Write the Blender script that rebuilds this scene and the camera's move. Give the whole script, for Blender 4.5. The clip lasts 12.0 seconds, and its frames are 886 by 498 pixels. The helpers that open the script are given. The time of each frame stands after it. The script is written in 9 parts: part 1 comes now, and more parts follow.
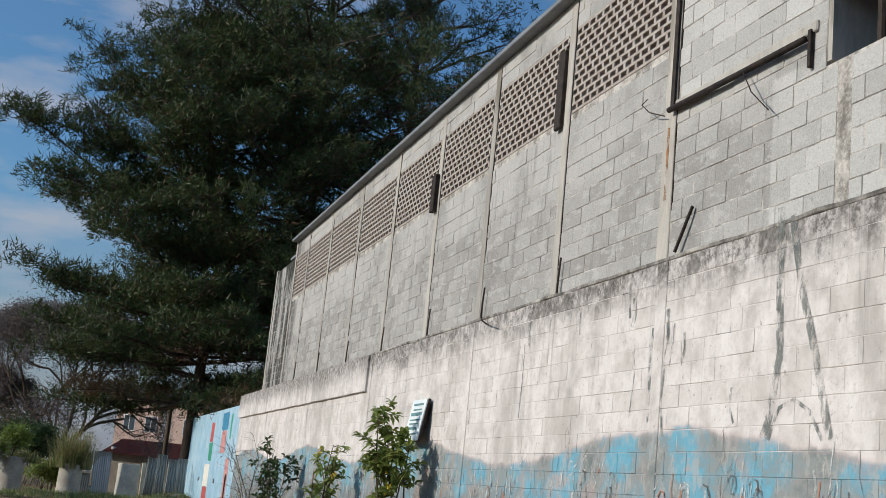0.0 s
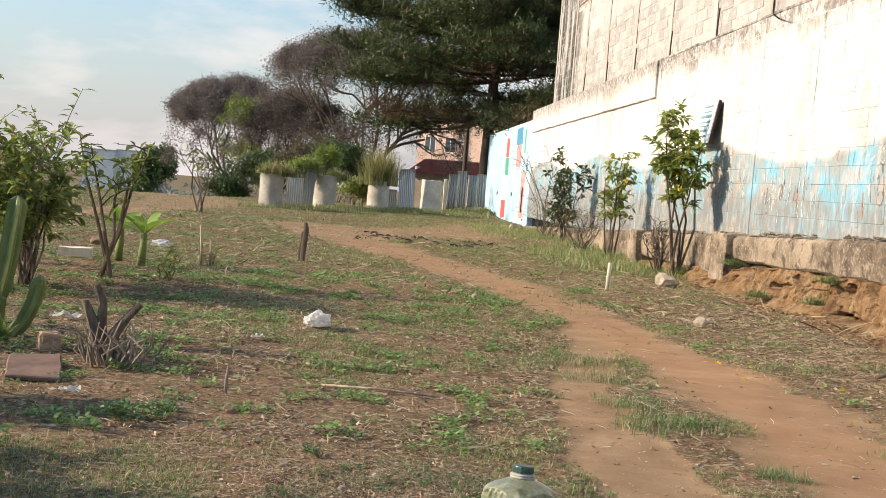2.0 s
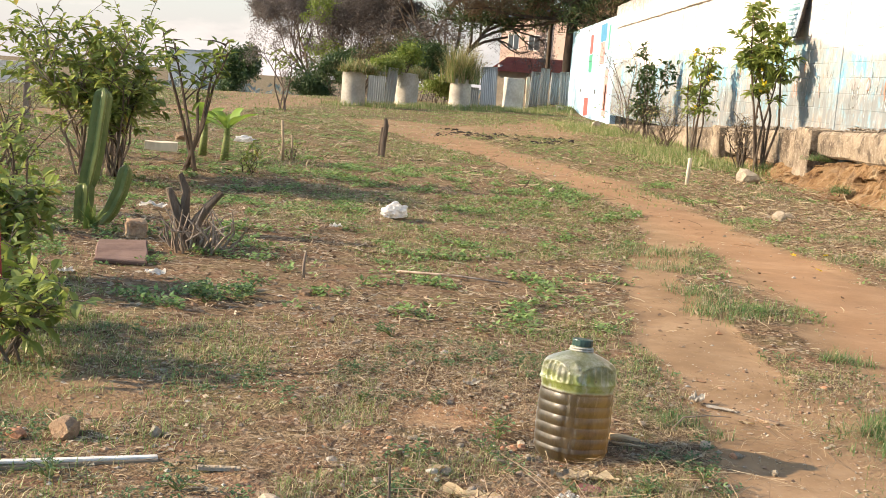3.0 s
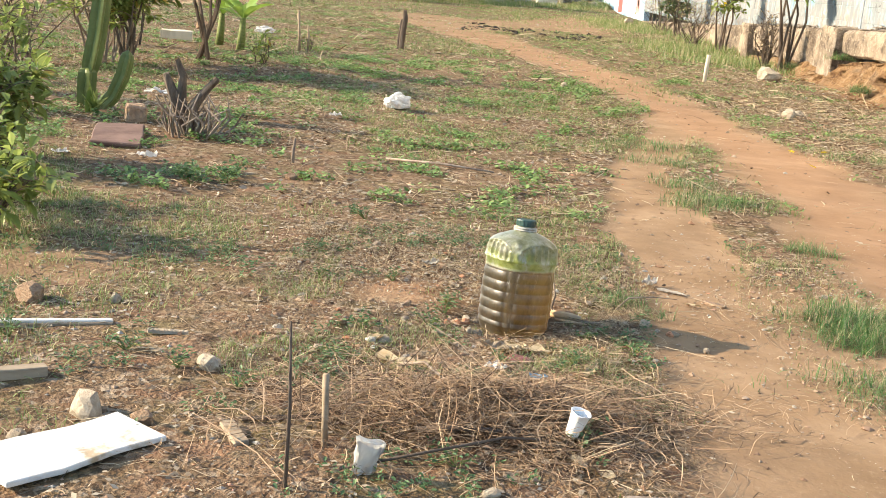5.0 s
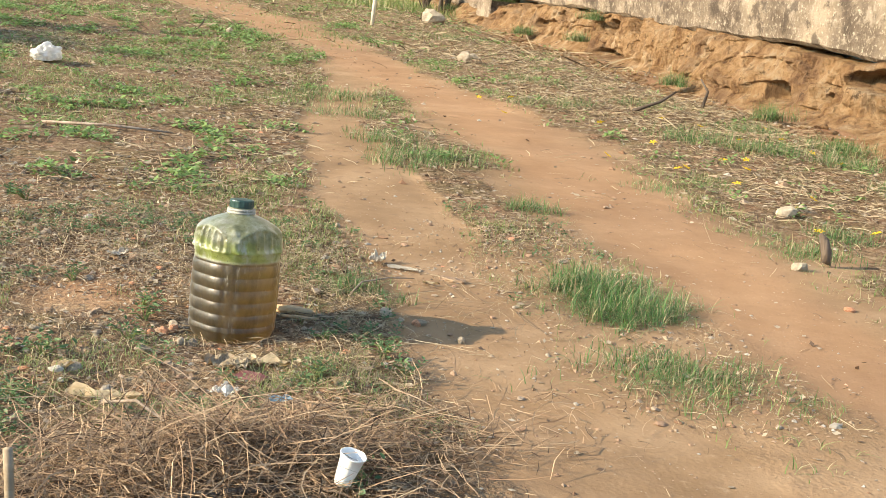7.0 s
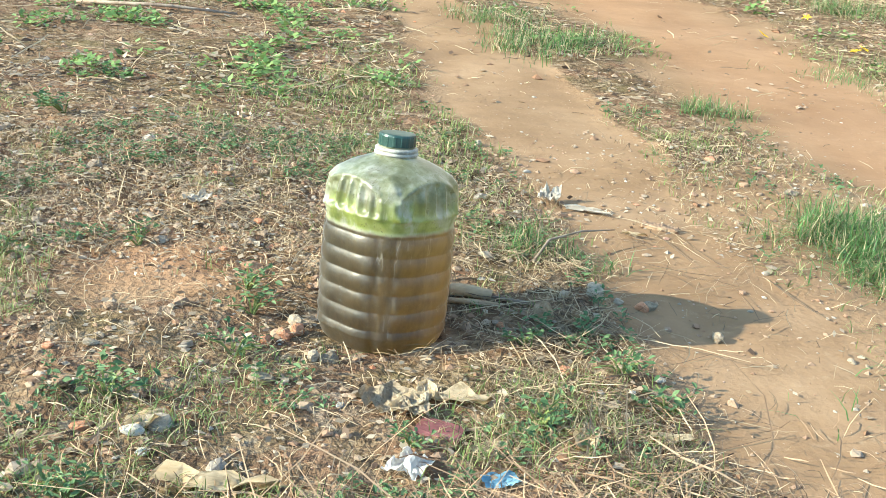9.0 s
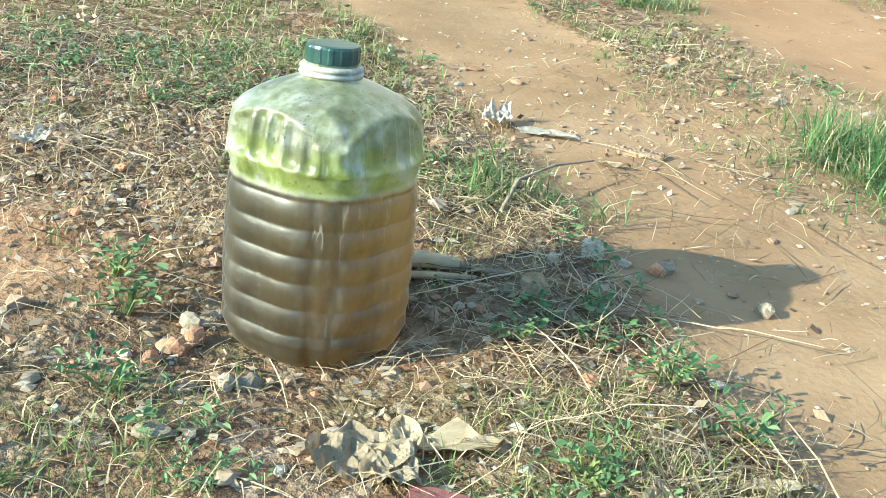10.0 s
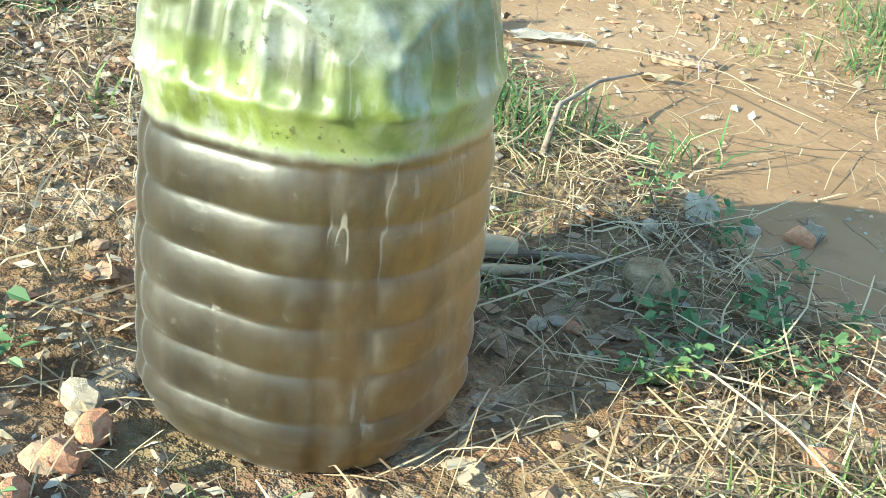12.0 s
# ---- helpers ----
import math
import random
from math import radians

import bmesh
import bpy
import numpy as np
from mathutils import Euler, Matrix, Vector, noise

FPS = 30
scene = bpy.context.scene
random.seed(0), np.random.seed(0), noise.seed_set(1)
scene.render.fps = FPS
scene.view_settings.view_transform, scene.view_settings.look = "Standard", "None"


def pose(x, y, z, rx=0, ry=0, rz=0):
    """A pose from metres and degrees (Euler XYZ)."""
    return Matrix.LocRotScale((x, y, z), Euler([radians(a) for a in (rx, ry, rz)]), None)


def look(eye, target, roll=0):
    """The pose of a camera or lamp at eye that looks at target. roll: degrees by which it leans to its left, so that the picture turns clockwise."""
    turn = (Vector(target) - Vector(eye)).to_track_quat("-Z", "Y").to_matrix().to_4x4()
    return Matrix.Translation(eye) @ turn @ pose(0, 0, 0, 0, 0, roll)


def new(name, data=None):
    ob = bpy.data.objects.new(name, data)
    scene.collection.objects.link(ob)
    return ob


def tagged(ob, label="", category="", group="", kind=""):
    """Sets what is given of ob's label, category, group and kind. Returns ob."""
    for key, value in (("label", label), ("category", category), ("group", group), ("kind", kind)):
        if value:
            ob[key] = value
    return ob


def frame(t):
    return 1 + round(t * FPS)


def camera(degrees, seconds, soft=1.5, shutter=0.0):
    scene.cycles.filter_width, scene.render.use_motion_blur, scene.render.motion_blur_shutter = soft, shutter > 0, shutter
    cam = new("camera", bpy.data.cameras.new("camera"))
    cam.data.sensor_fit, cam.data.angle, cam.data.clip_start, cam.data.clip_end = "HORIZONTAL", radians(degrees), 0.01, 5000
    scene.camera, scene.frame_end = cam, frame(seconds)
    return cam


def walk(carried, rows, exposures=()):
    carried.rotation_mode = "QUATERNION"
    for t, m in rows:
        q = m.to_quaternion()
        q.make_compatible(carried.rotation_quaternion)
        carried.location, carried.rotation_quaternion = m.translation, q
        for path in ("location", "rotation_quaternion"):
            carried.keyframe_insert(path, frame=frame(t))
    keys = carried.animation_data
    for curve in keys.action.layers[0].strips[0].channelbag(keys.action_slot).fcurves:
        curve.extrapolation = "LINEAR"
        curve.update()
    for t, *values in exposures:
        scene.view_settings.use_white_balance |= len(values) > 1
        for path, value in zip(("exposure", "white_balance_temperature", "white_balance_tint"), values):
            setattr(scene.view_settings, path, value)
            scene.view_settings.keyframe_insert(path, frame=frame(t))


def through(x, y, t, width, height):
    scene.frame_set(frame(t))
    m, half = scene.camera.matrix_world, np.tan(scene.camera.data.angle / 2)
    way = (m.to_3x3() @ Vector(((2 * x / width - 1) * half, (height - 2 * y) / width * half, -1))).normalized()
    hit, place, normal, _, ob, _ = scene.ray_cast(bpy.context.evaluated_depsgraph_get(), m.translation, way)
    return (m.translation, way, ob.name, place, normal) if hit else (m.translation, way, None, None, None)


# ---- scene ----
cam = camera(40.6, 12.0, soft=0.75)
PATH = [
    (0, (-0.06, 0.137, 1.169), (0.506, 2.012, 1.574), 5.8),
    (0.5, (-0.014, 0.106, 1.095), (0.299, 2.068, 1.323), 6.4),
    (1, (-0.007, 0.08, 1.056), (0.182, 2.068, 1.151), 5.8),
    (1.5, (0.011, 0.001, 1.026), (0.165, 1.995, 1.027), 5.2),
    (2, (0.023, -0.006, 0.999), (0.166, 1.986, 0.897), 4.5),
    (2.5, (0.055, -0.036, 0.984), (0.195, 1.949, 0.784), 4.3),
    (3, (0.075, -0.111, 0.956), (0.092, 1.87, 0.678), 4.3),
    (3.2, (0.091, -0.145, 0.955), (0.085, 1.827, 0.618), 4.3),
    (4.8, (0.325, -0.255, 0.957), (0.172, 1.686, 0.501), 4.6),
    (5, (0.319, -0.241, 0.95), (0.29, 1.707, 0.5), 5.1),
    (5.5, (0.263, -0.163, 0.936), (0.603, 1.758, 0.499), 5.5),
    (6, (0.237, -0.075, 0.92), (0.708, 1.806, 0.431), 5.1),
    (6.5, (0.231, 0.133, 0.912), (0.75, 2.004, 0.437), 5.1),
    (6.7, (0.222, 0.216, 0.91), (0.755, 2.084, 0.434), 5.5),
    (8.3, (0.183, 1.006, 0.804), (0.687, 2.855, 0.234), 6.5),
    (8.5, (0.163, 1.121, 0.794), (0.657, 2.968, 0.207), 6.3),
    (9, (0.127, 1.353, 0.765), (0.612, 3.163, 0.066), 5.0),
    (9.5, (0.152, 1.642, 0.696), (0.704, 3.398, -0.086), 5.1),
    (10, (0.151, 1.913, 0.623), (0.87, 3.583, -0.211), 6.0),
    (10.5, (0.165, 2.115, 0.555), (0.995, 3.705, -0.331), 6.2),
    (11, (0.239, 2.306, 0.502), (1.007, 3.89, -0.449), 6.1),
    (11.5, (0.247, 2.425, 0.419), (1.116, 3.985, -0.483), 6.8),
    (12, (0.221, 2.465, 0.408), (1.17, 3.965, -0.514), 7.1),
]
walk(cam, [(t, look(eye, target, roll)) for t, eye, target, roll in PATH],
     [(0, -0.62, 6230, 15), (0.5, -0.34, 6240, 15), (1.0, 0.12, 6600, 16), (1.5, 0.30, 7050, 18), (2.5, 0.70, 7950, 20), (3.0, 0.88, 8050, 20), (5.0, 1.15, 7700, 17), (5.5, 0.96, 7750, 15), (6.5, 0.96, 7750, 14), (8.5, 1.28, 6950, 9),
      (9.5, 1.34, 6330, -1), (10.5, 1.44, 6260, -4), (12.0, 1.50, 6310, -4)])

# ---- world, sun, exposure ----
SUN_TO = Vector((-0.88, 0.022, 0.418)).normalized()      # towards the sun, from the shadows on the ground
SUN_ELEV = math.asin(SUN_TO.z)
SUN_AZ = math.atan2(SUN_TO.x, SUN_TO.y)

sun = new("sun", bpy.data.lights.new("sun", "SUN"))
sun.data.energy, sun.data.angle, sun.data.color = 5.0, radians(0.5), (1.0, 0.90, 0.72)
sun.matrix_world = look((0, 0, 30), Vector((0, 0, 30)) - SUN_TO)

world = bpy.data.worlds.new("sky")
scene.world = world
world.use_nodes = True


def sky_nodes(nt):
    """A Nishita sky with thin broken cloud laid over it by the direction of view."""
    nodes, links = nt.nodes, nt.links
    nodes.clear()
    out = nodes.new("ShaderNodeOutputWorld")
    bg = nodes.new("ShaderNodeBackground")
    bg.inputs["Strength"].default_value = 0.066
    sky = nodes.new("ShaderNodeTexSky")
    sky.sky_type, sky.sun_disc = "NISHITA", False
    sky.sun_elevation, sky.sun_rotation = SUN_ELEV, SUN_AZ
    sky.air_density, sky.dust_density, sky.ozone_density = 1.2, 1.6, 2.2
    co = nodes.new("ShaderNodeTexCoord")
    sep = nodes.new("ShaderNodeSeparateXYZ")
    links.new(co.outputs["Generated"], sep.inputs[0])
    mapping = nodes.new("ShaderNodeMapping")
    mapping.inputs["Scale"].default_value = (2.2, 2.2, 7.5)
    mapping.inputs["Location"].default_value = (0.35, 0.1, 0.22)
    links.new(co.outputs["Generated"], mapping.inputs[0])
    tex = nodes.new("ShaderNodeTexNoise")
    tex.inputs["Scale"].default_value, tex.inputs["Detail"].default_value, tex.inputs["Roughness"].default_value = 2.1, 8, 0.55
    links.new(mapping.outputs[0], tex.inputs["Vector"])
    ramp = nodes.new("ShaderNodeValToRGB")
    ramp.color_ramp.elements[0].position, ramp.color_ramp.elements[1].position = 0.52, 0.67
    links.new(tex.outputs["Fac"], ramp.inputs[0])
    haze = nodes.new("ShaderNodeMapRange")
    haze.inputs["From Min"].default_value, haze.inputs["From Max"].default_value = 0.0, 0.21
    haze.inputs["To Min"].default_value, haze.inputs["To Max"].default_value = 0.9, 0.0
    links.new(sep.outputs["Z"], haze.inputs["Value"])
    pale = nodes.new("ShaderNodeMix")
    pale.data_type = "RGBA"
    pale.inputs[7].default_value = (6.8, 7.3, 8.3, 1)
    links.new(haze.outputs[0], pale.inputs[0])
    tint = nodes.new("ShaderNodeMix")
    tint.data_type, tint.blend_type = "RGBA", "MULTIPLY"
    tint.inputs[0].default_value = 1.0
    tint.inputs[7].default_value = (1.45, 2.25, 2.72, 1)
    links.new(sky.outputs[0], tint.inputs[6])
    links.new(tint.outputs[2], pale.inputs[6])
    cloud = nodes.new("ShaderNodeMix")
    cloud.data_type = "RGBA"
    cloud.inputs[7].default_value = (10.5, 10.8, 11.2, 1)
    fac = nodes.new("ShaderNodeMath")
    fac.operation = "MULTIPLY"
    fac.inputs[1].default_value = 0.62
    links.new(ramp.outputs[0], fac.inputs[0])
    links.new(fac.outputs[0], cloud.inputs[0])
    links.new(pale.outputs[2], cloud.inputs[6])
    links.new(cloud.outputs[2], bg.inputs["Color"])
    links.new(bg.outputs[0], out.inputs[0])


sky_nodes(world.node_tree)


# ---- material building blocks ----
class Shader:
    """A principled material with short calls for the usual texture nodes."""

    def __init__(self, name, roughness=0.85, specular=0.3, metallic=0.0):
        self.mat = bpy.data.materials.new(name)
        self.mat.use_nodes = True
        self.nt = self.mat.node_tree
        self.nt.nodes.clear()
        self.out = self.nt.nodes.new("ShaderNodeOutputMaterial")
        self.bsdf = self.nt.nodes.new("ShaderNodeBsdfPrincipled")
        self.bsdf.inputs["Roughness"].default_value = roughness
        self.bsdf.inputs["Specular IOR Level"].default_value = specular
        self.bsdf.inputs["Metallic"].default_value = metallic
        self.link(self.bsdf.outputs[0], self.out.inputs[0])
        self.geo = self.nt.nodes.new("ShaderNodeNewGeometry")
        self.pos = self.geo.outputs["Position"]
        self.island = self.geo.outputs["Random Per Island"]

    def link(self, a, b):
        self.nt.links.new(a, b)

    def put(self, socket, value):
        if isinstance(value, bpy.types.NodeSocket):
            self.link(value, socket)
        elif isinstance(value, (tuple, list)) and len(value) == 3 and len(socket.default_value) == 4:
            socket.default_value = (*value, 1)
        else:
            socket.default_value = value

    def local(self):
        return self.nt.nodes.new("ShaderNodeTexCoord").outputs["Object"]

    def random(self):
        return self.nt.nodes.new("ShaderNodeObjectInfo").outputs["Random"]

    def attribute(self, name):
        n = self.nt.nodes.new("ShaderNodeAttribute")
        n.attribute_name = name
        return n.outputs["Fac"]

    def scaled(self, vector, scale, offset=(0, 0, 0)):
        n = self.nt.nodes.new("ShaderNodeMapping")
        n.inputs["Scale"].default_value = scale
        n.inputs["Location"].default_value = offset
        self.link(vector, n.inputs[0])
        return n.outputs[0]

    def noise(self, vector, scale, detail=5, rough=0.6, distortion=0.0):
        n = self.nt.nodes.new("ShaderNodeTexNoise")
        n.inputs["Scale"].default_value, n.inputs["Detail"].default_value = scale, detail
        n.inputs["Roughness"].default_value, n.inputs["Distortion"].default_value = rough, distortion
        self.link(vector, n.inputs["Vector"])
        return n.outputs["Fac"]

    def cells(self, vector, scale, feature="F1"):
        n = self.nt.nodes.new("ShaderNodeTexVoronoi")
        n.feature = feature
        n.inputs["Scale"].default_value = scale
        self.link(vector, n.inputs["Vector"])
        return n.outputs[0]

    def ramp(self, fac, *stops):
        n = self.nt.nodes.new("ShaderNodeValToRGB")
        e = n.color_ramp.elements
        while len(e) < len(stops):
            e.new(0.5)
        for i, (p, c) in enumerate(stops):
            e[i].position = p
            e[i].color = (*c, 1) if isinstance(c, (tuple, list)) else (c, c, c, 1)
        self.link(fac, n.inputs[0])
        return n.outputs[0]

    def mix(self, fac, a, b, blend="MIX"):
        n = self.nt.nodes.new("ShaderNodeMix")
        n.data_type, n.blend_type = "RGBA", blend
        self.put(n.inputs[0], fac)
        self.put(n.inputs[6], a)
        self.put(n.inputs[7], b)
        return n.outputs[2]

    def math(self, op, a, b=0.0, c=0.0, clamp=False):
        n = self.nt.nodes.new("ShaderNodeMath")
        n.operation, n.use_clamp = op, clamp
        self.put(n.inputs[0], a)
        self.put(n.inputs[1], b)
        self.put(n.inputs[2], c)
        return n.outputs[0]

    def axes(self, vector):
        n = self.nt.nodes.new("ShaderNodeSeparateXYZ")
        self.link(vector, n.inputs[0])
        return n.outputs

    def step(self, value, a, b):
        """0 below a, 1 above b, smooth between."""
        n = self.nt.nodes.new("ShaderNodeMapRange")
        n.interpolation_type = "SMOOTHSTEP"
        self.put(n.inputs["Value"], value)
        self.put(n.inputs["From Min"], a)
        self.put(n.inputs["From Max"], b)
        return n.outputs[0]

    def bump(self, height, strength=0.5, distance=0.01, below=None):
        n = self.nt.nodes.new("ShaderNodeBump")
        n.inputs["Strength"].default_value, n.inputs["Distance"].default_value = strength, distance
        self.link(height, n.inputs["Height"])
        if below:
            self.link(below, n.inputs["Normal"])
        self.link(n.outputs[0], self.bsdf.inputs["Normal"])
        return n.outputs[0]

    def colour(self, value):
        self.put(self.bsdf.inputs["Base Color"], value)
        self.base = value
        return self

    def thin(self, amount, tint=None):
        """Lets a share of the light through, as a leaf does."""
        t = self.nt.nodes.new("ShaderNodeBsdfTranslucent")
        self.put(t.inputs["Color"], tint if tint is not None else self.base)
        m = self.nt.nodes.new("ShaderNodeMixShader")
        self.put(m.inputs[0], amount)
        self.link(self.bsdf.outputs[0], m.inputs[1])
        self.link(t.outputs[0], m.inputs[2])
        self.link(m.outputs[0], self.out.inputs[0])
        return self


def ground_mat():
    s = Shader("earth_and_turf", 0.95, 0.15)
    bare, clay = s.attribute("bare"), s.attribute("clay")
    big, mid, fine = s.noise(s.pos, 0.55, 4), s.noise(s.pos, 5.0, 6, 0.65), s.noise(s.pos, 38, 5, 0.7)
    soil = s.ramp(mid, (0.3, (0.17, 0.102, 0.0643)), (0.55, (0.3, 0.193, 0.129)), (0.75, (0.4, 0.289, 0.199)))
    trodden = s.ramp(s.noise(s.pos, 2.6, 6, 0.62), (0.3, (0.195, 0.120, 0.066)), (0.5, (0.262, 0.167, 0.097)), (0.7, (0.33, 0.222, 0.137)))
    litter = s.ramp(fine, (0.35, (0.13, 0.091, 0.0585)), (0.5, (0.235, 0.171, 0.111)), (0.68, (0.4, 0.321, 0.222)))
    green = s.ramp(s.noise(s.pos, 14, 5, 0.7), (0.35, (0.12, 0.13, 0.052)), (0.7, (0.26, 0.268, 0.118)))
    far = s.math("MULTIPLY", s.step(s.axes(s.pos)[1], 7.0, 22.0), 0.14)
    cover = s.mix(s.math("MULTIPLY", s.step(s.math("ADD", s.noise(s.pos, 3.1, 5, 0.6), far), 0.43, 0.62), s.math("ADD", 0.40, s.math("MULTIPLY", far, 3.2))), litter, green)
    cover = s.mix(s.step(s.noise(s.pos, 7.0, 4, 0.6), 0.48, 0.62), cover, soil)
    speck = s.cells(s.pos, 85)
    cover = s.mix(s.math("MULTIPLY", s.math("SUBTRACT", 1.0, s.step(speck, 0.12, 0.26)), 0.65), cover, s.ramp(s.noise(s.pos, 60, 2), (0.35, (0.16, 0.107, 0.0702)), (0.5, (0.4, 0.342, 0.257)), (0.65, (0.5, 0.471, 0.409))))
    path = s.mix(s.math("MULTIPLY", s.step(fine, 0.55, 0.75), 0.6), trodden, (0.355, 0.255, 0.165))
    path = s.mix(s.math("MULTIPLY", s.math("SUBTRACT", 1.0, s.step(s.cells(s.pos, 30), 0.04, 0.09)), 0.4), path, (0.42, 0.353, 0.275))
    crumb = s.nt.nodes.new("ShaderNodeTexVoronoi")
    crumb.inputs["Scale"].default_value = 48
    s.link(s.pos, crumb.inputs["Vector"])
    hue = s.axes(crumb.outputs["Color"])[0]
    bits = s.ramp(hue, (0.0, (0.06, 0.0407, 0.0257)), (0.35, (0.16, 0.107, 0.0702)), (0.6, (0.27, 0.198, 0.135)), (0.8, (0.4, 0.332, 0.246)), (1.0, (0.5, 0.46, 0.386)))
    cover = s.mix(s.math("MULTIPLY", s.step(s.noise(s.pos, 9, 5, 0.65), 0.40, 0.60), 0.7), cover, bits)
    # dark pits put the small shade between litter into the colour
    cover = s.mix(s.math("MULTIPLY", s.math("SUBTRACT", 1.0, s.step(s.noise(s.pos, 30, 6, 0.75), 0.36, 0.46)), 0.75), cover, (0.05, 0.0364, 0.0257))
    path = s.mix(s.math("MULTIPLY", s.step(s.noise(s.pos, 17, 7, 0.72), 0.50, 0.68), 0.45), path, (0.19, 0.123, 0.0772))
    path = s.mix(s.math("MULTIPLY", s.step(s.noise(s.pos, 1.7, 5, 0.6), 0.48, 0.66), 0.5), path, (0.20, 0.128, 0.078))
    edge = s.math("ADD", bare, s.math("MULTIPLY", s.math("SUBTRACT", mid, 0.5), 0.9))
    cover = s.mix(1.0, cover, (0.76, 0.675, 0.61), "MULTIPLY")
    col = s.mix(s.step(edge, 0.35, 0.6), cover, path)
    red = s.ramp(mid, (0.3, (0.25, 0.123, 0.0643)), (0.7, (0.4, 0.225, 0.129)))
    col = s.mix(clay, col, red)
    col = s.mix(s.math("MULTIPLY", s.step(big, 0.5, 0.7), 0.2), col, (0.2, 0.139, 0.0994))
    s.colour(col)
    h = s.math("ADD", s.math("MULTIPLY", fine, 0.5), s.noise(s.pos, 110, 3, 0.7))
    s.bump(s.math("MULTIPLY", s.math("ADD", h, s.math("MULTIPLY", speck, 0.6)), s.math("SUBTRACT", 1.0, s.math("MULTIPLY", bare, 0.90))), 0.7, 0.014)
    return s.mat


def leaf_mat(name, dark, light, rough=0.55, through=0.3, dry=None, dry_share=0.12):
    s = Shader(name, rough, 0.35)
    col = s.mix(s.island, dark, light)
    if dry is not None:
        col = s.mix(s.step(s.island, 1.0 - dry_share - 0.02, 1.0 - dry_share), col, dry)
    s.colour(col).thin(through)
    return s.mat


def plain_mat(name, a, b, scale=8, rough=0.8, bump=0.3, distance=0.006, specular=0.3, metallic=0.0, stretch=(1, 1, 1), stain=None):
    s = Shader(name, rough, specular, metallic)
    v = s.scaled(s.local(), stretch)
    tone = s.math("ADD", 0.84, s.math("MULTIPLY", s.random(), 0.3))
    n1, n2 = s.noise(v, scale, 6, 0.62), s.noise(v, scale * 6, 4, 0.65)
    col = s.mix(s.step(s.math("ADD", s.math("MULTIPLY", n1, 0.7), s.math("MULTIPLY", n2, 0.3)), 0.35, 0.65), a, b)
    if stain is not None:
        col = s.mix(s.step(s.noise(v, scale * 0.45, 5, 0.65), 0.54, 0.66), col, stain)
    hsv = s.nt.nodes.new("ShaderNodeHueSaturation")
    s.link(tone, hsv.inputs["Value"])
    s.link(col, hsv.inputs["Color"])
    s.colour(hsv.outputs[0])
    s.bump(s.math("ADD", n1, s.math("MULTIPLY", n2, 0.5)), bump, distance)
    return s.mat


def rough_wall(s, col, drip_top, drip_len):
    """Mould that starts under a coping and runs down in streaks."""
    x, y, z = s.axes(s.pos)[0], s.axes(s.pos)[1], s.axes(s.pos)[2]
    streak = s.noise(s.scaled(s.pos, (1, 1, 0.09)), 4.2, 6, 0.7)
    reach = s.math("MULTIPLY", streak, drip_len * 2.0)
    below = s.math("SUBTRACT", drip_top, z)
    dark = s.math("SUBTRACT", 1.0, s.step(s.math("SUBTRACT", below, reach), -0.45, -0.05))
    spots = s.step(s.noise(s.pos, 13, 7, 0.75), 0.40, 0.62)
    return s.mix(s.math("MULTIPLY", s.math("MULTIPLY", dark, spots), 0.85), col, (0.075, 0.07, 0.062))


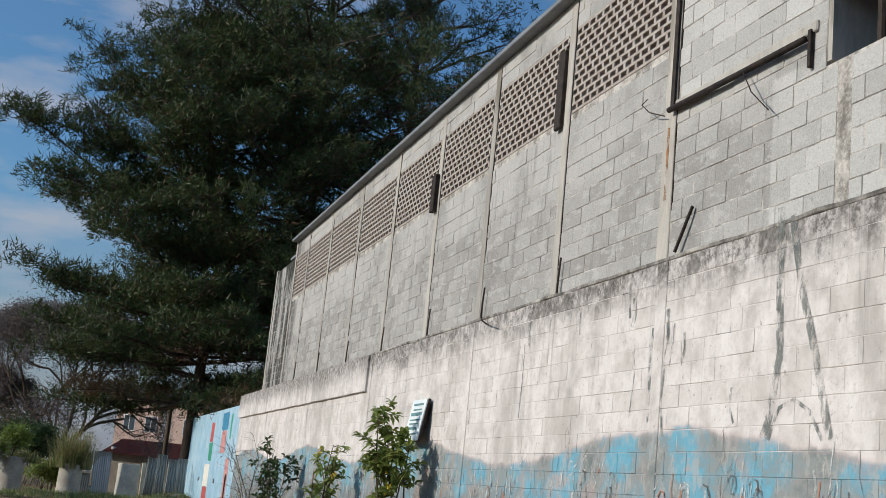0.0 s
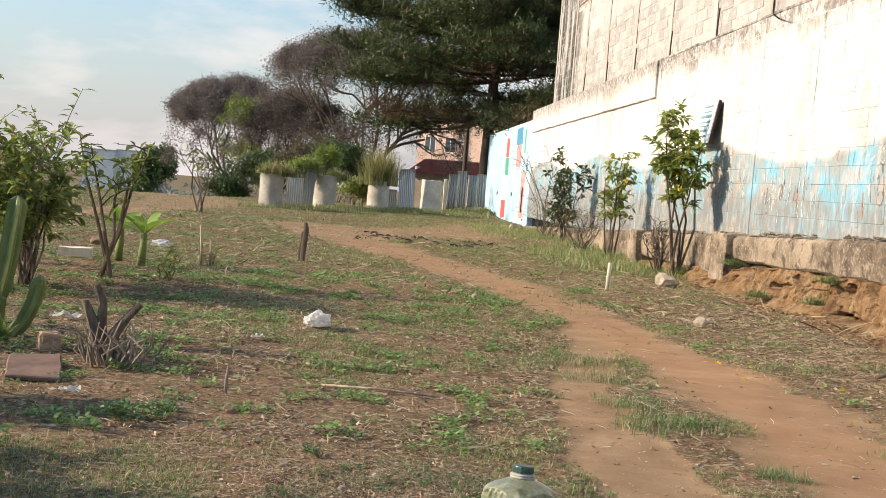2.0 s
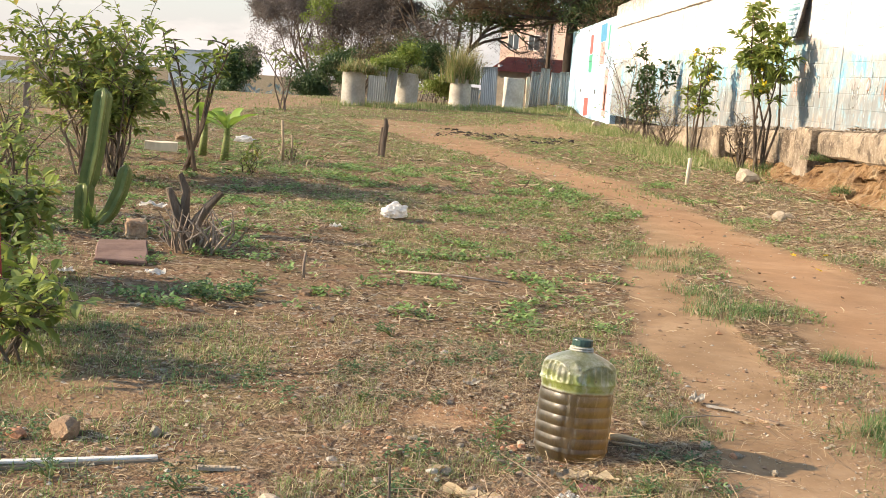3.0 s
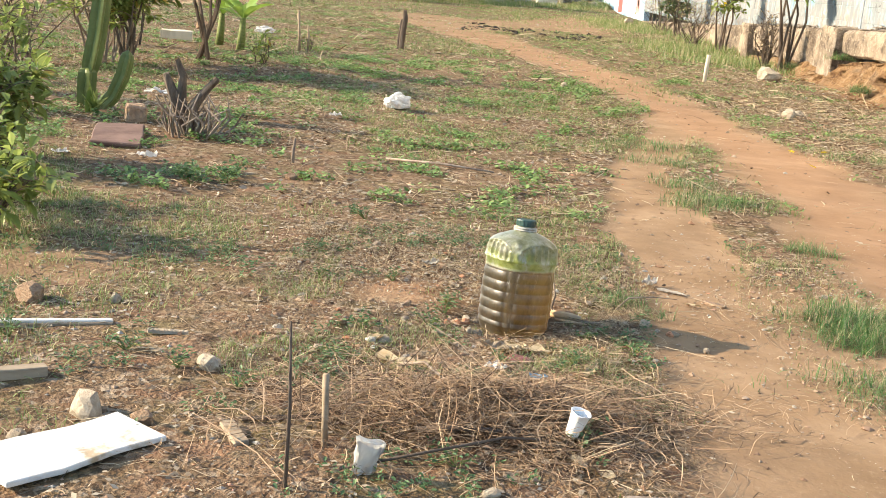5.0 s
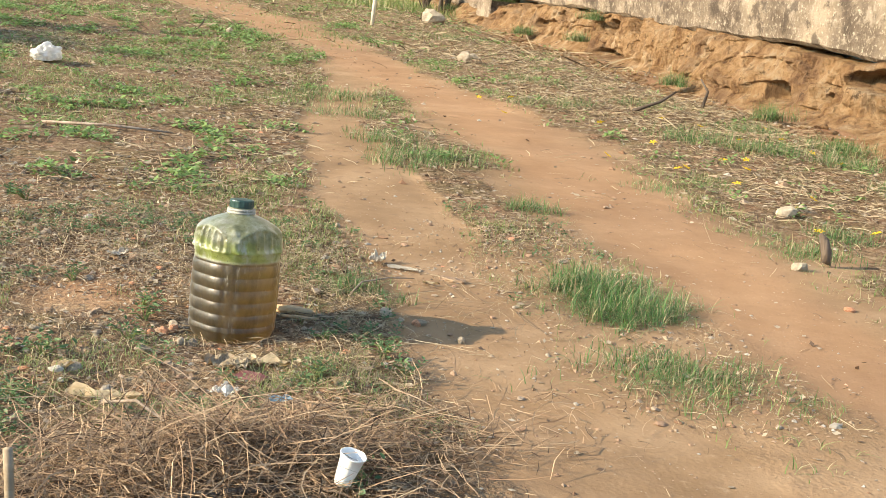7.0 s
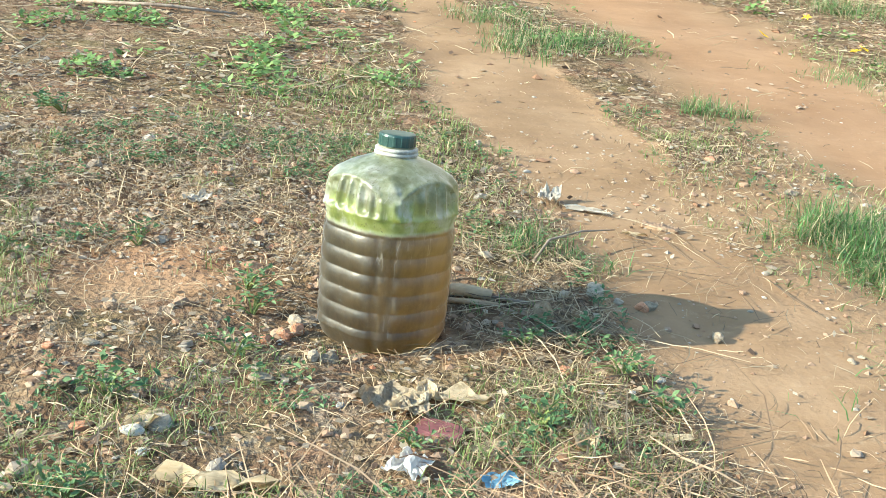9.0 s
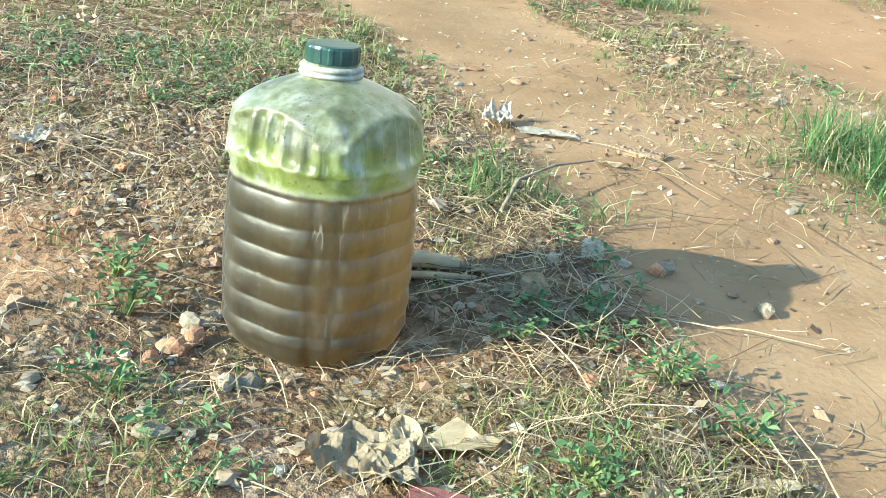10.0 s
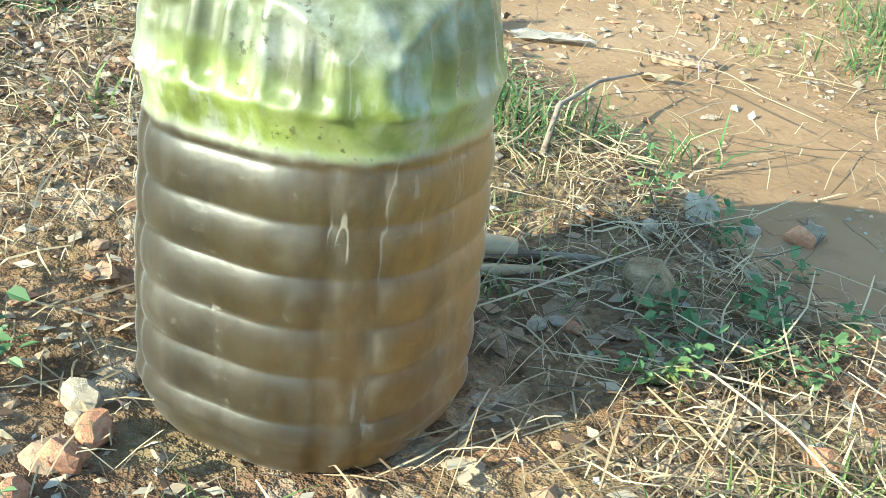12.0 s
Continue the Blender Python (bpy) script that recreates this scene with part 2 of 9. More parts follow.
def upper_block_mat():
    s = Shader("bare_concrete_block", 0.95, 0.15)
    z, y = s.axes(s.pos)[2], s.axes(s.pos)[1]
    rnd = s.math("FRACT", s.math("ADD", s.random(), s.math("MULTIPLY", s.island, 7.0)))
    col = s.ramp(rnd, (0.0, (0.316, 0.305, 0.291)), (0.5, (0.381, 0.370, 0.356)), (1.0, (0.436, 0.425, 0.409)))
    pale = s.step(s.math("ADD", z, s.math("MULTIPLY", s.noise(s.pos, 0.7, 4), 1.4)), 5.6, 5.9)
    col = s.mix(s.math("MULTIPLY", pale, 0.7), col, (0.504, 0.490, 0.474))
    col = s.mix(s.math("MULTIPLY", s.step(s.noise(s.pos, 0.9, 6, 0.65), 0.46, 0.66), 0.55), col, (0.243, 0.238, 0.225))
    col = s.mix(s.math("MULTIPLY", s.step(s.noise(s.scaled(s.pos, (1, 1, 0.12)), 2.6, 6, 0.7), 0.55, 0.7), 0.5), col, (0.184, 0.180, 0.171))
    col = s.mix(s.math("MULTIPLY", s.step(s.noise(s.pos, 6.5, 6, 0.7), 0.54, 0.68), 0.35), col, (0.549, 0.540, 0.522))
    infill = s.math("MULTIPLY", s.step(s.math("MULTIPLY", y, -1.0), -8.66, -8.60), s.math("SUBTRACT", 1.0, s.step(z, 4.9, 4.95)))
    infill = s.math("MAXIMUM", infill, s.math("MULTIPLY", s.step(s.math("MULTIPLY", y, -1.0), -10.4, -10.3), s.step(z, 5.2, 5.25)))
    col = s.mix(s.math("MULTIPLY", infill, 0.75), col, s.ramp(rnd, (0.2, (0.452, 0.445, 0.429)), (0.6, (0.569, 0.560, 0.542))))
    # thin pale slurry smeared over the joints of the lower courses
    slurry = s.math("MULTIPLY", s.math("SUBTRACT", 1.0, pale), s.step(s.noise(s.scaled(s.pos, (1, 0.7, 1.6)), 3.4, 7, 0.72), 0.53, 0.60))
    col = s.mix(s.math("MULTIPLY", slurry, 0.55), col, (0.516, 0.505, 0.489))
    col = s.mix(s.math("MULTIPLY", s.step(s.noise(s.pos, 19, 6, 0.75), 0.60, 0.66), 0.5), col, (0.192, 0.185, 0.176))
    grain = s.noise(s.pos, 55, 4, 0.75)
    col = s.mix(0.28, col, s.ramp(grain, (0.3, 0.12), (0.7, 0.75)), "OVERLAY")
    # far end: black mould, its dark colour also standing for dappled pine shade
    far = s.step(y, 29.6, 31.4)
    mould = s.step(s.noise(s.scaled(s.pos, (1, 1, 0.25)), 2.4, 6, 0.7), 0.4, 0.58)
    col = s.mix(s.math("MULTIPLY", far, mould), col, (0.05, 0.05, 0.045))
    s.colour(col)
    s.bump(s.math("ADD", grain, s.noise(s.pos, 16, 4)), 0.5, 0.008)
    return s.mat


def lower_wall_mat(name):
    """Whitewashed wall with a washed-out blue field along its foot."""
    s = Shader(name, 0.92, 0.2)
    ax = s.axes(s.pos)
    y, z = ax[1], ax[2]
    wob = s.noise(s.pos, 3.5, 5, 0.65)
    white = s.ramp(wob, (0.3, (0.49, 0.45, 0.43)), (0.5, (0.67, 0.625, 0.605)), (0.75, (0.77, 0.73, 0.71)))
    grey = s.step(s.noise(s.scaled(s.pos, (1, 1, 0.5)), 1.1, 7, 0.68), 0.47, 0.66)
    white = s.mix(s.math("MULTIPLY", grey, 0.72), white, (0.40, 0.375, 0.35))
    rnd = s.math("FRACT", s.math("ADD", s.random(), s.math("MULTIPLY", s.island, 7.0)))
    white = s.mix(s.math("MULTIPLY", s.step(rnd, 0.55, 1.0), 0.30), white, (0.45, 0.415, 0.38))
    white = s.mix(s.math("MULTIPLY", s.step(s.noise(s.pos, 22, 6, 0.75), 0.5, 0.66), 0.45), white, (0.47, 0.43, 0.395))
    white = s.mix(s.step(s.noise(s.pos, 12, 6, 0.75), 0.61, 0.67), white, (0.33, 0.31, 0.285))
    # the wavy top of the blue field
    wave = s.math("ADD", s.math("MULTIPLY", s.math("SINE", s.math("MULTIPLY", y, 0.78)), 0.16),
                  s.math("MULTIPLY", s.noise(s.pos, 2.2, 4), 0.22))
    top = s.math("ADD", wave, 1.70)
    field = s.math("SUBTRACT", 1.0, s.step(s.math("SUBTRACT", z, top), -0.02, 0.03))
    patch = s.noise(s.scaled(s.pos, (1, 1, 1.2)), 1.5, 6, 0.66)
    blue = s.ramp(patch, (0.32, (0.17, 0.20, 0.20)), (0.42, (0.27, 0.285, 0.28)), (0.50, (0.22, 0.30, 0.33)), (0.57, (0.15, 0.36, 0.47)), (0.66, (0.17, 0.40, 0.52)), (0.72, (0.40, 0.345, 0.325)))
    worn = s.step(s.noise(s.scaled(s.pos, (1, 1, 0.5)), 6, 7, 0.75), 0.50, 0.60)
    blue = s.mix(s.math("MULTIPLY", worn, 0.6), blue, (0.42, 0.40, 0.385))
    pinkish = s.step(s.math("SUBTRACT", s.noise(s.pos, 1.9, 5), s.math("MULTIPLY", z, 0.06)), 0.44, 0.56)
    blue = s.mix(s.math("MULTIPLY", pinkish, 0.45), blue, (0.43, 0.32, 0.29))
    rim = s.math("MULTIPLY", s.math("SUBTRACT", 1.0, s.step(s.math("ABSOLUTE", s.math("SUBTRACT", z, top)), 0.02, 0.05)), 0.25)
    col = s.mix(field, white, blue)
    col = s.mix(rim, col, (0.56, 0.42, 0.41))
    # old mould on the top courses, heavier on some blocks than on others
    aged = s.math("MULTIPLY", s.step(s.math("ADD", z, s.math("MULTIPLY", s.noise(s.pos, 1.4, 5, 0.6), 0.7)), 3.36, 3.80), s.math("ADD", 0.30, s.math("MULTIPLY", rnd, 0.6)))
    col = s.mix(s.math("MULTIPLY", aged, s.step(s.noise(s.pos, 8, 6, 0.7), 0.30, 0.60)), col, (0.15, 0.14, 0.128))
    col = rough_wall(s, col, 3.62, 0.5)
    col = s.mix(s.math("MULTIPLY", s.step(s.noise(s.scaled(s.pos, (1, 1, 0.06)), 3.1, 6, 0.7), 0.56, 0.66), s.math("MULTIPLY", s.step(z, 1.9, 3.4), 0.55)), col, (0.20, 0.19, 0.18))
    low = s.math("SUBTRACT", 1.0, s.step(z, 0.75, 1.05))
    col = s.mix(s.math("MULTIPLY", low, s.step(s.noise(s.pos, 7, 5, 0.7), 0.45, 0.6)), col, (0.26, 0.21, 0.17))
    splash = s.math("SUBTRACT", 1.0, s.step(s.math("ADD", z, s.math("MULTIPLY", s.noise(s.scaled(s.pos, (1, 1, 0.4)), 2.6, 6, 0.7), 0.5)), 1.30, 1.65))
    col = s.mix(s.math("MULTIPLY", splash, s.step(s.noise(s.scaled(s.pos, (1, 1, 0.35)), 7, 7, 0.74), 0.36, 0.58)), col, (0.19, 0.205, 0.21))
    s.colour(col)
    s.bump(s.math("ADD", s.noise(s.pos, 26, 5, 0.7), s.noise(s.pos, 5, 4)), 0.45, 0.008)
    return s.mat


M_GROUND = ground_mat()
M_BLOCK = upper_block_mat()
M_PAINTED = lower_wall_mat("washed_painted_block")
M_MORTAR = plain_mat("mortar", (0.17, 0.155, 0.138), (0.60, 0.565, 0.52), 5, 0.95, 0.6, 0.01)
M_COLUMN = plain_mat("bare_column_concrete", (0.34, 0.315, 0.285), (0.47, 0.44, 0.40), 3.0, 0.95, 0.6, 0.012, stretch=(1, 1, 0.3), stain=(0.24, 0.215, 0.18))
M_CONC = plain_mat("weathered_concrete", (0.36, 0.325, 0.28), (0.52, 0.47, 0.40), 3.5, 0.92, 0.6, 0.012, stain=(0.15, 0.12, 0.09))


def beam_mat():
    s = Shader("stained_footing_concrete", 0.95, 0.15)
    n, m, f = s.noise(s.pos, 1.5, 6, 0.65), s.noise(s.pos, 6.5, 6, 0.7), s.noise(s.pos, 34, 5, 0.72)
    col = s.ramp(n, (0.34, (0.0809, 0.0602, 0.0453)), (0.48, (0.185, 0.143, 0.107)), (0.62, (0.34, 0.27, 0.20)), (0.75, (0.29, 0.24, 0.19)))
    col = s.mix(s.math("MULTIPLY", s.step(m, 0.52, 0.64), 0.7), col, (0.35, 0.29, 0.228))
    col = s.mix(s.math("MULTIPLY", s.step(f, 0.54, 0.66), 0.6), col, (0.54, 0.47, 0.37))
    col = s.mix(s.math("MULTIPLY", s.step(s.noise(s.pos, 4.5, 7, 0.72), 0.52, 0.62), 0.8), col, (0.0714, 0.0546, 0.0435))
    s.colour(col)
    s.bump(s.math("ADD", m, s.math("MULTIPLY", f, 0.6)), 0.9, 0.035)
    return s.mat


M_BEAM = beam_mat()
M_RING = plain_mat("pale_cast_concrete", (0.31, 0.288, 0.252), (0.45, 0.425, 0.378), 2.4, 0.9, 0.4, 0.01, stain=(0.264, 0.237, 0.203))
M_ZINC = plain_mat("weathered_zinc", (0.36, 0.38, 0.39), (0.52, 0.54, 0.55), 2.2, 0.55, 0.2, 0.004, 0.5, 0.35, (1, 1, 0.3), stain=(0.28, 0.25, 0.22))
M_STEEL = plain_mat("rusty_steel", (0.018, 0.016, 0.015), (0.060, 0.044, 0.035), 12, 0.8, 0.4, 0.003, 0.4, 0.3)
M_ROOFEDGE = plain_mat("grey_sheet_edge", (0.20, 0.215, 0.235), (0.28, 0.30, 0.32), 3, 0.6)
M_INSHADE = plain_mat("painted_inner_shade", (0.012, 0.012, 0.012), (0.03, 0.028, 0.026), 2, 0.95)
M_BARK = plain_mat("bark", (0.075, 0.055, 0.042), (0.15, 0.115, 0.09), 6, 0.95, 0.8, 0.03, stretch=(1, 1, 0.2))
M_PINEBARK = plain_mat("pine_bark", (0.05, 0.036, 0.028), (0.12, 0.085, 0.065), 5, 0.95, 0.8, 0.04, stretch=(1, 1, 0.25))
M_DEADWOOD = plain_mat("dead_wood", (0.17, 0.125, 0.095), (0.33, 0.27, 0.215), 14, 0.9, 0.7, 0.006, stretch=(1, 1, 0.15))
M_BRANCH = plain_mat("tan_branch_wood", (0.30, 0.20, 0.115), (0.50, 0.36, 0.225), 22, 0.85, 0.6, 0.003, stretch=(0.2, 1, 1))
M_TIMBER = plain_mat("weathered_timber", (0.24, 0.18, 0.12), (0.38, 0.30, 0.215), 14, 0.88, 0.6, 0.004, stretch=(0.2, 1, 1))
M_NEEDLE = leaf_mat("pine_needles", (0.022, 0.040, 0.014), (0.085, 0.125, 0.038), 0.55, 0.2, (0.12, 0.075, 0.04), 0.08)
M_DEADNEEDLE = leaf_mat("dead_pine_needles", (0.085, 0.055, 0.033), (0.17, 0.105, 0.058), 0.7, 0.25)
M_BROWNLEAF = leaf_mat("dry_brown_leaves", (0.105, 0.088, 0.082), (0.215, 0.185, 0.172), 0.7, 0.3)
M_DRYBUSH = leaf_mat("half_dry_leaves", (0.075, 0.075, 0.045), (0.17, 0.155, 0.09), 0.6, 0.3, (0.16, 0.11, 0.07), 0.3)
M_GREENLEAF = leaf_mat("green_leaves", (0.15, 0.21, 0.05), (0.32, 0.38, 0.12), 0.45, 0.48, (0.30, 0.25, 0.07), 0.05)
M_DARKLEAF = leaf_mat("dark_green_leaves", (0.035, 0.07, 0.025), (0.075, 0.125, 0.045), 0.4, 0.25)
M_LIMELEAF = leaf_mat("lime_leaves", (0.11, 0.17, 0.03), (0.24, 0.30, 0.07), 0.5, 0.4)
M_YELLOW = leaf_mat("yellow_petals", (0.62, 0.42, 0.02), (0.80, 0.60, 0.05), 0.6, 0.3)
M_GRASS = leaf_mat("grass_blades", (0.11, 0.175, 0.05), (0.29, 0.36, 0.13), 0.55, 0.3, (0.46, 0.39, 0.235), 0.25)
M_WEED = leaf_mat("weed_leaves", (0.085, 0.18, 0.05), (0.26, 0.38, 0.13), 0.5, 0.28)
M_WEEDNEAR = leaf_mat("small_weed_leaves", (0.050, 0.115, 0.045), (0.155, 0.245, 0.105), 0.55, 0.25)
M_STRAW = leaf_mat("dry_straw", (0.258, 0.183, 0.107), (0.616, 0.506, 0.341), 0.75, 0.15, (0.112, 0.0766, 0.0505), 0.25)
M_REED = leaf_mat("dry_reed", (0.3, 0.257, 0.129), (0.5, 0.439, 0.234), 0.7, 0.25, (0.16, 0.225, 0.0702), 0.2)


# ---- mesh building blocks ----
def raw_mesh(name, verts, faces, mat, smooth=False):
    """A mesh from arrays; all faces have the same number of corners."""
    verts, faces = np.asarray(verts, dtype=np.float32), np.asarray(faces, dtype=np.int32)
    me = bpy.data.meshes.new(name)
    me.vertices.add(len(verts))
    me.vertices.foreach_set("co", verts.ravel())
    me.loops.add(faces.size)
    me.loops.foreach_set("vertex_index", faces.ravel())
    me.polygons.add(len(faces))
    me.polygons.foreach_set("loop_start", np.arange(0, faces.size, faces.shape[1], dtype=np.int32))
    me.polygons.foreach_set("use_smooth", np.full(len(faces), smooth))
    me.update(calc_edges=True)
    me.materials.append(mat)
    return me


def linked(name, me, parent=None, label="", m=None):
    ob = new(name, me)
    if parent:
        ob.parent = parent
    if m is not None:
        ob.matrix_basis = m
    if label:
        ob["label"] = label
    return ob


def part(name, bm, material, parent=None, label="", m=None, smooth=False):
    """Links a bmesh as one mesh object, under a thing or under a part."""
    me = bpy.data.meshes.new(name)
    for f in bm.faces:
        f.smooth = smooth
    bm.to_mesh(me)
    bm.free()
    me.materials.append(material)
    return linked(name, me, parent, label, m)


def thing(name, m, label, category, group="", kind=""):
    ob = new(name)
    ob.empty_display_size = 0.1
    ob.matrix_basis = m
    return tagged(ob, label, category, group, kind)


def box_bm(x0, y0, z0, x1, y1, z1, bevel=0.0, bm=None):
    bm = bm or bmesh.new()
    geom = bmesh.ops.create_cube(bm, size=1.0, matrix=Matrix.Translation(((x0 + x1) / 2, (y0 + y1) / 2, (z0 + z1) / 2)) @ Matrix.Diagonal((x1 - x0, y1 - y0, z1 - z0, 1)))
    if bevel:
        edges = {e for v in geom["verts"] for e in v.link_edges}
        bmesh.ops.bevel(bm, geom=list(edges), offset=bevel, segments=1, affect="EDGES")
    return bm


def tube_bm(points, radii, sides=7, bm=None, cap=True):
    """A tube of changing thickness along points."""
    bm = bm or bmesh.new()
    pts = [Vector(p) for p in points]
    rings = []
    side = None
    for i, p in enumerate(pts):
        d = (pts[min(i + 1, len(pts) - 1)] - pts[max(i - 1, 0)]).normalized()
        if side is None:
            side = d.orthogonal().normalized()
        side = (side - d * side.dot(d)).normalized()
        up = d.cross(side)
        rings.append([bm.verts.new(p + (side * math.cos(a) + up * math.sin(a)) * radii[i])
                      for a in (2 * math.pi * k / sides for k in range(sides))])
    for a, b in zip(rings, rings[1:]):
        for k in range(sides):
            bm.faces.new((a[k], a[(k + 1) % sides], b[(k + 1) % sides], b[k]))
    if cap:
        bm.faces.new(list(reversed(rings[0])))
        bm.faces.new(rings[-1])
    return bm


def lathe_bm(profile, sides=32, bm=None):
    bm = bm or bmesh.new()
    rings = [[bm.verts.new((r * math.cos(2 * math.pi * k / sides), r * math.sin(2 * math.pi * k / sides), z)) for k in range(sides)]
             for r, z in profile]
    for a, b in zip(rings, rings[1:]):
        for k in range(sides):
            bm.faces.new((a[k], a[(k + 1) % sides], b[(k + 1) % sides], b[k]))
    bm.faces.new(list(reversed(rings[0])))
    bm.faces.new(rings[-1])
    return bm


def roughen(bm, amount, scale, seed=0.0):
    for v in bm.verts:
        v.co += noise.noise_vector(v.co * scale + Vector((seed, seed * 1.7, -seed))) * amount
    return bm


# ---- terrain ----
def lattice(x, y, seed):
    """Smooth value noise in -1..1 on arrays."""
    x, y = np.asarray(x, dtype=np.float64), np.asarray(y, dtype=np.float64)
    xi, yi = np.floor(x), np.floor(y)
    fx, fy = x - xi, y - yi
    fx, fy = fx * fx * (3 - 2 * fx), fy * fy * (3 - 2 * fy)

    def at(i, j):
        v = np.sin(i * 127.1 + j * 311.7 + seed * 74.7) * 43758.5453
        return (v - np.floor(v)) * 2 - 1
    a, b = at(xi, yi) * (1 - fx) + at(xi + 1, yi) * fx, at(xi, yi + 1) * (1 - fx) + at(xi + 1, yi + 1) * fx
    return a * (1 - fy) + b * fy


def smooth(v, a, b):
    t = np.clip((np.asarray(v, dtype=np.float64) - a) / (b - a), 0, 1)
    return t * t * (3 - 2 * t)


# middle lines of the trodden ways, with half widths
TRAIL = [(2.2, -1.5, 0.35), (2.05, 1.5, 0.32), (2.0, 2.9, 0.3), (2.08, 4.3, 0.40), (2.18, 5.8, 0.42), (2.24, 7.0, 0.42), (2.05, 8.4, 0.33), (1.95, 10.2, 0.36),
         (1.65, 12.8, 0.42), (1.1, 15.6, 0.5), (0.3, 19.0, 0.55), (-0.4, 21.8, 0.8), (-0.9, 25.0, 1.1)]
LANE = [(1.2, -1.5, 0.42), (1.2, 1.2, 0.38), (1.18, 1.95, 0.32), (1.1, 2.6, 0.22), (1.08, 3.2, 0.17), (1.1, 4.0, 0.2), (1.15, 5.0, 0.21), (1.22, 6.2, 0.15), (1.6, 7.6, 0.16), (1.8, 8.8, 0.2)]
FORK = [(-0.4, 21.8, 0.9), (1.5, 25.0, 1.5), (3.0, 30.0, 1.2), (3.6, 35.0, 0.9)]
LEFT = [(-7.5, 14.0, 0.6), (-5.2, 22.0, 0.55), (-4.9, 29.0, 0.8), (-4.9, 38.0, 1.6), (-9.0, 50.0, 2.5)]
SPOTS = [(0.13, 3.24, 0.24), (-0.9, 3.2, 0.35)]


def way_depth(x, y, line):
    """How far inside a way a place lies, in widths: above 0 inside."""
    best = np.full(np.shape(x), -9.0)
    for (ax, ay, aw), (bx, by, bw) in zip(line, line[1:]):
        dx, dy = bx - ax, by - ay
        t = np.clip(((x - ax) * dx + (y - ay) * dy) / (dx * dx + dy * dy), 0, 1)
        d = np.hypot(x - ax - t * dx, y - ay - t * dy)
        w = aw + (bw - aw) * t
        best = np.maximum(best, 1 - d / w)
    return best


def bare_at(x, y):
    x, y = np.asarray(x, dtype=np.float64), np.asarray(y, dtype=np.float64)
    wob = lattice(x * 2.3, y * 2.3, 3) * 0.25 + lattice(x * 7, y * 7, 4) * 0.18
    d = np.maximum.reduce([way_depth(x, y, line) for line in (TRAIL, LANE, FORK, LEFT)])
    b = smooth(d + wob, -0.35, 0.35)
    # the trodden apron beside the bottle where both ways run together
    apron = smooth(x + wob * 0.5, 0.92, 1.15) * smooth(x + wob * 0.5, 2.75, 2.45) * smooth(y + wob, 4.6, 3.6)
    b = np.maximum(b, 0.88 * apron)
    for sx, sy, r in SPOTS:
        b = np.maximum(b, 0.6 * smooth(1 - np.hypot(x - sx, y - sy) / r + wob, -0.1, 0.7))
    return b


def ground_z(x, y):
    x, y = np.asarray(x, dtype=np.float64), np.asarray(y, dtype=np.float64)
    b = bare_at(x, y)
    z = lattice(x * 0.7, y * 0.7, 1) * 0.022 + lattice(x * 3.1, y * 3.1, 2) * 0.009
    near = smooth(x, -0.5, -0.2) * smooth(x, 2.0, 1.7) * smooth(y, 1.7, 2.0) * smooth(y, 4.4, 4.0)      # finer clods where the ground is seen closest
    z = z + (lattice(x * 9, y * 9, 5) * 0.006 + lattice(x * 23, y * 23, 6) * 0.005 * near + lattice(x * 47, y * 47, 7) * 0.003 * near) * (1 - 0.9 * b)
    z = z - 0.005 * b
    near_wall = smooth(x, 3.6, 4.6) * smooth(y, 26, 17)
    z = z + near_wall * (-0.04 + 0.025 * lattice(x * 1.7, y * 1.7, 8))
    z = z + 0.32 * np.exp(-(((x - 4.6) / 1.6) ** 2 + ((y - 48.5) / 3.0) ** 2)) + 0.10 * np.exp(-(((x + 0.5) / 3.5) ** 2 + ((y - 43) / 3.0) ** 2))
    edge = 53 - 10.5 * smooth(x, -2.5, -6.0)
    z = z - np.minimum(0.055 * np.maximum(y - edge, 0) * smooth(y, edge, edge + 6), 9.0)
    flat = np.exp(-(((x - 0.483) / 0.2) ** 2 + ((y - 3.018) / 0.2) ** 2))
    return z * (1 - 0.95 * flat) - 0.021 * flat


def gz(x, y):
    return float(ground_z(np.array([x]), np.array([y]))[0])


def spread(breaks):
    out = []
    for a, b, d in breaks:
        out += list(np.arange(a, b, d))
    return np.array(out + [breaks[-1][1]])


gx = spread([(-900, -200, 100), (-200, -40, 20), (-40, -10, 2.0), (-10, -3, 0.35), (-3, -0.4, 0.06), (-0.4, 1.8, 0.014), (1.8, 4.8, 0.06), (4.8, 8, 0.3), (8, 40, 4), (40, 200, 40), (200, 900, 100)])
gy = spread([(-300, -20, 40), (-20, -2, 2), (-2, 0.8, 0.2), (0.8, 1.8, 0.04), (1.8, 4.2, 0.015), (4.2, 7.5, 0.06), (7.5, 12, 0.10), (12, 25, 0.14), (25, 55, 0.5), (55, 120, 5), (120, 400, 40), (400, 1500, 150)])
X, Y = np.meshgrid(gx, gy)
Z = ground_z(X, Y)
nx, ny = len(gx), len(gy)
idx = np.arange(nx * ny).reshape(ny, nx)
quads = np.stack([idx[:-1, :-1], idx[:-1, 1:], idx[1:, 1:], idx[1:, :-1]], -1).reshape(-1, 4)
ground_me = raw_mesh("ground", np.stack([X, Y, Z], -1).reshape(-1, 3), quads, M_GROUND, True)
bare_layer = ground_me.attributes.new("bare", "FLOAT", "POINT")
bare_layer.data.foreach_set("value", bare_at(X, Y).ravel().astype(np.float32))
clay_layer = ground_me.attributes.new("clay", "FLOAT", "POINT")
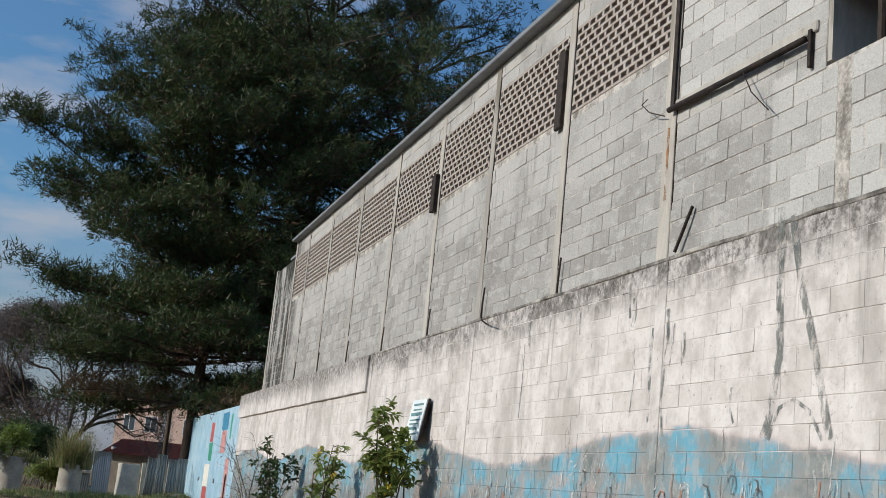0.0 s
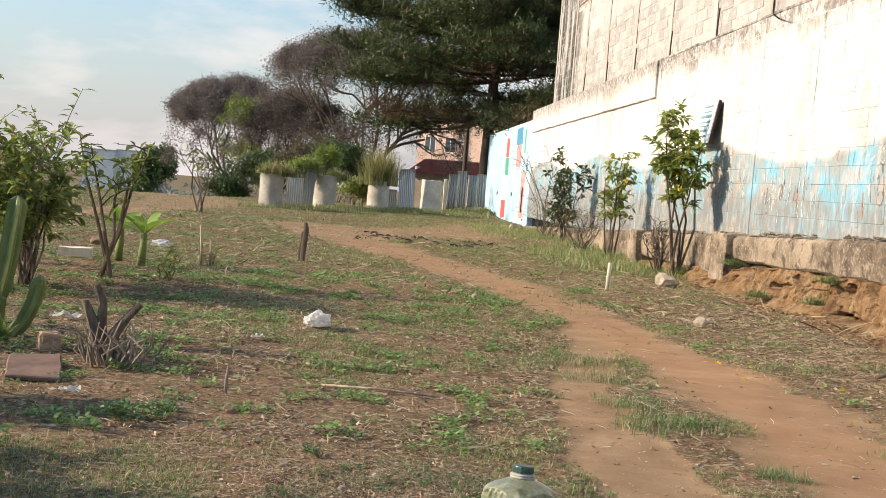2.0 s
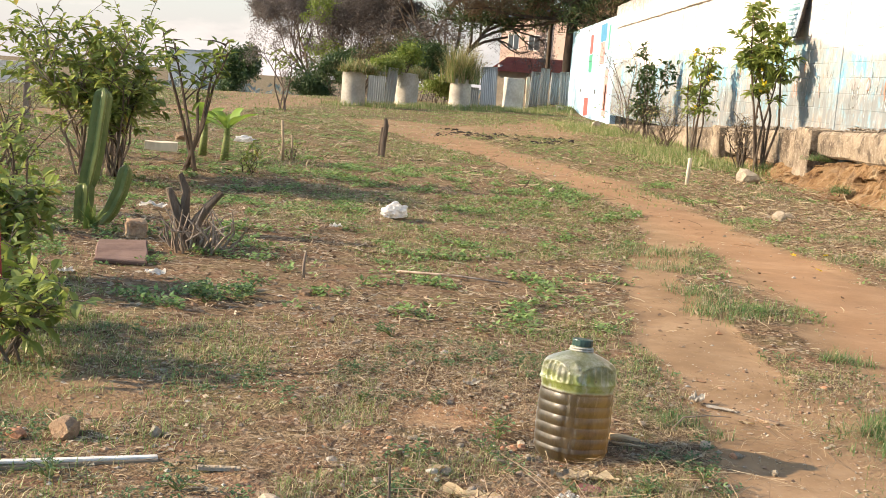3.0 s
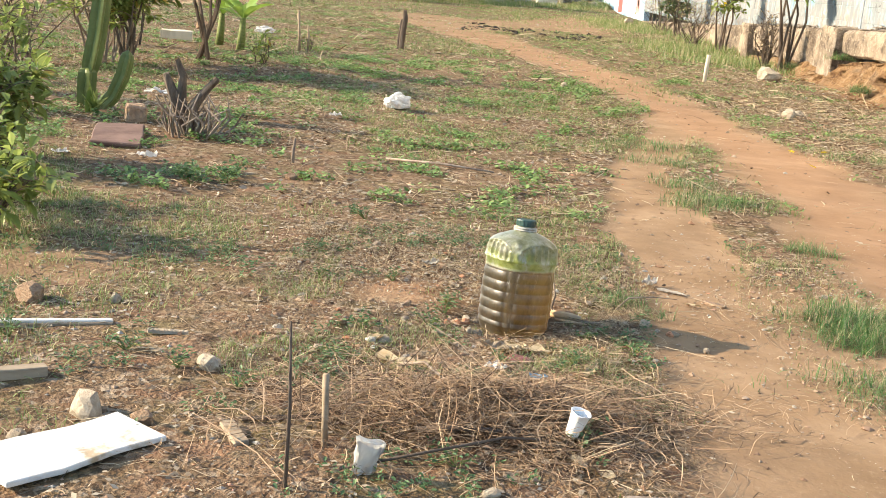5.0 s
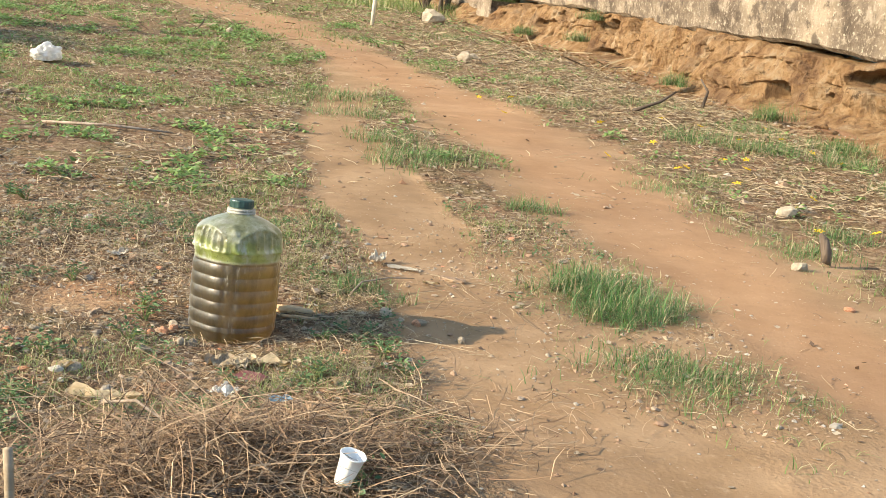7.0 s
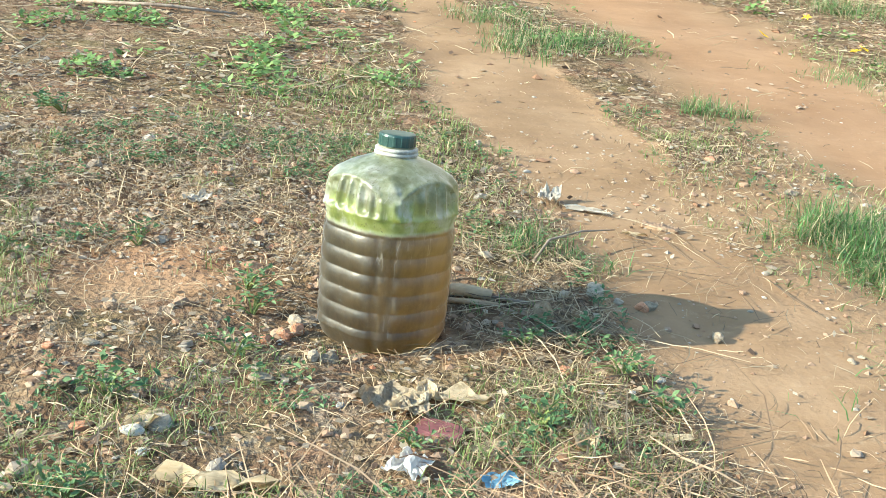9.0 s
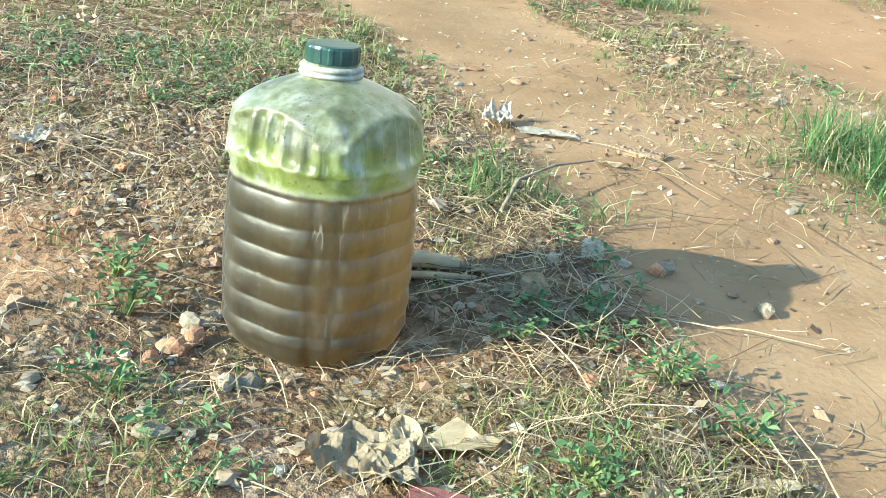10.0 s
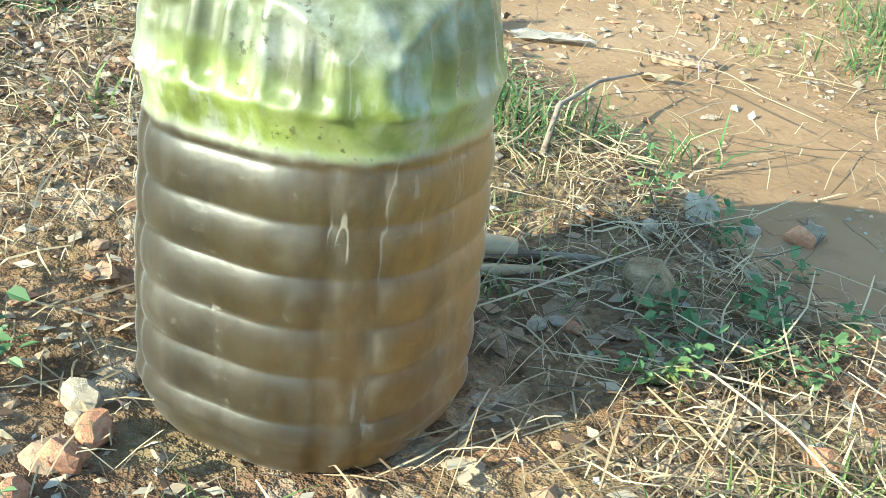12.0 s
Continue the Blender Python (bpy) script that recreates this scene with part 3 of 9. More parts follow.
clay_layer.data.foreach_set("value", (0.42 * smooth(way_depth(X, Y, TRAIL) + 0.2 * lattice(X * 3, Y * 3, 44), 0.0, 0.6) * smooth(Y, 24, 16) + 0.7 * smooth(X, 4.2, 4.5) * smooth(Y, 24, 14) + 0.85 * np.exp(-(((X - 0.14) / 0.18) ** 2 + ((Y - 3.25) / 0.14) ** 2)) * (0.6 + 0.4 * lattice(X * 9, Y * 9, 47))).ravel().astype(np.float32))
ground = tagged(linked("ground", ground_me), "uneven ground of reddish earth, sparse turf and trodden paths", "ground", kind="structure")


# ---- the long block wall ----
WALL_X, UPPER_X = 5.2, 5.30
COLUMNS = [7.65, 10.45, 13.2, 15.9, 18.45, 21.2, 24.0, 26.85, 29.5, 31.2, 34.0]
LEDGE_Z, ROOF_Z, VENT_0, VENT_1 = 3.6, 7.42, 5.9, 6.98
WINDOW = (6.3, 7.9, 4.82, 5.42)
rng = random.Random(7)


def foot_top(y):
    """Height at which the painted wall meets the footing beam."""
    return 0.90 - 0.031 * (y - 8.3)


def block_mesh(name, mat):
    """One block face, 0.39 x 0.19 m, chamfered, standing out towards -x."""
    a, b, c, d = 0.195, 0.095, 0.191, 0.091
    v = [(0.03, -a, -b), (0.03, a, -b), (0.03, a, b), (0.03, -a, b), (0.003, -a, -b), (0.003, a, -b), (0.003, a, b), (0.003, -a, b),
         (0, -c, -d), (0, c, -d), (0, c, d), (0, -c, d)]
    f = [(8, 11, 10, 9)]
    for k in range(4):
        j = (k + 1) % 4
        f += [(4 + k, 8 + k, 8 + j, 4 + j), (k, 4 + k, 4 + j, j)]
    return raw_mesh(name, v, f, mat)


def lay_blocks(wall, x, rows, mat, joined_from, low=None):
    """Courses of blocks in front of a mortar bed; the nearest are objects of their own, the rest one mesh."""
    me = block_mesh("block", mat)
    base_v = np.empty(len(me.vertices) * 3, dtype=np.float32)
    me.vertices.foreach_get("co", base_v)
    base_v = base_v.reshape(-1, 3)
    base_f = np.array([list(p.vertices) for p in me.polygons])
    vs, fs, n = [], [], 0
    for r, (z0, z1, spans) in enumerate(rows):
        for y0, y1 in spans:
            y = y0 - (0.2 if r % 2 else 0.0)
            while y < y1 - 0.03:
                a, b = max(y, y0), min(y + 0.4, y1)
                y += 0.4
                if b - a < 0.06:
                    continue
                gap = rng.choice((0.001, 0.002, 0.003, 0.005, 0.008)) if low else rng.uniform(0.006, 0.013)
                mid, w, h = (a + b) / 2, (b - a - gap) / 0.39, (z1 - z0 - gap) / 0.19
                if low and z0 < low(mid):
                    h = (z1 - low(mid) - gap) / 0.19
                    if h < 0.15:
                        continue
                zc = z1 - gap / 2 - h * 0.095
                dx = rng.uniform(-0.003, 0.003) if low else rng.uniform(-0.005, 0.005)
                if mid < joined_from:
                    linked("block", me, wall, m=Matrix.Translation((x + dx, mid, zc)) @ Matrix.Diagonal((1, w, h, 1)))
                else:
                    vs.append(base_v * (1, w, h) + (x + dx, mid, zc))
                    fs.append(base_f + n)
                    n += len(base_v)
    rest = linked("blocks", raw_mesh("blocks", np.concatenate(vs), np.concatenate(fs), mat), wall)
    tagged(rest, kind="stuff")


def upper_wall():
    wall = thing("wall_upper", Matrix(), "tall bare grey concrete-block building wall with slotted vents", "wall", kind="structure")
    y0, y1 = 3.0, 34.0
    part("mortar", box_bm(UPPER_X + 0.005, 7.9, LEDGE_Z - 0.1, 5.46, y1, VENT_0), M_MORTAR, wall)
    part("mortar", box_bm(UPPER_X + 0.005, y0, LEDGE_Z - 0.1, 5.46, 7.9, WINDOW[2]), M_MORTAR, wall)
    part("mortar", box_bm(UPPER_X + 0.005, y0, WINDOW[3], 5.46, 7.9, VENT_0), M_MORTAR, wall)
    part("mortar", box_bm(UPPER_X + 0.005, y0, WINDOW[2], 5.46, WINDOW[0], WINDOW[3]), M_MORTAR, wall)
    part("mortar", box_bm(UPPER_X + 0.005, y0, VENT_1, 5.46, 31.2, ROOF_Z), M_MORTAR, wall)
    part("mortar", box_bm(UPPER_X + 0.005, y0, VENT_0, 5.46, 10.6, VENT_1), M_MORTAR, wall)
    bays = list(zip(COLUMNS, COLUMNS[1:]))
    for a, b in bays:
        if a >= 10:
            part("jamb", box_bm(UPPER_X + 0.005, a - 0.12, VENT_0, 5.46, a + 0.12, VENT_1), M_MORTAR, wall)
    # block courses, leaving out the columns and the vents
    rows = []
    for r in range(19):
        z0 = LEDGE_Z + 0.2 * r
        spans = [(y0, COLUMNS[0] - 0.09)] if not WINDOW[2] - 0.1 < z0 + 0.1 < WINDOW[3] + 0.1 else [(y0, WINDOW[0])]
        for a, b in bays:
            if a >= 10 and VENT_0 - 0.02 < z0 + 0.1 < VENT_1 and a < 31:
                continue
            if a > 31 and z0 > 6.9:
                continue
            if a < 8 and WINDOW[2] - 0.1 < z0 + 0.1 < WINDOW[3] + 0.1:
                spans.append((WINDOW[1], b - 0.09))
                continue
            spans.append((a + 0.09, b - 0.09))
        rows.append((z0, min(z0 + 0.2, ROOF_Z), spans))
    # tie columns, a finger's width proud of the blocks
    for i, y in enumerate(COLUMNS[1:]):
        top = ROOF_Z if y < 31.5 else 7.06
        bm = box_bm(UPPER_X - 0.010, y - 0.085, LEDGE_Z, 5.4, y + (0.15 if y < 11 else 0.085), top, 0.008)
        bmesh.ops.subdivide_edges(bm, edges=[e for e in bm.edges if abs(e.verts[0].co.z - e.verts[1].co.z) > 1], cuts=24)
        part("column", roughen(bm, 0.006, 3, y), M_COLUMN, wall)
        bm = box_bm(UPPER_X - 0.006, y - 0.110, LEDGE_Z + rng.uniform(0.2, 1.2), UPPER_X + 0.02, y - 0.092, top - 0.05)
        bmesh.ops.subdivide_edges(bm, edges=[e for e in bm.edges if abs(e.verts[0].co.z - e.verts[1].co.z) > 1], cuts=30)
        part("joint_strip", roughen(bm, 0.008, 2, y), M_STEEL, wall)
    # slotted vents between the columns
    for a, b in bays:
        if a < 10 or a > 31:
            continue
        bm = bmesh.new()
        ya, yb, n = a + 0.14, b - 0.14, 11
        pitch = (VENT_1 - VENT_0) / n
        for k in range(n + 1):
            z = VENT_0 + k * pitch
            box_bm(UPPER_X - 0.004, ya, z - 0.017, 5.39, yb, z + 0.017, bm=bm)
        for k in range(n):
            z, y = VENT_0 + k * pitch, ya - (0.1 if k % 2 else 0)
            while y < yb + 0.05:
                p, q = max(y - 0.026, ya - 0.02), min(y + 0.026, yb + 0.02)
                if q > p:
                    box_bm(UPPER_X - 0.002, p, z + 0.015, 5.385, q, z + pitch - 0.015, bm=bm)
                y += 0.195
        part("vent_grille", bm, M_VENT, wall, "pale brick-red slotted ventilation screen")
    part("roof_edge", box_bm(5.14, y0, ROOF_Z, 5.62, 31.25, ROOF_Z + 0.075, 0.01), M_ROOFEDGE, wall, "grey sheet-metal roof edge")
    return wall, rows


def lower_wall():
    wall = thing("wall_lower", Matrix(), "whitewashed block wall with worn blue paint along its foot", "wall", kind="structure")
    part("mortar", box_bm(WALL_X + 0.0042, 3.0, 0.3, UPPER_X + 0.05, 37.0, LEDGE_Z - 0.03), M_JOINT, wall)
    bm = box_bm(WALL_X - 0.004, 3.0, LEDGE_Z - 0.03, UPPER_X + 0.03, 37.0, LEDGE_Z + 0.012, 0.008)
    bmesh.ops.subdivide_edges(bm, edges=[e for e in bm.edges if abs(e.verts[0].co.y - e.verts[1].co.y) > 5], cuts=120)
    part("coping", roughen(bm, 0.02, 2.2), M_COPING, wall, "mould-blackened cement coping")
    bm = box_bm(WALL_X - 0.055, 21.4, 2.92, WALL_X + 0.05, 37.0, LEDGE_Z - 0.02, 0.01)
    bmesh.ops.subdivide_edges(bm, edges=[e for e in bm.edges if abs(e.verts[0].co.y - e.verts[1].co.y) > 5], cuts=60)
    part("upper_band", roughen(bm, 0.012, 2.0), M_PAINTED, wall)
    for y in (10.25, 15.75, 21.3, 26.8, 32.2):
        part("pilaster", roughen(box_bm(WALL_X - 0.008, y - 0.1, 0.45, WALL_X + 0.05, y + 0.1, LEDGE_Z - 0.03, 0.006), 0.006, 3), M_PAINTED, wall)
    rows = []
    for r in range(16):
        z0 = LEDGE_Z - 0.03 - 0.2 * (r + 1)
        if z0 < 0.2:
            break
        spans, a = [], 3.0
        for y in (10.25, 15.75, 21.3, 26.8, 32.2):
            spans.append((a, y - 0.105))
            a = y + 0.105
        spans.append((a, 37.0))
        if z0 > 2.85:
            spans = [s for s in spans if s[0] < 21]
        rows.append((z0, z0 + 0.2, spans))
    return wall, rows


def joint_mat():
    s = Shader("cracked_joint_mortar", 0.95, 0.15)
    grout = s.ramp(s.noise(s.pos, 1.9, 6, 0.7), (0.33, (0.05, 0.045, 0.04)), (0.40, (0.36, 0.335, 0.315)), (0.47, (0.62, 0.58, 0.555)))
    painted = s.math("SUBTRACT", 1.0, s.step(s.math("ADD", s.axes(s.pos)[2], s.math("MULTIPLY", s.noise(s.pos, 1.3, 4), 0.5)), 1.95, 2.1))
    s.colour(s.mix(painted, grout, s.ramp(s.noise(s.pos, 3, 6, 0.7), (0.35, (0.10, 0.13, 0.14)), (0.6, (0.27, 0.33, 0.36)))))
    s.bump(s.noise(s.pos, 30, 4), 0.5, 0.006)
    return s.mat


M_JOINT = joint_mat()


def vent_mat():
    s = Shader("pale_vent_brick", 0.95, 0.15)
    n = s.noise(s.pos, 7, 5, 0.65)
    s.colour(s.ramp(n, (0.3, (0.30, 0.245, 0.215)), (0.55, (0.42, 0.375, 0.34)), (0.75, (0.50, 0.47, 0.44))))
    s.bump(s.noise(s.pos, 50, 3), 0.4, 0.005)
    return s.mat


def coping_mat():
    s = Shader("blackened_coping", 0.95, 0.15)
    n = s.noise(s.pos, 3.2, 6, 0.7)
    s.colour(s.ramp(n, (0.36, (0.08, 0.075, 0.068)), (0.5, (0.24, 0.225, 0.205)), (0.64, (0.46, 0.435, 0.40))))
    s.bump(s.noise(s.pos, 14, 5), 0.6, 0.02)
    return s.mat


M_VENT, M_COPING = vent_mat(), coping_mat()
wall_upper, upper_rows = upper_wall()
wall_lower, lower_rows = lower_wall()

# the building's hidden shell behind the wall
shell = thing("building_shell", Matrix(), "plain grey building shell with shade-black inner wall and floor", "wall", kind="structure")
part("side", box_bm(5.46, 33.85, 0, 17, 34.0, 7.0), M_CONC, shell)
part("back", box_bm(17, 3.0, 0, 17.15, 34.0, 7.4), M_CONC, shell)
part("near_side", box_bm(5.46, 3.0, 0, 17, 3.15, 7.4), M_CONC, shell)
part("roof", box_bm(5.62, 3.0, ROOF_Z, 17.3, 34.0, ROOF_Z + 0.06), M_ROOFEDGE, shell)
# near-black colour on these two paints in the shade behind the vents
part("inner_wall", box_bm(9.0, 3.2, 3.4, 9.1, 33.8, 7.4), M_INSHADE, shell)
part("inner_floor", box_bm(5.46, 3.2, 3.3, 17, 33.8, 3.4), M_INSHADE, shell)


# footing beam with its stub piers
def footing():
    wall = thing("footing", Matrix(), "cracked stained concrete footing beam exposed below the wall", "footing", kind="structure")
    def under(y):
        return 0.44 - 0.012 * (y - 8) + 0.012 * math.sin(y * 1.7) + 0.008 * math.sin(y * 4.1)
    def seg(ya, yb, low, name="beam"):
        bm, n = bmesh.new(), max(6, int((yb - ya) / 0.12))
        rings = []
        for i in range(n + 1):
            y = ya + (yb - ya) * i / n
            t, u = foot_top(y), low(y)
            rings.append([bm.verts.new(p) for p in ((5.3, y, t), (4.96, y, t - 0.01), (4.92, y, t - 0.05), (4.91, y, (t + u) / 2), (4.925, y, u + 0.03), (4.97, y, u), (5.3, y, u))])
        for a, b in zip(rings, rings[1:]):
            for k in range(7):
                bm.faces.new((a[k], b[k], b[(k + 1) % 7], a[(k + 1) % 7]))
        bm.faces.new(rings[0]); bm.faces.new(list(reversed(rings[-1])))
        bmesh.ops.recalc_face_normals(bm, faces=bm.faces)
        part(name, roughen(roughen(bm, 0.016, 3.1), 0.012, 9), M_BEAM, wall)
    seg(3.0, 15.35, under)
    seg(16.0, 20.4, lambda y: 0.10)
    seg(21.0, 37.0, lambda y: -0.2)
    for y, d in ((15.65, 0.62), (20.7, 0.6)):
        t = foot_top(y)
        bm = box_bm(4.80, y - 0.3, t - d, 5.2, y + 0.3, t + 0.02, 0.02)
        bmesh.ops.subdivide_edges(bm, edges=bm.edges[:], cuts=3)
        part("pier", roughen(bm, 0.02, 4, y), M_BEAM, wall)


footing()
M_CLODS = plain_mat("crumbled_soil", (0.16, 0.12, 0.09), (0.36, 0.30, 0.235), 14, 0.97, 0.7, 0.02)


# eroded clay bank under the footing
def clay_mat():
    s = Shader("orange_clay", 0.97, 0.1)
    n, f = s.noise(s.scaled(s.pos, (1, 1, 0.6)), 5.0, 8, 0.68), s.noise(s.scaled(s.pos, (1, 1, 0.6)), 30, 6, 0.74)
    streak = s.noise(s.scaled(s.pos, (1, 1, 0.22)), 13, 6, 0.7)
    col = s.ramp(n, (0.35, (0.14, 0.076, 0.042)), (0.44, (0.27, 0.155, 0.078)), (0.54, (0.36, 0.225, 0.122)), (0.66, (0.43, 0.315, 0.205)))
    col = s.mix(s.math("MULTIPLY", s.step(f, 0.5, 0.7), 0.40), col, (0.34, 0.245, 0.15))
    col = s.mix(s.math("MULTIPLY", s.step(s.noise(s.pos, 2.2, 6, 0.65), 0.52, 0.59), 0.45), col, (0.16, 0.098, 0.066))
    col = s.mix(s.math("MULTIPLY", s.step(streak, 0.54, 0.63), 0.55), col, (0.14, 0.078, 0.045))
    # near-black spots paint the shade of small holes and crevices
    col = s.mix(s.math("MULTIPLY", s.step(s.noise(s.pos, 9, 5, 0.7), 0.61, 0.66), 0.6), col, (0.05, 0.032, 0.024))
    s.colour(col)
    s.bump(s.math("ADD", f, s.math("ADD", streak, s.noise(s.pos, 11, 6, 0.7))), 1.0, 0.05)
    return s.mat


M_CLAY = clay_mat()


def clay_bank():
    ys, us = np.arange(3.0, 22.0, 0.025), np.linspace(0, 1, 56)
    Yb, U = np.meshgrid(ys, us, indexing="ij")
    foot = 4.52 + 0.06 * lattice(Yb * 0.9, Yb * 0, 21) + 0.03 * lattice(Yb * 3.7, Yb * 0, 20)
    toe = 4.79 + 0.07 * lattice(Yb * 1.3, Yb * 0, 22) + 0.05 * lattice(Yb * 4, Yb * 0, 23)
    top = np.interp(Yb, [3, 8, 11, 14.5, 15.6, 17.5, 22], [0.47, 0.45, 0.45, 0.37, 0.18, 0.13, -0.04]) + 0.03 * lattice(Yb * 3.1, Yb * 0, 33)
    rise = np.interp(Yb, [3, 9, 15, 18, 22], [0.06, 0.06, 0.05, 0.02, -0.03])
    a, b = np.clip(U / 0.3, 0, 1), np.clip((U - 0.3) / 0.7, 0, 1)
    Xb = foot + (toe - foot) * a + (4.95 - toe) * b
    Zb = -0.10 + (rise + 0.10) * a ** 1.1 + (top - rise) * b
    Zb = Zb + 0.010 * lattice(Xb * 15, Yb * 15, 25)
    # broken lumps, upright cracks and washed-out hollows in the face
    hold = smooth(U, 0.12, 0.40) * smooth(U, 1.0, 0.95)
    bend = 0.35 * lattice(Yb * 2, Zb * 5, 36)
    lump = 0.085 * lattice(Yb * 1.5 + bend, Zb * 1.6, 26) + 0.045 * lattice(Yb * 4.6 + bend, Zb * 3.1, 28) + 0.030 * lattice(Yb * 11, Zb * 5, 37) + 0.018 * lattice(Yb * 23, Zb * 15, 35) + 0.010 * lattice(Yb * 41, Zb * 40, 31)
    ledge = 0.035 * smooth(lattice(Yb * 2.2, Zb * 7, 38), -0.04, 0.04) + 0.03 * smooth(lattice(Yb * 5.5, Zb * 11, 40), 0.0, 0.05)
    crack = np.exp(-(lattice(Yb * 2.4 + 0.4 * lattice(Yb * 2, Zb * 6, 34), Zb * 0.9, 29) / 0.045) ** 2) * smooth(lattice(Yb * 1.3, Zb * 3, 39), -0.1, 0.3)
    hollow = smooth(lattice(Yb * 3.3, Zb * 6.5, 27), 0.48, 0.62)
    Xb = Xb + (0.02 - lump - ledge + 0.09 * crack + 0.20 * hollow) * hold
    Xb = Xb + 0.12 * smooth(U, 0.94, 0.985)      # the narrow hollow right under the beam
    V = np.stack([Xb, Yb, Zb], -1).reshape(-1, 3)
    idx = np.arange(len(ys) * len(us)).reshape(len(ys), len(us))
    F = np.stack([idx[:-1, :-1], idx[:-1, 1:], idx[1:, 1:], idx[1:, :-1]], -1).reshape(-1, 4)[:, ::-1]
    tagged(linked("earth_bank", raw_mesh("earth_bank", V, F, M_CLAY, False)), "eroded orange clay bank undercut beneath the footing", "bank", kind="structure")


clay_bank()


# ---- mural wall past the end of the block wall ----
def mural_mat():
    s = Shader("sky_blue_paint", 0.85, 0.25)
    n = s.noise(s.pos, 1.6, 6, 0.65)
    col = s.ramp(n, (0.3, (0.24, 0.41, 0.54)), (0.55, (0.34, 0.51, 0.63)), (0.75, (0.48, 0.60, 0.67)))
    col = s.mix(s.step(s.noise(s.scaled(s.pos, (1, 1, 0.3)), 5, 6, 0.7), 0.58, 0.66), col, (0.62, 0.60, 0.57))
    s.colour(col)
    s.bump(s.noise(s.pos, 20, 4), 0.3, 0.005)
    return s.mat


def flat_paint(name, c):
    return plain_mat(name, tuple(v * 0.8 for v in c), c, 6, 0.85, 0.15, 0.003)


M_MURAL = mural_mat()
mural = thing("wall_mural", Matrix(), "light blue painted wall with faded figure shapes", "wall", kind="structure")
part("body", roughen(box_bm(WALL_X, 37.02, -0.3, WALL_X + 0.2, 50.0, 3.34, 0.02), 0.01, 1), M_MURAL, mural)
P_RED, P_GREEN, P_WHITE = flat_paint("red_paint", (0.50, 0.10, 0.09)), flat_paint("green_paint", (0.06, 0.36, 0.24)), flat_paint("cream_paint", (0.78, 0.74, 0.66))
P_BLUE, P_ROSE, P_DARK = flat_paint("deep_blue_paint", (0.05, 0.22, 0.36)), flat_paint("rose_paint", (0.62, 0.30, 0.28)), flat_paint("dark_paint", (0.08, 0.09, 0.10))
for ya, za, yb, zb, m in [(42.6, 2.3, 43.8, 2.95, P_RED), (42.4, 1.65, 43.9, 2.25, P_GREEN), (42.5, 0.75, 44.6, 1.5, P_WHITE), (42.6, 0.1, 44.4, 0.72, P_RED),
                          (39.2, 1.9, 41.0, 2.6, P_ROSE), (39.0, 2.65, 41.2, 3.2, P_BLUE), (37.9, 0.2, 39.2, 1.7, P_ROSE), (38.2, 0.4, 38.8, 1.2, P_WHITE),
                          (40.9, 0.9, 41.5, 1.05, P_DARK), (45.2, 0.9, 45.9, 1.02, P_DARK), (38.4, 2.3, 38.9, 3.1, P_GREEN)]:
    mid, half = (ya + yb) / 2, (yb - ya) * 0.32
    bm = box_bm(WALL_X - 0.004, mid - half, za, WALL_X, mid + half, zb, 0.0)
    bmesh.ops.subdivide_edges(bm, edges=bm.edges[:], cuts=4)
    for v in bm.verts:
        v.co.y += 0.10 * noise.noise(v.co * 2.1)
        v.co.z += 0.06 * noise.noise(v.co * 2.7 + Vector((9, 0, 0)))
    part("painted_shape", bm, m, mural)


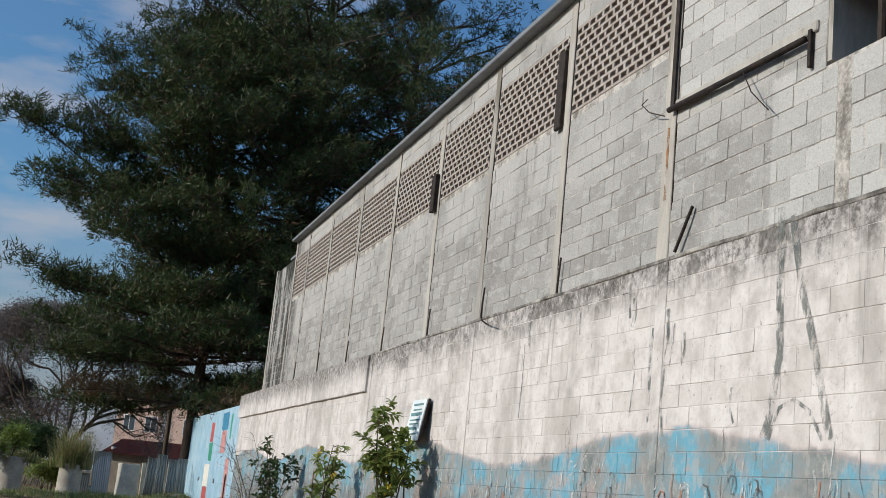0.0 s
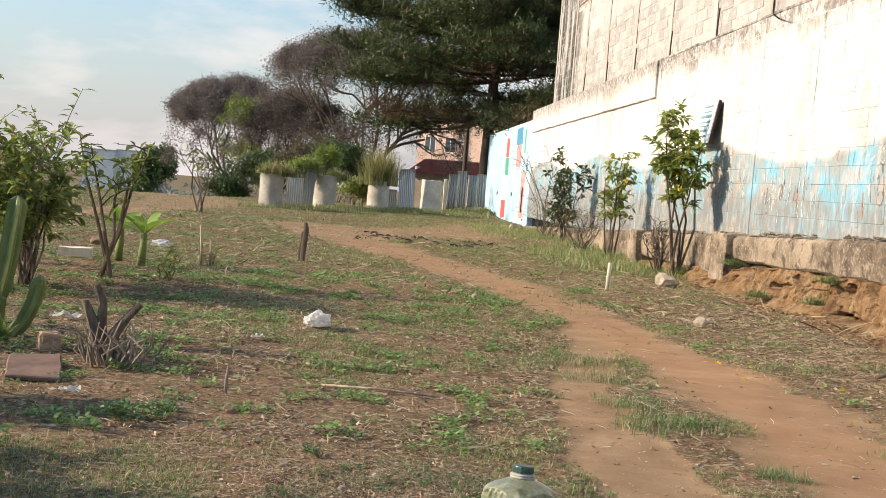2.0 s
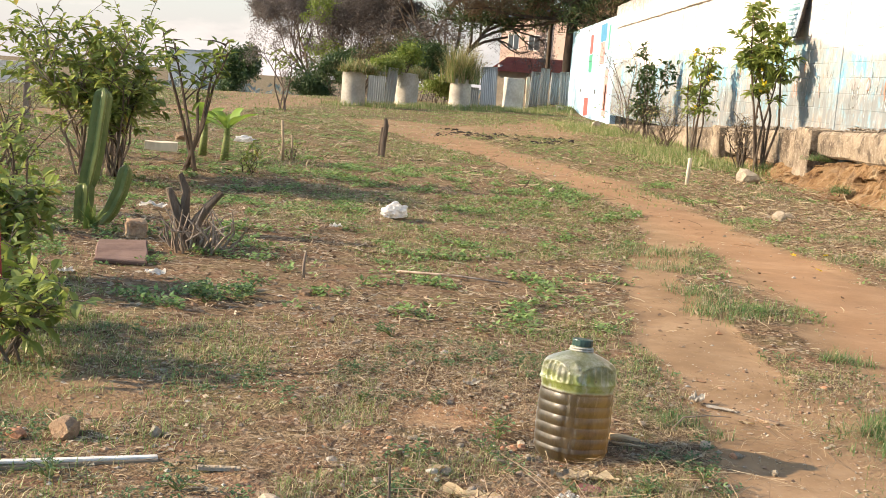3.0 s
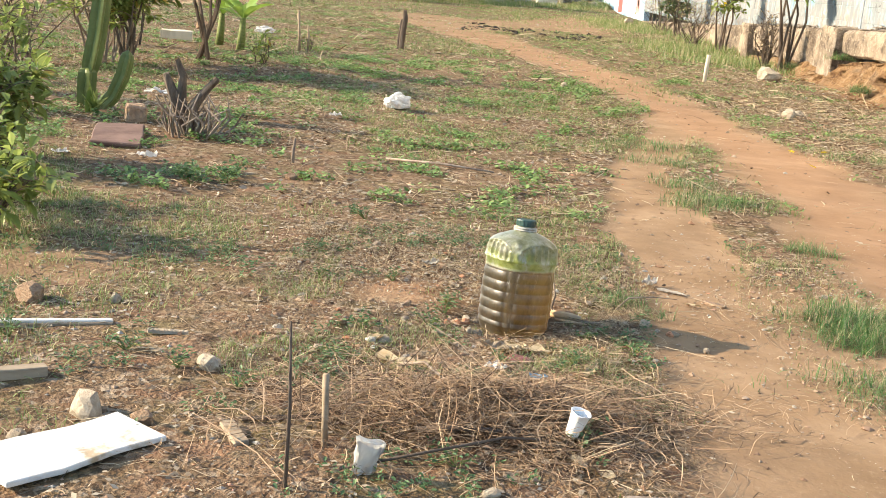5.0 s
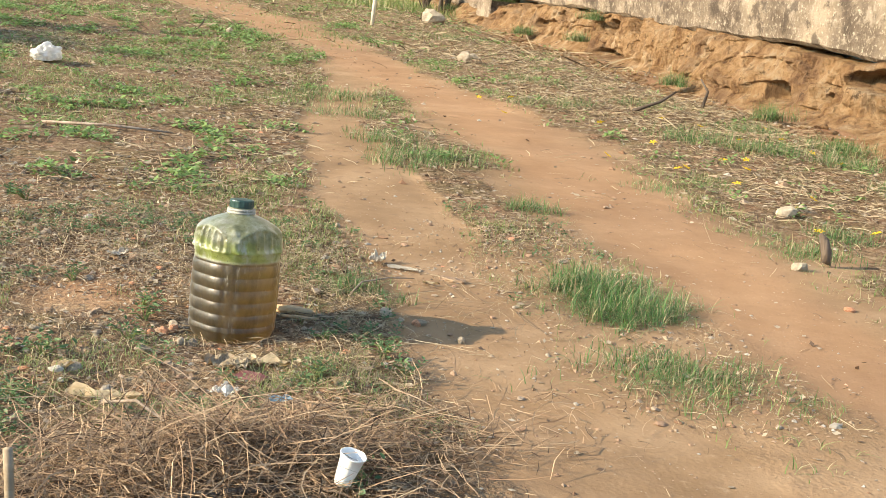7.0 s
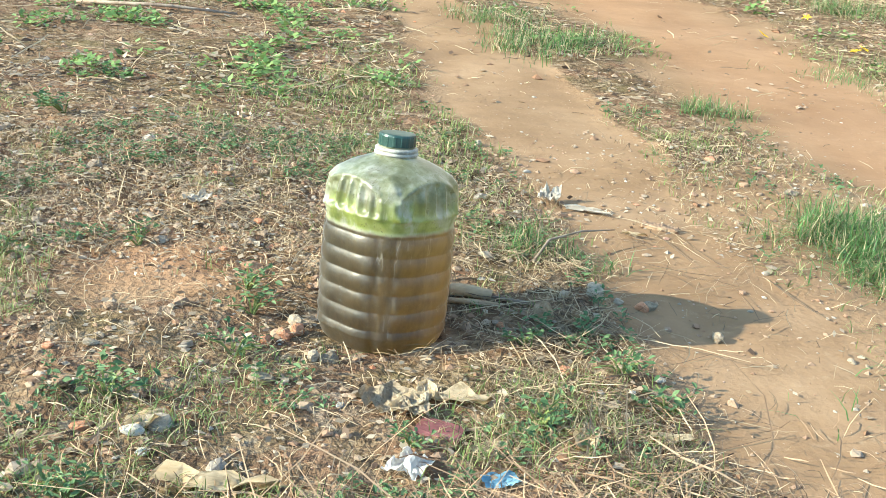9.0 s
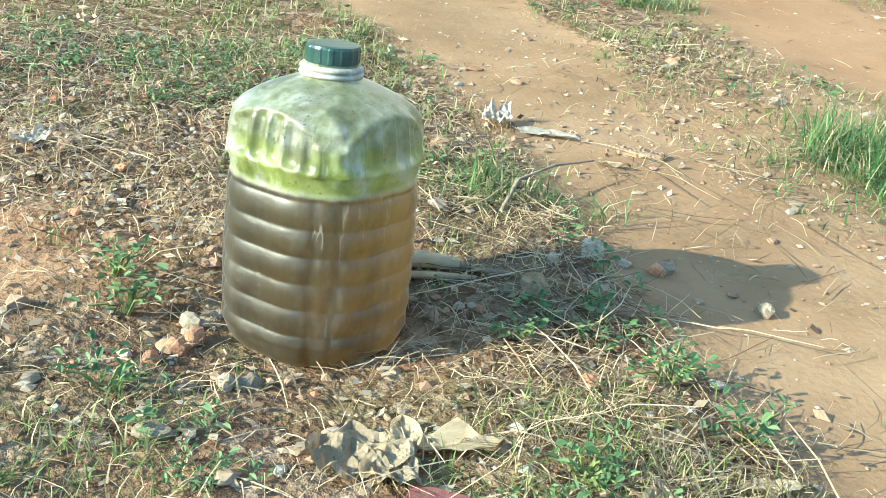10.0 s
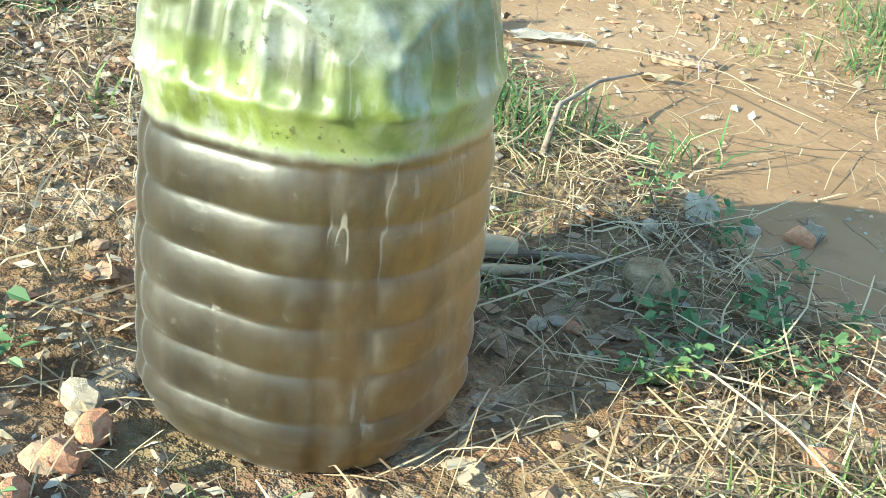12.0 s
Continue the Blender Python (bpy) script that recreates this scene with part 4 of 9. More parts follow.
# ---- the five-litre bottle on the ground ----
def bottle_mat():
    """Clouded plastic: green film inside the upper part, brown water below."""
    s = Shader("murky_bottle_plastic", 0.35, 0.3)
    p = s.local()
    ax = s.axes(p)
    z = ax[2]
    blot, fine = s.noise(p, 24, 6, 0.68), s.noise(p, 90, 5, 0.7)
    smear = s.noise(s.scaled(p, (1, 1, 0.22)), 38, 5, 0.65)
    water = s.ramp(s.noise(s.scaled(p, (1, 1, 0.7)), 21, 6, 0.66), (0.36, (0.008, 0.007, 0.006)), (0.48, (0.028, 0.024, 0.018)), (0.6, (0.058, 0.050, 0.038)), (0.72, (0.19, 0.175, 0.145)))
    water = s.mix(s.math("MULTIPLY", s.step(smear, 0.52, 0.68), 0.30), water, (0.21, 0.20, 0.175))
    algae = s.ramp(s.noise(p, 42, 5, 0.6), (0.34, (0.16, 0.21, 0.04)), (0.5, (0.29, 0.36, 0.08)), (0.64, (0.44, 0.50, 0.18)))
    algae = s.mix(s.step(s.noise(s.scaled(p, (1, 1, 0.45)), 30, 6, 0.65), 0.46, 0.62), algae, (0.55, 0.58, 0.49))
    cloudy = s.ramp(blot, (0.32, (0.085, 0.10, 0.045)), (0.44, (0.17, 0.19, 0.09)), (0.54, (0.30, 0.325, 0.21)), (0.66, (0.54, 0.56, 0.47)))
    wave = s.math("ADD", z, s.math("MULTIPLY", s.math("SUBTRACT", s.noise(p, 40, 4), 0.5), 0.010))
    up = s.step(wave, 0.1745, 0.1795)
    top = s.step(s.math("ADD", wave, s.math("MULTIPLY", s.math("SUBTRACT", s.noise(p, 14, 5, 0.6), 0.5), 0.09)), 0.200, 0.230)
    algae = s.mix(top, algae, cloudy)
    algae = s.mix(s.math("MULTIPLY", s.math("MULTIPLY", s.step(s.noise(p, 170, 3, 0.6), 0.60, 0.65), s.step(s.noise(p, 22, 3, 0.6), 0.44, 0.60)), 0.85), algae, (0.07, 0.085, 0.03))
    scum = s.math("SUBTRACT", 1.0, s.step(s.math("ABSOLUTE", s.math("SUBTRACT", wave, 0.1775)), 0.001, 0.0045))
    col = s.mix(up, water, algae)
    col = s.mix(s.math("MULTIPLY", scum, 0.35), col, (0.45, 0.46, 0.36))
    # pale scratches and dried runs on the outside
    run = s.math("SUBTRACT", 1.0, s.step(s.math("ABSOLUTE", s.math("SUBTRACT", s.noise(s.scaled(p, (1, 1, 0.16)), 26, 3, 0.6), 0.5)), 0.003, 0.010))
    run = s.math("MULTIPLY", run, s.step(s.noise(p, 13, 3), 0.52, 0.60))
    col = s.mix(s.math("MULTIPLY", run, 0.55), col, (0.50, 0.47, 0.40))
    scuff = s.math("MULTIPLY", s.step(s.noise(s.scaled(p, (1, 1, 1.6)), 75, 5, 0.75), 0.62, 0.68), 0.32)
    col = s.mix(scuff, col, (0.45, 0.42, 0.36))
    dust = s.math("MULTIPLY", s.step(fine, 0.5, 0.72), 0.12)
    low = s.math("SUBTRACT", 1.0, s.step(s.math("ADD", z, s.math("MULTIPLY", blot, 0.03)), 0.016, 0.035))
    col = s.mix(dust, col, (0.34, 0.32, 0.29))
    # dirt and a contact shade, both painted dark into the foot
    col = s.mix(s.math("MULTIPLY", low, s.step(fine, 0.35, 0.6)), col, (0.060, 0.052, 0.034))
    s.colour(col)
    n = s.bump(s.math("ADD", s.noise(p, 26, 4), s.math("MULTIPLY", fine, 0.15)), 0.25, 0.006)
    s.thin(s.math("ADD", 0.36, s.math("MULTIPLY", s.step(s.noise(s.scaled(p, (1, 1, 0.6)), 17, 6, 0.68), 0.36, 0.62), 0.32)), s.mix(up, s.mix(0.80, water, (0.72, 0.52, 0.25)), s.mix(0.55, algae, (0.52, 0.56, 0.36))))
    # the plastic's own shine lies over both
    body = s.out.inputs[0].links[0].from_socket
    fres = s.nt.nodes.new("ShaderNodeFresnel")
    fres.inputs["IOR"].default_value = 1.46
    gloss = s.nt.nodes.new("ShaderNodeBsdfAnisotropic")
    s.put(gloss.inputs["Roughness"], s.math("ADD", 0.26, s.math("MULTIPLY", smear, 0.34)))
    s.link(n, fres.inputs["Normal"])
    s.link(n, gloss.inputs["Normal"])
    both = s.nt.nodes.new("ShaderNodeMixShader")
    s.link(s.math("MULTIPLY", fres.outputs[0], 0.95), both.inputs[0])
    s.link(body, both.inputs[1])
    s.link(gloss.outputs[0], both.inputs[2])
    s.link(both.outputs[0], s.out.inputs[0])
    return s.mat


def square_ring(bm, a, r, z, seg=64, bulge=None):
    """A ring of a square of half side a with rounded corners of radius r."""
    verts = []
    for k in range(seg):
        t = 2 * math.pi * k / seg
        c, s_ = math.cos(t), math.sin(t)
        lo, hi = 0.0, 2 * a
        for _ in range(26):      # how far out the rounded square lies in this direction
            mid = (lo + hi) / 2
            qx, qy = max(abs(mid * c) - (a - r), 0), max(abs(mid * s_) - (a - r), 0)
            if math.hypot(qx, qy) < r:
                lo = mid
            else:
                hi = mid
        d = lo + (bulge(t, z) if bulge else 0)
        verts.append(bm.verts.new((d * c, d * s_, z)))
    return verts


def bottle(m):
    ob = thing("plastic_bottle", m, "big square plastic bottle of murky brown water with green algae", "bottle")

    def half_side(z):
        zs = [0.0, 0.005, 0.015, 0.030, 0.10, 0.165, 0.200, 0.220, 0.236, 0.246, 0.254, 0.2605, 0.2655, 0.2695, 0.275, 0.284]
        rs = [0.067, 0.077, 0.0850, 0.0900, 0.0915, 0.0900, 0.0895, 0.0890, 0.0855, 0.0785, 0.0670, 0.0530, 0.0400, 0.0300, 0.0265, 0.0262]
        return float(np.interp(z, zs, rs))

    def bulge(t, z):
        d = 0.0
        phi = (math.degrees(t) + 45) % 90 - 45            # angle from the middle of a face
        pillar = 0.8 * float(smooth(abs(phi), 33, 43))     # the smooth pillar at each corner
        if 0.024 < z < 0.176:      # pillowed bands that meet in sharp creases
            u = ((0.1710 - z) / 0.026) % 1.0
            d += 0.0030 * (math.sin(math.pi * u) ** 0.75 - 0.6) * (1 - 0.75 * pillar) * min(1.0, (z - 0.024) / 0.006)
        d -= 0.0022 * math.exp(-((abs(phi) - 38) / 2.5) ** 2) * (1.0 if z < 0.174 else 0.0)
        # an arched panel with upright flutes on each shoulder face
        arch = 0.221 + 0.025 * math.sqrt(max(0.0, 1 - (phi / 36) ** 2)) if abs(phi) < 36 else 0.0
        if 0.198 < z < arch:
            fade = min(1.0, (z - 0.198) / 0.006, (arch - z) / 0.009)
            d -= 0.0030 * fade
            d += 0.0040 * fade * max(-0.3, math.cos(math.radians(phi) * 26)) * (1 if abs(phi) < 29 else 0.3)
        if z > 0.196 and z < 0.260:
            edge = min(abs(z - arch) if abs(phi) < 36 else 1.0, abs(abs(phi) - 36) * 0.0016 + max(0.0, z - 0.222))
            d += 0.0026 * math.exp(-(edge / 0.0045) ** 2)
            d += 0.0030 * pillar * min(1.0, (z - 0.196) / 0.01, (0.260 - z) / 0.012)
        d += 0.0026 * math.exp(-((z - 0.198) / 0.006) ** 2) - 0.0022 * math.exp(-((z - 0.180) / 0.006) ** 2)
        # a raised loop and a slanting fold on the shoulder beside the front corner
        u, v = (t - math.radians(236)) * 0.09, z - 0.215
        d += 0.0034 * math.exp(-((math.hypot(u, v * 0.75) - 0.0125) / 0.0048) ** 2) * (1 - float(smooth(v, 0.0, 0.012)) * float(smooth(-u, 0.0, 0.008)))
        fold = (t - math.radians(221)) * 0.09 - (0.252 - z) * 0.75
        if 0.205 < z < 0.256:
            d += 0.0026 * math.exp(-(fold / 0.0055) ** 2) * min(1.0, (z - 0.205) / 0.01, (0.256 - z) / 0.006)
        # a dent where one corner of the shoulder was pushed in
        dent = math.exp(-(((t - math.radians(300)) / 0.16) ** 2)) * math.exp(-(((z - 0.226) / 0.022) ** 2))
        d -= 0.006 * dent
        return d

    bm = bmesh.new()
    levels = sorted(set([0.0, 0.002, 0.004, 0.008, 0.012, 0.018] + [0.0225 + 0.0014 * k for k in range(177)] + [0.2715, 0.275, 0.284]))
    levels = [z for z in levels if z <= 0.284]
    rings = []
    for z in levels:
        a = half_side(z) * (0.99 + 0.01 * min(1.0, max(0.0, (z - 0.225) / 0.035)))
        k = min(1.0, max(0.0, (z - 0.238) / 0.030))
        r = a * (0.80 + 0.19 * k)
        rings.append(square_ring(bm, a, r, z, 160, bulge if z < 0.262 else None))
    for lo, hi in zip(rings, rings[1:]):
        for k in range(160):
            bm.faces.new((lo[k], lo[(k + 1) % 160], hi[(k + 1) % 160], hi[k]))
    bm.faces.new(list(reversed(rings[0])))
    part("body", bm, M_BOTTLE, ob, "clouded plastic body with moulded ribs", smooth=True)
    neck = part("neck_ring", lathe_bm([(0.026, 0.270), (0.0315, 0.2705), (0.0325, 0.2725), (0.0315, 0.2745), (0.029, 0.2755), (0.0315, 0.2765), (0.0318, 0.279), (0.030, 0.2805), (0.0262, 0.281)], 48), M_NECK, ob, "dusty white neck ring", smooth=True)
    prof = [(0.0245, 0.2825), (0.0268, 0.283), (0.027, 0.285), (0.027, 0.2965), (0.0258, 0.2990), (0.022, 0.2997), (0.0, 0.2997)]
    bm = lathe_bm(prof[:-1], 96)
    for v in bm.verts:
        rr = math.hypot(v.co.x, v.co.y)
        if 0.284 < v.co.z < 0.298 and rr > 0.02:
            a = math.atan2(v.co.y, v.co.x)
            k = 1 + 0.012 * (1 if int(a / (2 * math.pi) * 96 + 96) % 2 else -1)
            v.co.x *= k
            v.co.y *= k
    part("cap", bm, M_CAP, ob, "dark green screw cap")
    return ob


M_BOTTLE = bottle_mat()
M_NECK = plain_mat("dusty_white_plastic", (0.27, 0.26, 0.22), (0.46, 0.45, 0.40), 60, 0.5)
M_CAP = plain_mat("dark_green_plastic", (0.012, 0.048, 0.042), (0.035, 0.085, 0.074), 60, 0.35, 0.05, 0.001, 0.5)
BOTTLE_AT = (0.483, 3.018)
bottle(pose(*BOTTLE_AT, -0.028, -5.0, 2.3, 0) @ pose(0, 0, 0, 0, 0, 32) @ Matrix.Diagonal((1.03, 1.03, 1.09, 1)))


# ---- trees ----
def cards(points, size, n_each, mat, name, parent, seed, spread_r, aspect=0.55, flat=0.0, corners=4):
    """Many small leaves scattered round points, with four corners or, far off, three."""
    r = np.random.RandomState(seed)
    P = np.repeat(np.asarray(points, dtype=np.float64), n_each, axis=0)
    n = len(P)
    P = P + r.normal(0, 1, (n, 3)) * spread_r
    u = r.normal(0, 1, (n, 3))
    u[:, 2] *= 1 - flat
    u /= np.linalg.norm(u, axis=1, keepdims=True)
    w = r.normal(0, 1, (n, 3))
    w[:, :2] *= 1 - flat
    v = np.cross(u, w)
    v /= np.linalg.norm(v, axis=1, keepdims=True) + 1e-9
    s = size * r.uniform(0.55, 1.25, (n, 1))
    ring = [P - u * s * 0.5, P + v * s * aspect * 0.5, P + u * s * 0.5, P - v * s * aspect * 0.5]
    if corners == 3:
        ring = [P - u * s * 0.5 - v * s * aspect * 0.4, P - u * s * 0.3 + v * s * aspect * 0.6, P + u * s * 0.6]
    V = np.stack(ring, 1).reshape(-1, 3)
    F = np.arange(n * corners).reshape(-1, corners)
    return tagged(linked(name, raw_mesh(name, V, F, mat), parent), kind="stuff")


def needles(tips, dirs, mat, name, parent, seed, n_each=22, length=0.30, width=0.022):
    """Tufts of long needles round twig ends."""
    r = np.random.RandomState(seed)
    P, D = np.repeat(np.asarray(tips), n_each, axis=0), np.repeat(np.asarray(dirs), n_each, axis=0)
    n = len(P)
    d = D * 0.75 + r.normal(0, 0.62, (n, 3))
    d /= np.linalg.norm(d, axis=1, keepdims=True)
    w = np.cross(d, r.normal(0, 1, (n, 3)))
    w /= np.linalg.norm(w, axis=1, keepdims=True) + 1e-9
    ln = length * r.uniform(0.6, 1.2, (n, 1))
    P = P + r.normal(0, 0.10, (n, 3))
    V = np.stack([P - w * width, P + w * width, P + d * ln + w * width * 0.25], 1).reshape(-1, 3)
    return tagged(linked(name, raw_mesh(name, V, np.arange(n * 3).reshape(-1, 3), mat), parent), kind="stuff")


def pine(x, y, height, reach, crown_from, seed, label, lean=(0, 0), dead_low=True, tufts=1.0):
    r = random.Random(seed)
    ob = thing("pine_tree", pose(x, y, gz(x, y) - 0.1), label, "tree", "pines behind the wall")
    axis = [Vector((lean[0] * t + 0.25 * math.sin(t * 5 + seed), lean[1] * t, t * height)) for t in np.linspace(0, 1, 10)]
    part("trunk", tube_bm(axis, [0.24 * (1 - 0.85 * t) + 0.03 for t in np.linspace(0, 1, 10)], 9), M_PINEBARK, ob, smooth=True)
    limbs, tips, dirs, dead_tips, dead_dirs = bmesh.new(), [], [], [], []
    z = crown_from
    while z < height:
        t = z / height
        k = (z - crown_from) / (height - crown_from)
        start = axis[0].lerp(axis[-1], t)
        for i in range(r.choice((3, 4, 4, 5))):
            a = r.uniform(0, 2 * math.pi)
            ln = reach * (0.55 + 0.45 * math.sin(math.pi * min(1, k * 0.8 + 0.2))) * (1 - 0.55 * k ** 2.5) * r.uniform(0.6, 1.12)
            ln *= 1 - 0.38 * max(0.0, -math.cos(a)) * max(0.0, 1 - k / 0.45)      # shorter on the side of the other trees
            up = r.uniform(-0.12, 0.22) + 0.35 * k
            up -= 0.30 * max(0.0, 1 - k / 0.22)      # the lowest boughs hang
            out = Vector((math.cos(a), math.sin(a), up))
            pts = [start + out * ln * s + Vector((0, 0, 0.10 * ln * s * s)) + Vector((r.uniform(-1, 1), r.uniform(-1, 1), r.uniform(-0.6, 0.6))) * 0.12 * ln * s for s in (0, 0.3, 0.6, 0.85, 1.0)]
            tube_bm(pts, [0.10 * (1 - 0.6 * t), 0.075, 0.05, 0.03, 0.015], 4, limbs, False)
            lost = dead_low and k < 0.10 and r.random() < 0.2
            for j in range(int(ln * 3.6)):
                s = r.uniform(0.3, 1.0)
                q = s * 4
                base = pts[min(3, int(q))].lerp(pts[min(4, int(q) + 1)], q - int(q))
                side = Vector((r.uniform(-1, 1), r.uniform(-1, 1), r.uniform(-0.05, 0.45))).normalized()
                tw = r.uniform(0.5, 1.4) * (1.15 - 0.4 * s)
                tip = base + (side + out * 0.6) * tw
                tube_bm([base, base.lerp(tip, 0.55) + Vector((0, 0, -0.06)), tip], [0.025, 0.018, 0.008], 3, limbs, False)
                # round puffs of tufts at the twig's end and a few along it
                for c in range(max(1, int(r.choice((4, 5, 6)) * tufts))):
                    o = Vector((r.gauss(0, 0.26), r.gauss(0, 0.26), r.gauss(0.06, 0.17)))
                    p = (tip if c % 4 else base.lerp(tip, r.uniform(0.4, 0.9))) + o
                    d = (o * 2.2 + side * 0.35 + Vector((0, 0, 0.45))).normalized()
                    (dead_tips if lost else tips).append(p)
                    (dead_dirs if lost else dirs).append(d)
        z += r.uniform(0.5, 0.9) * (0.6 if k < 0.35 else 1.0)
    part("branch_frame", limbs, M_PINEBARK, ob)
    needles(tips, dirs, M_NEEDLE, "crown", ob, seed, 13, 0.29, 0.023)
    if dead_tips:
        needles(dead_tips, dead_dirs, M_DEADNEEDLE, "dead_foliage", ob, seed + 1, 12, 0.30, 0.016)
    return ob


def branching(ob, name, mat, start, way, length, radius, depth, r, fan, ends, rise=0.12, shrink=0.72, kids=(2, 3), bm=None):
    """Limbs that fork again and again; the twig ends are collected."""
    top = bm is None
    bm = bm or bmesh.new()
    pts, d, p = [Vector(start)], Vector(way).normalized(), Vector(start)
    for i in range(3):
        d = (d + Vector((r.gauss(0, 0.16), r.gauss(0, 0.16), r.gauss(rise * 0.4, 0.10)))).normalized()
        p = p + d * length / 3
        pts.append(p.copy())
    tube_bm(pts, [radius, radius * 0.9, radius * 0.8, radius * 0.7], 6 if depth > 2 else 4 if depth > 0 else 3, bm, False)
    if depth <= 1:
        ends.append(pts[2].copy())
        ends.append(pts[3].copy())
    if depth > 0:
        for k in range(r.randint(*kids)):
            a = r.uniform(0, 2 * math.pi)
            o = d.orthogonal().normalized()
            side = o * math.cos(a) + d.cross(o) * math.sin(a)
            nd = (d + side * fan * r.uniform(0.6, 1.2) + Vector((0, 0, rise))).normalized()
            branching(ob, name, mat, pts[r.choice((2, 3, 3))], nd, length * shrink * r.uniform(0.8, 1.15), radius * 0.62, depth - 1, r, fan, ends, rise, shrink, kids, bm)
    if top:
        part(name, bm, mat, ob)
    return ends


def broad_tree(x, y, height, width, seed, label, leaf, n_leaf, size, name="broadleaf_tree", trunk_h=0.22, fan=0.95, lime=0, spread_r=0.35):
    r = random.Random(seed)
    ob = thing(name, pose(x, y, gz(x, y) - 0.1), label, "tree", "trees beyond the fence")
    h0 = height * trunk_h
    part("trunk", tube_bm([(0, 0, 0), (0.08, 0.05, h0 * 0.5), (0.0, 0.1, h0)], [0.026 * height, 0.02 * height, 0.016 * height], 9), M_BARK, ob, smooth=True)
    ends = []
    bm = bmesh.new()
    n = 6
    for k in range(n):
        a = 2 * math.pi * (k + r.random() * 0.6) / n
        branching(ob, "limbs", M_BARK, (0, 0.1, h0), (math.cos(a) * 0.8, math.sin(a) * 0.8, r.uniform(0.7, 1.4)), height * 0.34, 0.0085 * height, 5, r, fan, ends, 0.10, 0.72, (2, 3), bm)
    # bring the crown to its size: wide and flat-topped
    ex = sorted(max(abs(e.x), abs(e.y)) for e in ends)[int(len(ends) * 0.90)]
    ez = sorted(e.z for e in ends)[int(len(ends) * 0.97)]
    sx, sz = width / 2 / ex, (height - h0) / max(0.1, ez - h0)
    def fit(v):
        z = h0 + (v.z - h0) * sz if v.z > h0 else v.z
        return Vector((v.x * sx, v.y * sx, z))
    for v in bm.verts:
        v.co = fit(v.co)
    part("branch_frame", bm, M_BARK, ob)
    ends = [fit(e) for e in ends]
    cards(ends, size, max(1, n_leaf // len(ends)), leaf, "crown", ob, seed, spread_r, corners=3)
    if lime:
        low = [e for e in ends if e.x < -0.1 * width and e.z < height * 0.75][:lime]
        cards(low, size * 1.5, 40, M_LIMELEAF, "fresh_foliage", ob, seed + 5, 0.3)
    return ob


pine(5.5, 51.5, 20.5, 8.0, 3.5, 11, "dark green pine with dead rusty lower branches", (-0.4, 0), tufts=1.8)
pine(8.6, 50.5, 27.0, 9.0, 4.8, 12, "tall dense dark pine towering over the wall", (0.4, 0), tufts=1.15)
pine(13.5, 53.0, 26.0, 8.5, 7.0, 13, "dense dark pine behind the block building", (0.5, 0), tufts=0.7)


